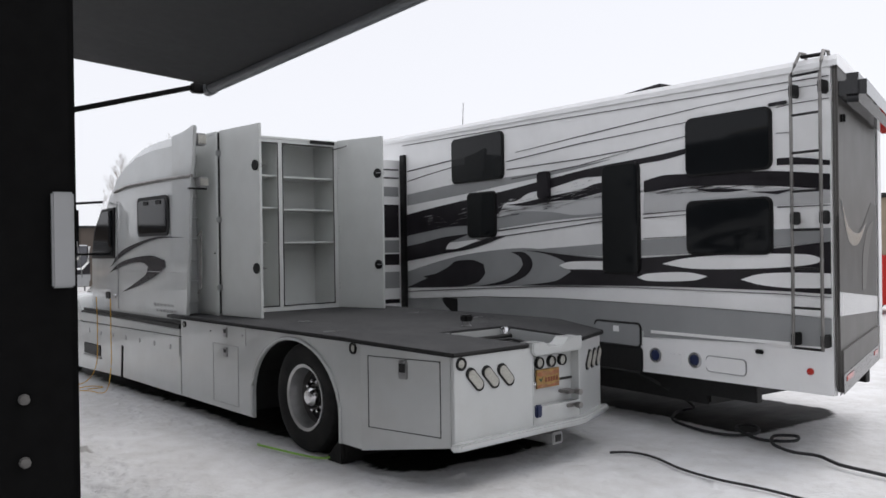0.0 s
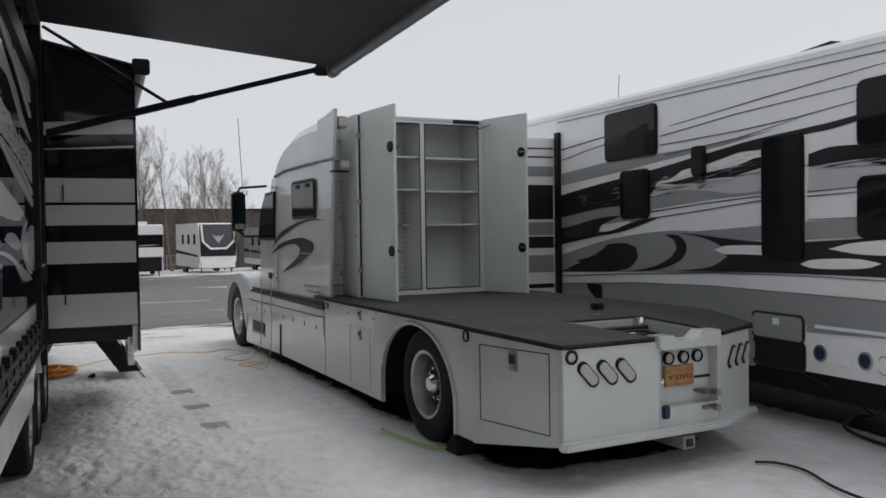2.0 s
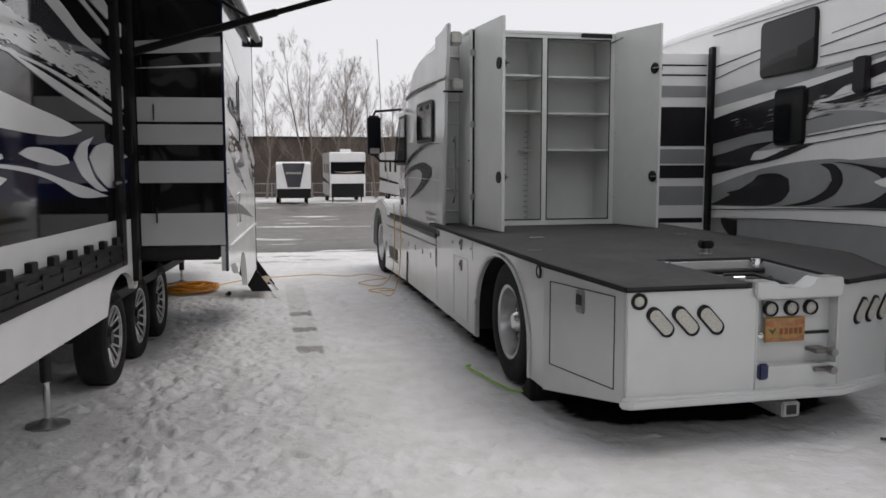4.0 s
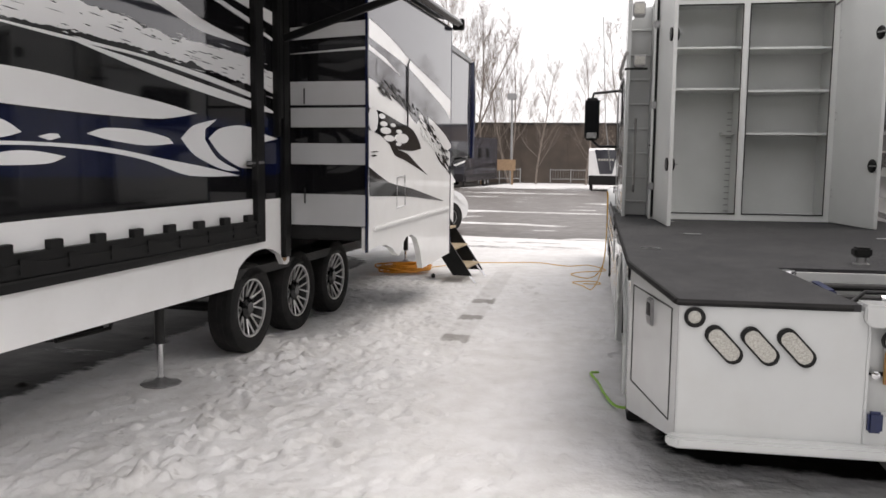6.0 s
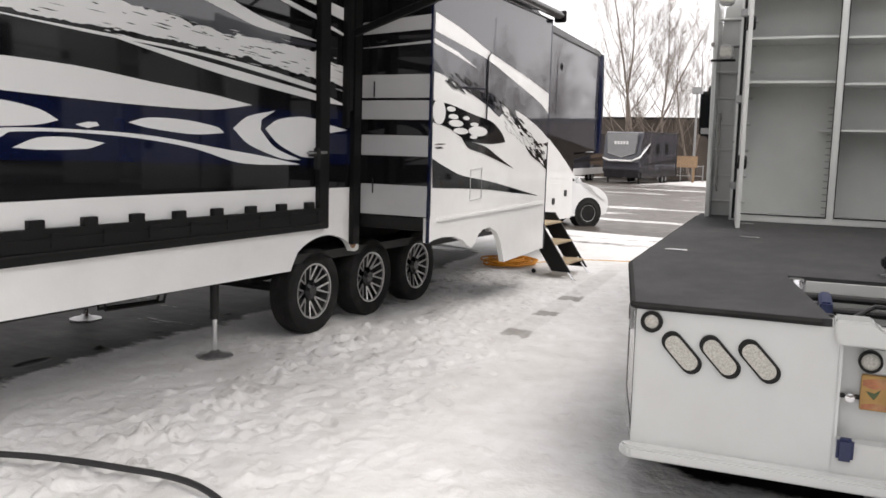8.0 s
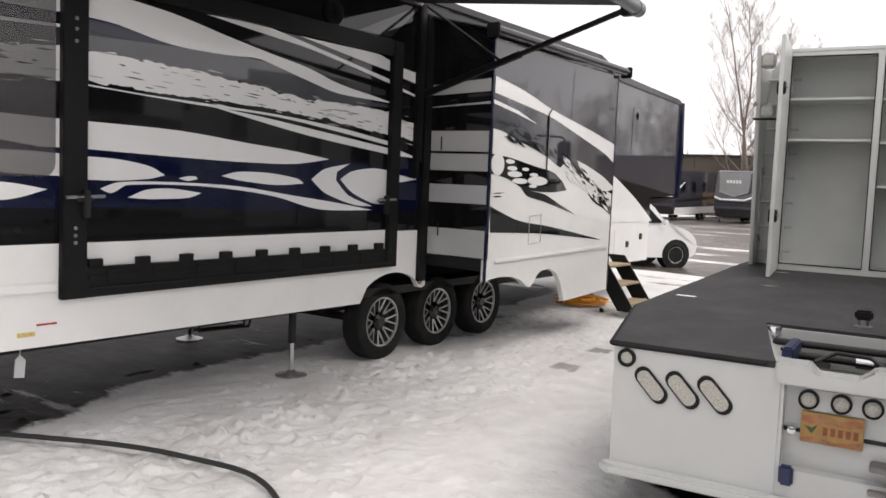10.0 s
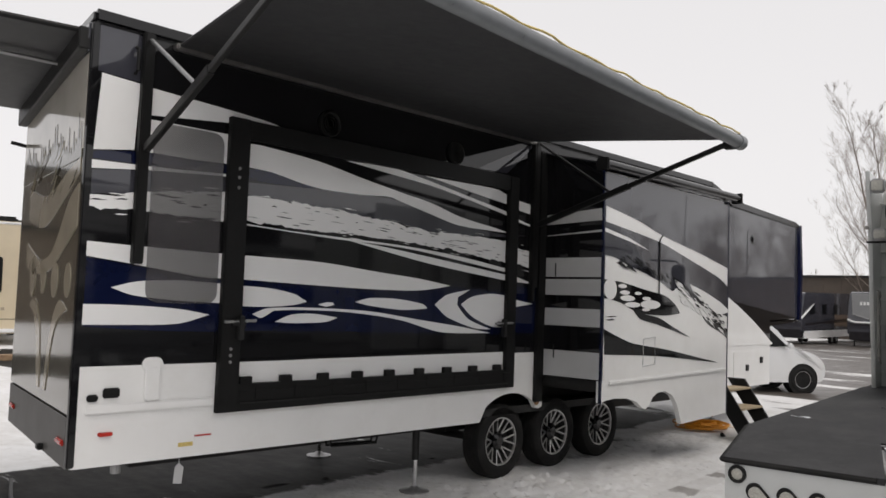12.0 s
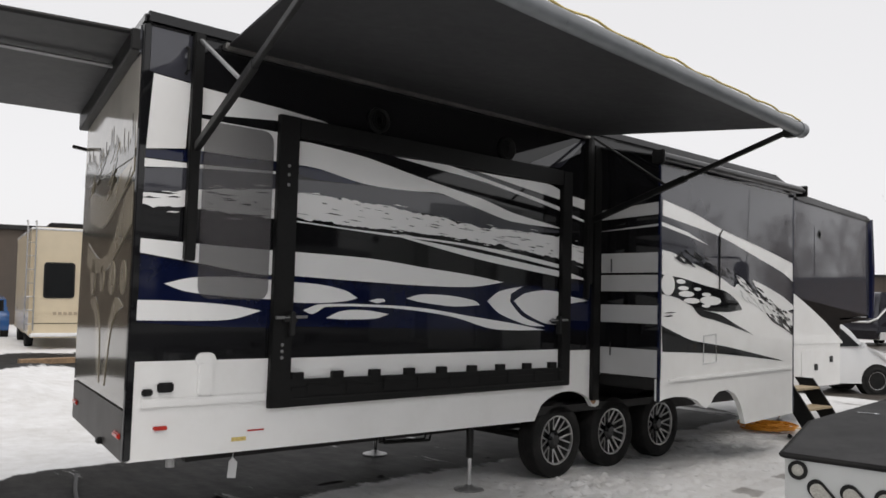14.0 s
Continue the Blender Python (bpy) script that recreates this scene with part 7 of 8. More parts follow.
rope("hose", "thin black hose lying loose on the snow", [(5.22, -2.25, 0.03), (5.36, -2.36, 0.03), (5.39, -2.60, 0.03), (5.26, -2.99, 0.03), (5.23, -3.37, 0.03), (5.28, -3.85, 0.03), (5.2, -4.8, 0.03), (4.9, -5.6, 0.03)], 0.011, CORD, "hose")
rope("power_cable", "heavy black power cable looped on the snow", [(6.40, -1.15, 0.70), (6.36, -1.45, 0.60), (6.55, -1.75, 0.42), (7.0, -1.8, 0.16), (7.25, -1.5, 0.04), (7.10, -1.50, 0.03), (6.80, -1.68, 0.03), (6.66, -1.9, 0.03), (6.56, -2.27, 0.03), (6.62, -2.54, 0.03), (6.82, -2.66, 0.04), (6.97, -2.58, 0.06), (6.97, -2.46, 0.07), (6.82, -2.44, 0.06), (6.70, -2.60, 0.05), (6.66, -2.83, 0.03), (6.80, -3.06, 0.04), (6.92, -3.02, 0.06), (6.78, -2.88, 0.06), (6.56, -3.0, 0.04), (6.46, -3.25, 0.03), (6.50, -3.47, 0.03), (6.36, -3.75, 0.03), (6.33, -4.12, 0.03), (6.2, -5.2, 0.03)], 0.015, CORD, "cable")
rope("power_cable", "black power cable trailing across the snow", [(-3.0, -3.9, 0.055), (-1.5, -4.3, 0.055), (-0.4, -3.75, 0.055), (0.4, -3.36, 0.055), (1.0, -3.2, 0.055), (1.55, -3.16, 0.055), (2.1, -3.45, 0.055), (2.6, -4.0, 0.055)], 0.018, CORD, "cable")
rope("ratchet_strap", "lime green strap on the snow by the rear tyre", [(2.93, 0.12, 0.02), (2.88, 0.0, 0.04), (2.95, -0.2, 0.03), (3.02, -0.5, 0.03), (3.12, -0.78, 0.03), (3.25, -0.82, 0.04)], 0.010, GREEN, "strap")
rope("extension_cord", "yellow extension cord running across the snow", [(0.0, 5.3, 0.03), (0.5, 6.0, 0.03), (1.0, 6.3, 0.02), (1.5, 6.45, 0.02), (2.0, 6.2, 0.02), (2.3, 6.4, 0.02), (2.6, 5.9, 0.02), (2.3, 5.6, 0.03), (2.15, 5.3, 0.03), (2.45, 5.05, 0.03), (2.62, 4.95, 0.25), (2.655, 4.96, 0.75), (2.65, 4.97, 1.24)], 0.006, YELLOW)
rope("extension_cord", "yellow extension cord hanging from the cab step", [(2.695, 4.41, 1.24), (2.69, 4.39, 0.75), (2.66, 4.30, 0.3), (2.55, 4.15, 0.03), (2.4, 4.35, 0.03), (2.25, 4.6, 0.03), (2.5, 4.75, 0.03), (2.62, 4.55, 0.03), (2.4, 4.45, 0.04)], 0.006, YELLOW)
rngc = random.Random(5)
turns = []
for k in range(17):
    cx, cy, rr_ = -0.25 + rngc.uniform(-0.12, 0.12), 5.0 + rngc.uniform(-0.15, 0.15), rngc.uniform(0.18, 0.34)
    turns += [(cx + rr_ * math.cos(t * math.pi / 4), cy + rr_ * 0.9 * math.sin(t * math.pi / 4), 0.03 + 0.012 * (k % 6) + 0.02 * rngc.random()) for t in range(8)]
rope("cord_coil", "heap of orange extension cord on the snow", turns, 0.012, ORANGE)
plug = part("cord_plug", tube([(0.32, 4.55, 0.02), (0.36, 4.42, 0.06)], 0.03, 10), MATT)
tagged(plug, "black plug lying on the snow", "plug")

# black upright close to where the walk begins, placed to fit the camera's view
leg = part("black_upright", cuboid(-0.36, -0.01, -5.90, -5.84, 0.0, 3.42, 0.012), LEGBLACK)
tagged(leg, "black upright close to where the walk begins", "awning leg")
part("plate", cuboid(-0.052, -0.018, -5.912, -5.90, 1.83, 1.985, 0.003), MIDGREY, leg, "dull grey latch plate")
for z in (1.655, 1.555):
    part("bolt", lathe([(-0.005, 0.009), (-0.014, 0.008), (-0.016, 0.002)], "y", 10, (-0.095, -5.895, z)), REARGREY, leg)

# ---- small white car beyond the trailer's nose ----
def small_car(name, label, m, paint, length=2.7):
    car = thing(name, label, "car", m)
    half = 0.78
    prof = [(-length / 2, 0.35), (-length / 2 - 0.02, 0.75), (-length / 2 + 0.08, 0.95), (-length / 2 + 0.2, 1.45), (-0.55, 1.54), (0.1, 1.52), (0.62, 1.05), (length / 2 - 0.22, 0.86), (length / 2, 0.66), (length / 2 + 0.02, 0.40), (length / 2 - 0.1, 0.25), (-length / 2 + 0.1, 0.25)]
    bm = bmesh.new()
    rings = []
    for x, k in ((-half, 0.86), (-half + 0.06, 0.97), (-half * 0.55, 1.0), (half * 0.55, 1.0), (half - 0.06, 0.97), (half, 0.86)):
        rings.append([bm.verts.new((x * (1.0 if z < 1.0 else 0.86), y * (0.97 + 0.03 * k), 0.25 + (z - 0.25) * (0.97 + 0.03 * k) if z > 0.3 else z)) for y, z in smooth(prof, 3)])
    for a, b in zip(rings, rings[1:]):
        for i in range(len(a)):
            j = (i + 1) % len(a)
            bm.faces.new((a[i], a[j], b[j], b[i]))
    bm.faces.new(rings[0])
    bm.faces.new(rings[-1][::-1])
    body = part("body", bm, paint, car)
    for s in (-1, 1):
        x = s * (half - 0.04)
        part("side_window", prism([(-0.75, 1.02), (-0.70, 1.40), (0.05, 1.42), (0.48, 1.04)], "x", min(x * 0.93, x), max(x * 0.93, x), 0.006), GLASS, body)
        for y in (-length / 2 + 0.48, length / 2 - 0.52):
            part("wheel_arch", lathe([(s * (half - 0.25), 0.36), (s * (half + 0.004), 0.36), (s * (half + 0.004), 0.30)], n=24, at=(0, y, 0.30)), RUBBER, body)
            wheel_parts(car, (s * (half - 0.07), y, 0.295), 0.295, 0.17, 0.19, "spoke", s)
        part("headlamp", cuboid(s * 0.58 - 0.12, s * 0.58 + 0.12, length / 2 - 0.14, length / 2 - 0.02, 0.64, 0.80, 0.03), LENS, body)
        part("mirror", cuboid(s * 0.84 - 0.07, s * 0.84 + 0.07, 0.42, 0.54, 1.0, 1.12, 0.03), paint, body)
    part("windscreen", prism([(0.14, 1.50), (0.60, 1.09), (0.57, 1.06), (0.08, 1.47)], "x", -0.6, 0.6), GLASS, body)
    part("rear_window", prism([(-length / 2 + 0.07, 1.0), (-length / 2 + 0.19, 1.42), (-length / 2 + 0.22, 1.42), (-length / 2 + 0.12, 1.0)], "x", -0.58, 0.58), GLASS, body)
    part("grille", cuboid(-0.4, 0.4, length / 2 - 0.04, length / 2 + 0.02, 0.36, 0.46, 0.01), MATT, body)
    return car


small_car("small_car", "small white two-seat car parked on wet asphalt", pose(-2.57, 12.22, fall(12.2), 0, 0, -38), CARPAINT)
small_car("blue_car", "blue car parked before the dark shed", pose(-31.5, 2.0, 0, 0, 0, 80), BLUECAR, 4.0)
small_car("red_car", "red car parked beyond the travel trailer", pose(20.5, 4.2, 0, 0, 0, 60), REDPAINT, 4.2)

# ---- parked recreational vehicles across the lot ----
def parked_rv(name, label, m, w, length, h, base, lower, nose, slope=0.0, window=True):
    """A parked trailer that shows its front end along -y."""
    rv = thing(name, label, "trailer", m, "vehicles parked across the lot")
    f = -length / 2
    side = [(f, 0.95), (f - 0.05, 1.4), (f + slope * 0.4, h * 0.75), (f + slope, h - 0.12), (f + slope + 0.2, h), (-f, h), (-f, 0.55), (f + 0.5, 0.55), (f + 0.5, 0.9)] if slope else [(f, 0.55), (f, h - 0.15), (f + 0.15, h), (-f, h), (-f, 0.55)]
    body = part("body", prism(side, "x", -w / 2, w / 2, 0.03), base, rv)
    part("lower_panel", cuboid(-w / 2 - 0.01, w / 2 + 0.01, f + 0.4, -f, 0.5, 1.05, 0.02), lower, body)
    if nose == "vee":
        part("front_panel", prism([(-0.78, h - 0.1), (0.78, h - 0.1), (0.42, 1.25), (-0.42, 1.25)], "y", f - 0.02, f + 0.02), SLATE, body)
        part("front_lower", cuboid(-w / 2 + 0.02, w / 2 - 0.02, f - 0.03, f + 0.02, 0.5, 1.15, 0.02), MATT, body)
        for k in range(6):
            part("name_bar", cuboid(-0.52 + 0.18 * k, -0.40 + 0.18 * k, f - 0.035, f - 0.02, 2.15, 2.30), LENS, body)
    elif nose == "coach":
        part("front_cap", cuboid(-w / 2 - 0.03, w / 2 + 0.03, f - 0.10, f + 0.1, h - 0.75, h - 0.05, 0.05), base, body)
        part("windscreen", cuboid(-w / 2 + 0.06, w / 2 - 0.02, f - 0.04, f + 0.02, 2.2, h - 0.72, 0.03), GLASS, body)
        part("screen_swoosh", prism(smooth([(-1.1, 2.45), (-0.4, 2.32), (0.4, 2.34), (1.15, 2.42), (0.4, 2.42), (-0.4, 2.38)], 3), "y", f - 0.048, f - 0.036), TAN, body)
        part("front_band", cuboid(-w / 2 - 0.02, w / 2 + 0.02, f - 0.08, f + 0.1, 1.5, 2.22, 0.06), base, body)
        part("front_lower", cuboid(-w / 2 + 0.1, w / 2 - 0.1, f - 0.03, f + 0.02, 0.45, 1.52, 0.02), MATT, body)
        part("roof_unit", cuboid(-0.45, 0.45, f + 1.5, f + 2.4, h, h + 0.25, 0.06), RVWHITE, body)
    elif nose == "dark":
        part("nose_shield", prism([(-w * 0.40, h - 0.12), (w * 0.40, h - 0.12), (w * 0.38, h * 0.60), (0.0, h * 0.52), (-w * 0.38, h * 0.60)], "y", f - 0.10 + slope * 0.25, f + slope * 0.4), MIDGREY, body, "grey nose panel with pale lettering")
        part("nose_edge", tube([(-w * 0.38, f - 0.11 + slope * 0.2, h * 0.60), (0.0, f - 0.12 + slope * 0.2, h * 0.52), (w * 0.38, f - 0.11 + slope * 0.2, h * 0.60), (w * 0.40, f - 0.08 + slope * 0.25, h - 0.15)], 0.035, 6), STEEL, body)
        part("nose_band", tube([(-w * 0.49, f + 0.0, h * 0.50), (-w * 0.3, f - 0.12, h * 0.455), (w * 0.3, f - 0.12, h * 0.455), (w * 0.49, f - 0.02, h * 0.52), (w * 0.52, f + 1.0, h * 0.66), (w * 0.52, f + 2.0, h * 0.78)], [0.07, 0.08, 0.08, 0.08, 0.06, 0.02], 6), WHITE, body)
        for k in range(5):
            part("name_bar", cuboid(-0.58 + 0.23 * k, -0.42 + 0.23 * k, f - 0.13 + slope * 0.25, f - 0.09 + slope * 0.25, h * 0.76, h * 0.82), RVWHITE, body)
        part("front_lower", cuboid(-w / 2 + 0.12, w / 2 - 0.05, f - 0.02, f + 0.5, 0.55, h * 0.42, 0.03), CHARCOAL, body)
    else:
        part("nose_surround", prism([(-w * 0.485, h - 0.12), (w * 0.485, h - 0.12), (w * 0.485, 1.45), (-w * 0.485, 1.45)], "y", f - 0.07, f + slope * 0.4), CHARCOAL, body)
        part("nose_shield", prism([(-w * 0.40, h - 0.16), (w * 0.40, h - 0.16), (w * 0.37, h * 0.66), (w * 0.2, h * 0.53), (-w * 0.2, h * 0.53), (-w * 0.37, h * 0.66)], "y", f - 0.10, f + slope * 0.4), SLATE, body)
        part("nose_band", tube([(-w * 0.46, f - 0.10, h - 0.14), (-w * 0.42, f - 0.12, h * 0.64), (-w * 0.22, f - 0.12, h * 0.50), (w * 0.22, f - 0.12, h * 0.50), (w * 0.42, f - 0.12, h * 0.64), (w * 0.46, f - 0.10, h - 0.14)], 0.10, 6), WHITE, body, "broad white U-shaped nose band")
        part("nose_mark", prism([(-0.5, h * 0.78), (-0.3, h * 0.70), (0, h * 0.60), (0.3, h * 0.70), (0.5, h * 0.78), (0.15, h * 0.73), (0, h * 0.76), (-0.15, h * 0.73)], "y", f - 0.13, f - 0.09), LENS, body)
        part("front_lower", cuboid(-w * 0.46, w * 0.46, f - 0.02, f + 0.5, 0.5, 1.5, 0.04), base, body)
    for s in (-1, 1):
        for k in range(3):
            y = f + 1.4 + k * length * 0.24
            part("side_window", cuboid(s * w / 2 - 0.012, s * w / 2 + 0.012, y, y + 0.8, h * 0.58, h * 0.78, 0.01), GLASS, body)
        part("side_stripe", prism([(f + 0.6, 1.4), (-f, 1.6), (-f, 1.9), (f + 0.6, 1.55)], "x", s * w / 2 - 0.008, s * w / 2 + 0.008), CHARCOAL, body)
        for y in (length * 0.12, length * 0.12 + 0.85):
            wheel_parts(rv, (s * (w / 2 - 0.14), y, 0.37), 0.37, 0.22, 0.2, "plain", s)
        part("front_leg", beam((s * (w / 2 - 0.25), f + 0.6, 0.02), (s * (w / 2 - 0.25), f + 0.6, 0.9), 0.09, 0.09), DARKSTEEL, body)
    return rv


def facing(x, y, yaw=0):
    return pose(x, y, fall(y), 0, 0, yaw)


parked_rv("parked_trailer", "small white travel trailer with a grey vee front", facing(-0.7, 54.6, 4), 2.34, 6.5, 3.0, RVWHITE, MATT, "vee")
parked_rv("parked_motorhome", "white motorhome with a wide dark windscreen", facing(3.1, 61.5, 4), 2.7, 8.0, 3.9, RVWHITE, RVWHITE, "coach")
parked_rv("parked_fifth_wheel", "white fifth wheel trailer with a black shield nose", facing(8.7, 66.5, 7), 2.95, 9.0, 4.15, RVWHITE, RVWHITE, "fifth", 0.5)
parked_rv("parked_fifth_wheel", "white and grey fifth wheel trailer behind the cab mirror", facing(14.5, 67.0, 6), 2.5, 9.0, 3.8, MIDGREY, RVWHITE, "fifth", 0.5)
parked_rv("parked_fifth_wheel", "grey fifth wheel trailer with a dark nose", facing(-12.4, 60.0, -5), 2.9, 9.0, 3.95, SLATE, CHARCOAL, "dark", 0.5)
parked_rv("parked_fifth_wheel", "dark grey fifth wheel trailer in the far row", facing(-17.3, 57.0, -2), 2.5, 9.0, 3.75, SLATE, RVWHITE, "dark", 0.5)
parked_rv("parked_fifth_wheel", "white fifth wheel trailer in the far row", facing(-25.5, 52.0, 5), 2.5, 9.0, 3.6, RVWHITE, CHARCOAL, "fifth", 0.5)


def beige_motorhome():
    mh = thing("beige_motorhome", "beige motorhome with a dark rear window beyond the snow bank", "motorhome", pose(-22, 1.0, 0, 0, 0, -12))
    body = part("body", cuboid(-7.0, 0.0, 0.0, 2.45, 0.36, 3.82, 0.10), BEIGE, mh)
    wd = part("window", prism(rounded(0.38, 1.28, 1.60, 2.72, 0.1), "x", -0.005, 0.022), MATT, body)
    part("pane", prism(rounded(0.43, 1.23, 1.65, 2.67, 0.08), "x", 0.018, 0.028), GLASS, wd)
    part("roof_unit", cuboid(-1.3, -0.4, 0.5, 1.7, 3.8, 4.0, 0.06), MATT, body)
    part("roof_edge", cuboid(-7.0, 0.03, -0.03, 2.48, 3.72, 3.80, 0.03), RVWHITE, body)
    for k in range(5):
        part("name_bar", cuboid(0.0, 0.012, 0.68 + 0.15 * k, 0.78 + 0.15 * k, 1.08, 1.17), TAN, body)
    part("trim_line", cuboid(0.0, 0.01, 0.1, 2.4, 0.80, 0.82), BRONZE, body)
    part("bumper", cuboid(-0.1, 0.12, 0.05, 2.4, 0.40, 0.52, 0.03), RVWHITE, body)
    ld = part("ladder", tube([(0.12, 0.12, 0.6), (0.12, 0.12, 3.7), (0.0, 0.12, 4.0), (-0.4, 0.12, 4.0)], 0.022, 6), STEEL, body)
    part("ladder_rail", tube([(0.12, -0.12, 0.6), (0.12, -0.12, 3.7), (0.0, -0.12, 4.0), (-0.4, -0.12, 4.0)], 0.022, 6), STEEL, ld)
    for k in range(7):
        part("rung", tube([(0.12, -0.12, 0.8 + 0.42 * k), (0.12, 0.12, 0.8 + 0.42 * k)], 0.014, 6), STEEL, ld)
    for s in (0.16, 2.29):
        for x in (-2.0, -5.6):
            wheel_parts(mh, (x, s, 0.40), 0.40, 0.25, 0.25, "plain", 1).rotation_euler.z = math.pi / 2


beige_motorhome()

tagged(part("timber_beam", cuboid(-16.6, -16.3, -0.75, 1.2, 0.0, 0.16, 0.02), WOOD), "weathered timber beam lying on the snow", "timber")

# ---- long ribbed buildings behind the lot ----
def ribbed_building(name, label, m, length, depth, h, mat, rib=1.2):
    b = thing(name, label, "building", m)
    part("wall", cuboid(-length / 2, length / 2, 0, depth, -1.0, h), mat, b)
    bm = bmesh.new()
    k = -length / 2 + 0.3
    while k < length / 2:
        cuboid(k - 0.05, k + 0.05, -0.06, 0.0, -1.0, h - 0.15, bm=bm)
        k += rib
    part("ribs", bm, mat, b)
    part("roof_edge", cuboid(-length / 2 - 0.2, length / 2 + 0.2, -0.25, depth, h, h + 0.25, 0.03), DARKSTEEL, b)
    return b


ribbed_building("warehouse", "long low brown warehouse with ribbed cladding", pose(-14, 80, fall(80), 0, 0, 8), 110, 14, 6.0, BROWN, 1.6)
ribbed_building("warehouse", "dark flat-roofed shed behind the beige motorhome", pose(-42, 2, 0, 0, 0, 78), 26, 10, 4.9, BROWN, 1.4)
# out of view; added to hold low sky light off south-facing surfaces
ribbed_building("unseen_south_blocker", "unseen brown wall behind the camera, added to cut low sky light", pose(2, -26, 0, 0, 0, 180), 70, 12, 6.0, BROWN, 1.4)
# never in view; added so the rear cap has something dark to mirror
ribbed_building("warehouse", "unseen tall brown wall in the west, added to darken the rear cap's reflection", pose(-50, -24, 0, 0, 0, 90), 46, 12, 9.0, BROWN, 1.4)
ribbed_building("tan_building", "tan rendered building behind the travel trailer", pose(46, 16, 0, 0, 0, -70), 30, 10, 4.2, TAN, 5.0)

# low fence, sign and lamp post by the warehouse
def rail_fence(m, n):
    f = thing("fence", "pale steel rail fence before the warehouse", "fence", m)
    for k in range(n + 1):
        part("post", tube([(k * 2.0, 0, -0.2), (k * 2.0, 0, 1.5)], 0.05, 6), STEEL, f)
    for z in (0.5, 1.4):
        part("rail", tube([(0, 0, z), (n * 2.0, 0, z)], 0.035, 6), STEEL, f)
    bm = bmesh.new()
    for k in range(n * 8):
        tube([(k * 0.25, 0, 0.5), (k * 0.25, 0, 1.4)], 0.012, 4, bm)
    part("bars", bm, STEEL, f)


rail_fence(pose(-7.5, 76.0, fall(76), 0, 0, 8), 8)
rail_fence(pose(-16.0, 72.5, fall(72), 0, 0, 8), 3)
sign = thing("notice_board", "weathered timber notice board on two posts", "sign", pose(-11.5, 69.0, fall(69), 0, 0, 8))
part("board", cuboid(-1.7, 1.7, -0.06, 0.06, 1.3, 2.3, 0.02), WOOD, sign)
for x in (-1.4, 1.4):
    part("post", cuboid(x - 0.1, x + 0.1, 0.0, 0.2, -0.2, 2.2, 0.02), WOOD, sign)
pole = thing("lamp_post", "pale slender lamp post", "lamp post", pose(-10.7, 72.0, fall(72)))
part("mast", tube([(0, 0, -0.3), (0, 0, 4), (0, 0, 8.0)], [0.13, 0.11, 0.09], 10), STEEL, pole)
part("lamp_head", cuboid(-0.45, 0.45, -0.3, 0.3, 7.9, 8.5, 0.08), STEEL, pole)

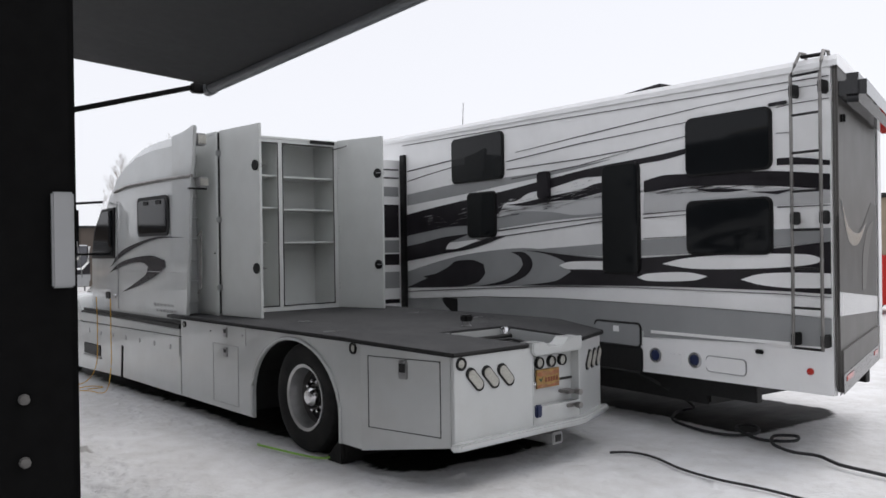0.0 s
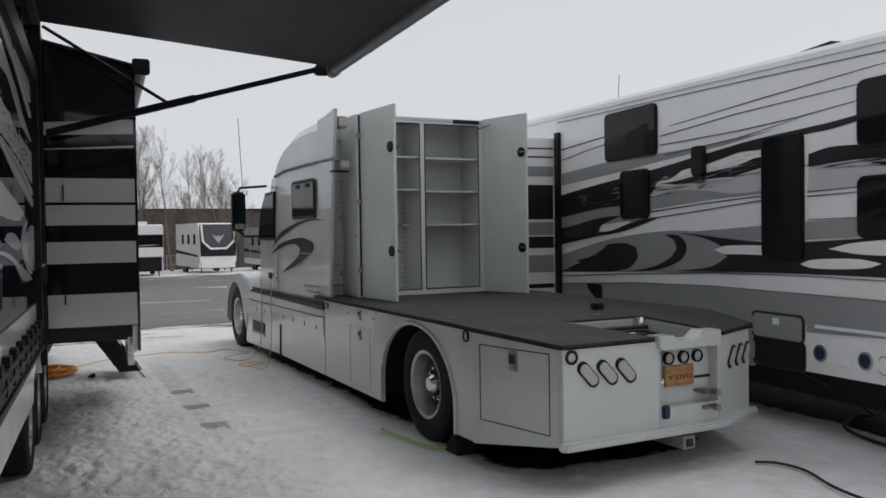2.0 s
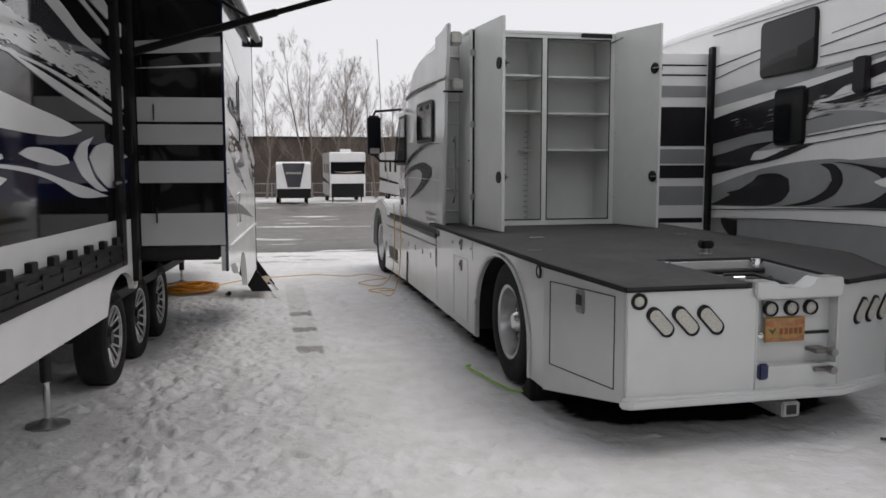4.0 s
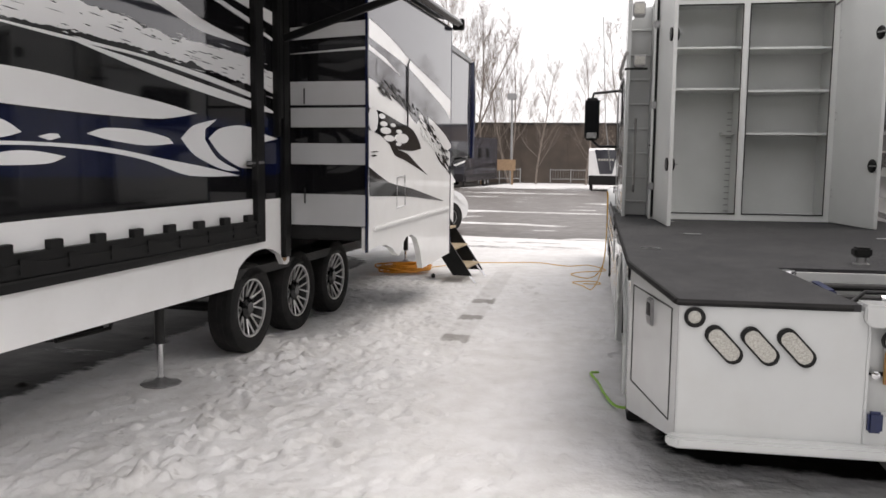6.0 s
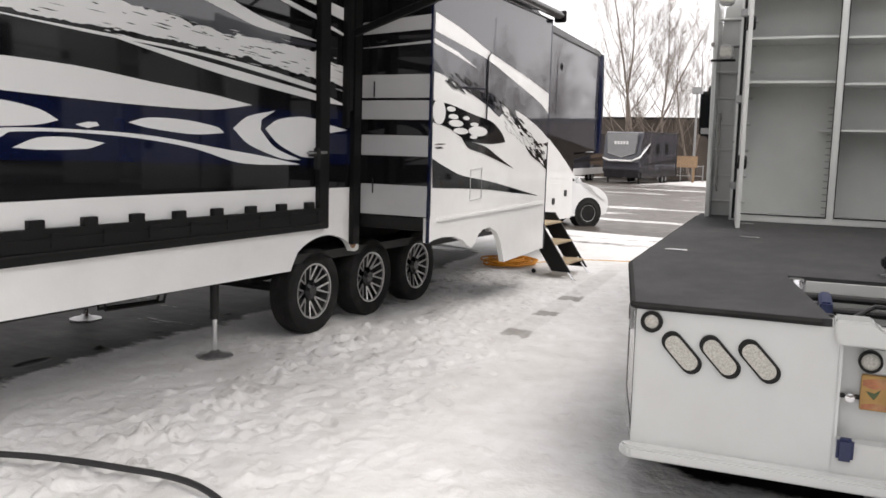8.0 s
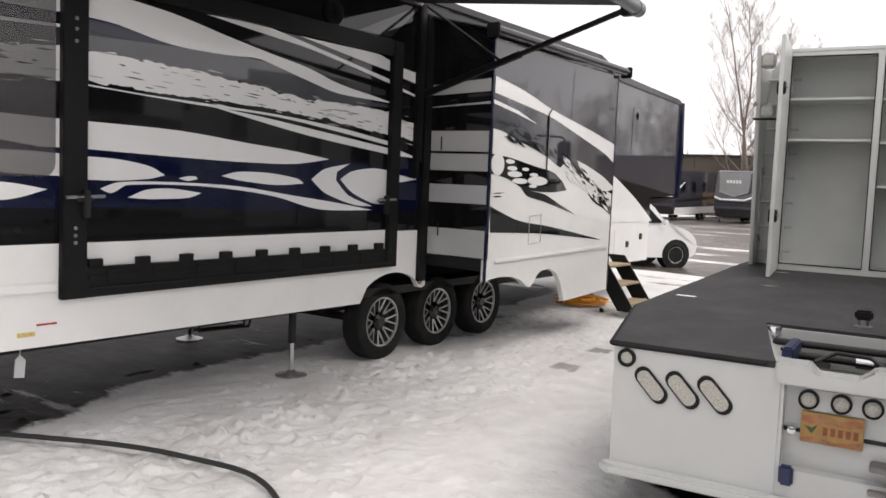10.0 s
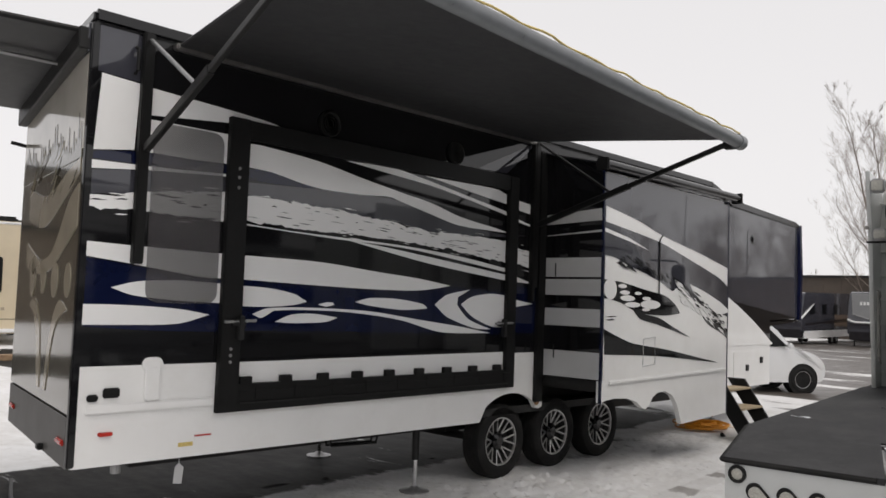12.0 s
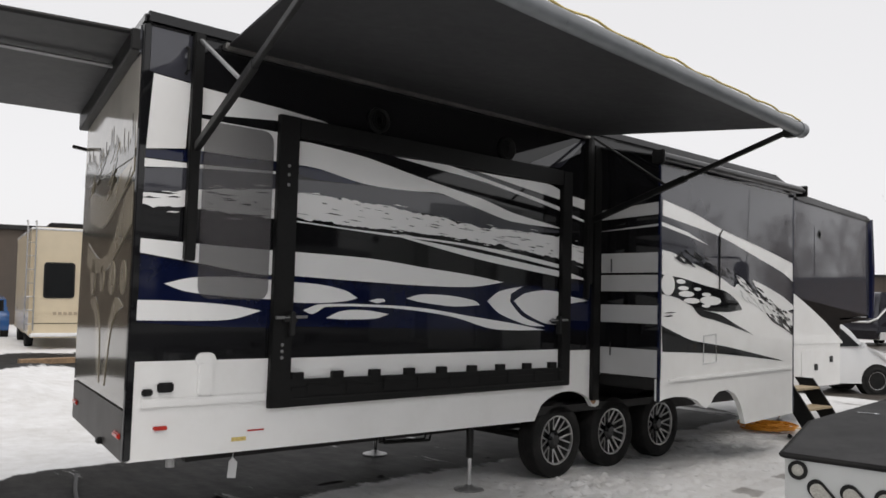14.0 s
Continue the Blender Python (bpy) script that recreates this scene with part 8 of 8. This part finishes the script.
# ---- bare winter trees ----
def bare_tree(seed, h, stems):
    """Trunks and limbs of one leafless tree, as two meshes."""
    rng = random.Random(seed)
    trunk, twigs = [[], []], [[], []]

    def limb(store, p, d, length, r, n, sides, lift, end):
        verts, faces = store
        base = len(verts)
        q, dd = Vector(p), Vector(d)
        pts, ways = [q.copy()], [dd.copy()]
        for k in range(n):
            dd = (dd + Vector((rng.uniform(-0.11, 0.11), rng.uniform(-0.11, 0.11), lift * rng.uniform(0.3, 1.4)))).normalized()
            q = q + dd * length / n
            pts.append(q.copy())
            ways.append(dd.copy())
        for k, c in enumerate(pts):
            u = ways[k].cross(Vector((0.31, 0.89, 0.13))).normalized()
            v = u.cross(ways[k])
            rk = r * (1 - (1 - end) * k / n)
            for s in range(sides):
                a = 2 * math.pi * s / sides
                verts.append(c + rk * (math.cos(a) * u + math.sin(a) * v))
        for k in range(n):
            for s in range(sides):
                t = (s + 1) % sides
                faces.append((base + k * sides + s, base + k * sides + t, base + (k + 1) * sides + t, base + (k + 1) * sides + s))
        return pts, ways

    def grow(p, d, length, r, depth):
        pts, ways = limb(twigs, p, d, length, r, (6, 5, 4, 3)[depth], 4 if depth == 0 else 3, (0.14, 0.10, 0.06, 0.02)[depth], 0.2)
        if depth == 3:
            return
        for k in range((9, 8, 5)[depth]):
            f = rng.uniform(0.22, 1.0)
            i = min(len(pts) - 1, int(f * len(pts)))
            a, spread_ = rng.uniform(0, 6.28), rng.uniform(0.4, 0.85)
            side = Vector((math.cos(a), math.sin(a), rng.uniform(-0.15, 0.6)))
            grow(pts[i], (ways[i] + side * spread_).normalized(), length * rng.uniform(0.34, 0.56) * (1.15 - 0.45 * f), max(0.004, r * 0.42 * (1.1 - 0.6 * f)), depth + 1)

    for m in range(stems):
        lean = Vector((rng.uniform(-0.16, 0.16), rng.uniform(-0.16, 0.16), 1)) if stems > 1 else Vector((rng.uniform(-0.04, 0.04), 0, 1))
        tall = h * (1.0 if m == 0 else rng.uniform(0.7, 0.95))
        pts, ways = limb(trunk, (rng.uniform(-0.3, 0.3) * (stems - 1), rng.uniform(-0.3, 0.3), -0.5), lean.normalized(), tall, 0.0095 * tall, 12, 6, 0.05, 0.10)
        count = int(17 / stems ** 0.5)
        for k in range(count):
            f = 0.20 + 0.80 * (k + rng.random()) / count
            i = min(len(pts) - 1, int(f * 12))
            a = k * 2.4 + rng.uniform(-0.5, 0.5)
            out = Vector((math.cos(a), math.sin(a), 0.55 + 1.0 * f)).normalized()
            grow(pts[i], out, tall * (0.46 - 0.30 * f) * rng.uniform(0.65, 1.15), 0.0095 * tall * 0.33 * (1.08 - 0.75 * f), 0)
    out = []
    for nm, (verts, faces) in (("trunk", trunk), ("crown", twigs)):
        me = bpy.data.meshes.new(nm)
        me.from_pydata([tuple(v) for v in verts], [], faces)
        me.materials.append(BARK)
        out.append(me)
    return out


TREES = [bare_tree(seed, 13.0, stems) for seed, stems in ((1, 1), (2, 2), (3, 1), (4, 3), (5, 1), (6, 2))]


def plant(k, x, y, scale, turn):
    t = thing("bare_tree", "tall leafless winter tree behind the warehouse", "tree", pose(x, y, fall(y), 0, 0, turn) @ Matrix.Scale(scale, 4), "bare trees behind the lot")
    for nm, me in zip(("trunk", "crown"), TREES[k % len(TREES)]):
        ob = new(nm, me)
        ob.parent = t


rngt = random.Random(21)
row = ((-5.6, 15.6), (-0.3, 18.8), (2.7, 17.0), (3.9, 16.2), (5.3, 15.6), (7.8, 15.0), (10.6, 13.0), (13.0, 14.2), (14.2, 14.0), (15.7, 14.0), (-24.0, 25.5), (-21.8, 26.5), (-18.2, 21.0), (-16.0, 18.5), (-11.5, 15.0))
for n, (x, tall) in enumerate(row):
    plant(n, 1.5 + 0.78 * (x - 1.5), 75 + rngt.uniform(-1, 2), tall / 16.0, rngt.uniform(0, 360))
# the wood goes on to the north-east, where the glossy nose mirrors it, and low growth fills in behind the warehouse
for n in range(14):
    plant(n, 29 + n * 1.8 + rngt.uniform(-1, 1), 92 + rngt.uniform(-6, 8), rngt.uniform(1.05, 1.3), rngt.uniform(0, 360))
for n in range(22):
    plant(n + 1, -42 + n * 1.45 + rngt.uniform(-0.6, 0.6), 100 + rngt.uniform(-3, 5), rngt.uniform(0.45, 0.62), rngt.uniform(0, 360))
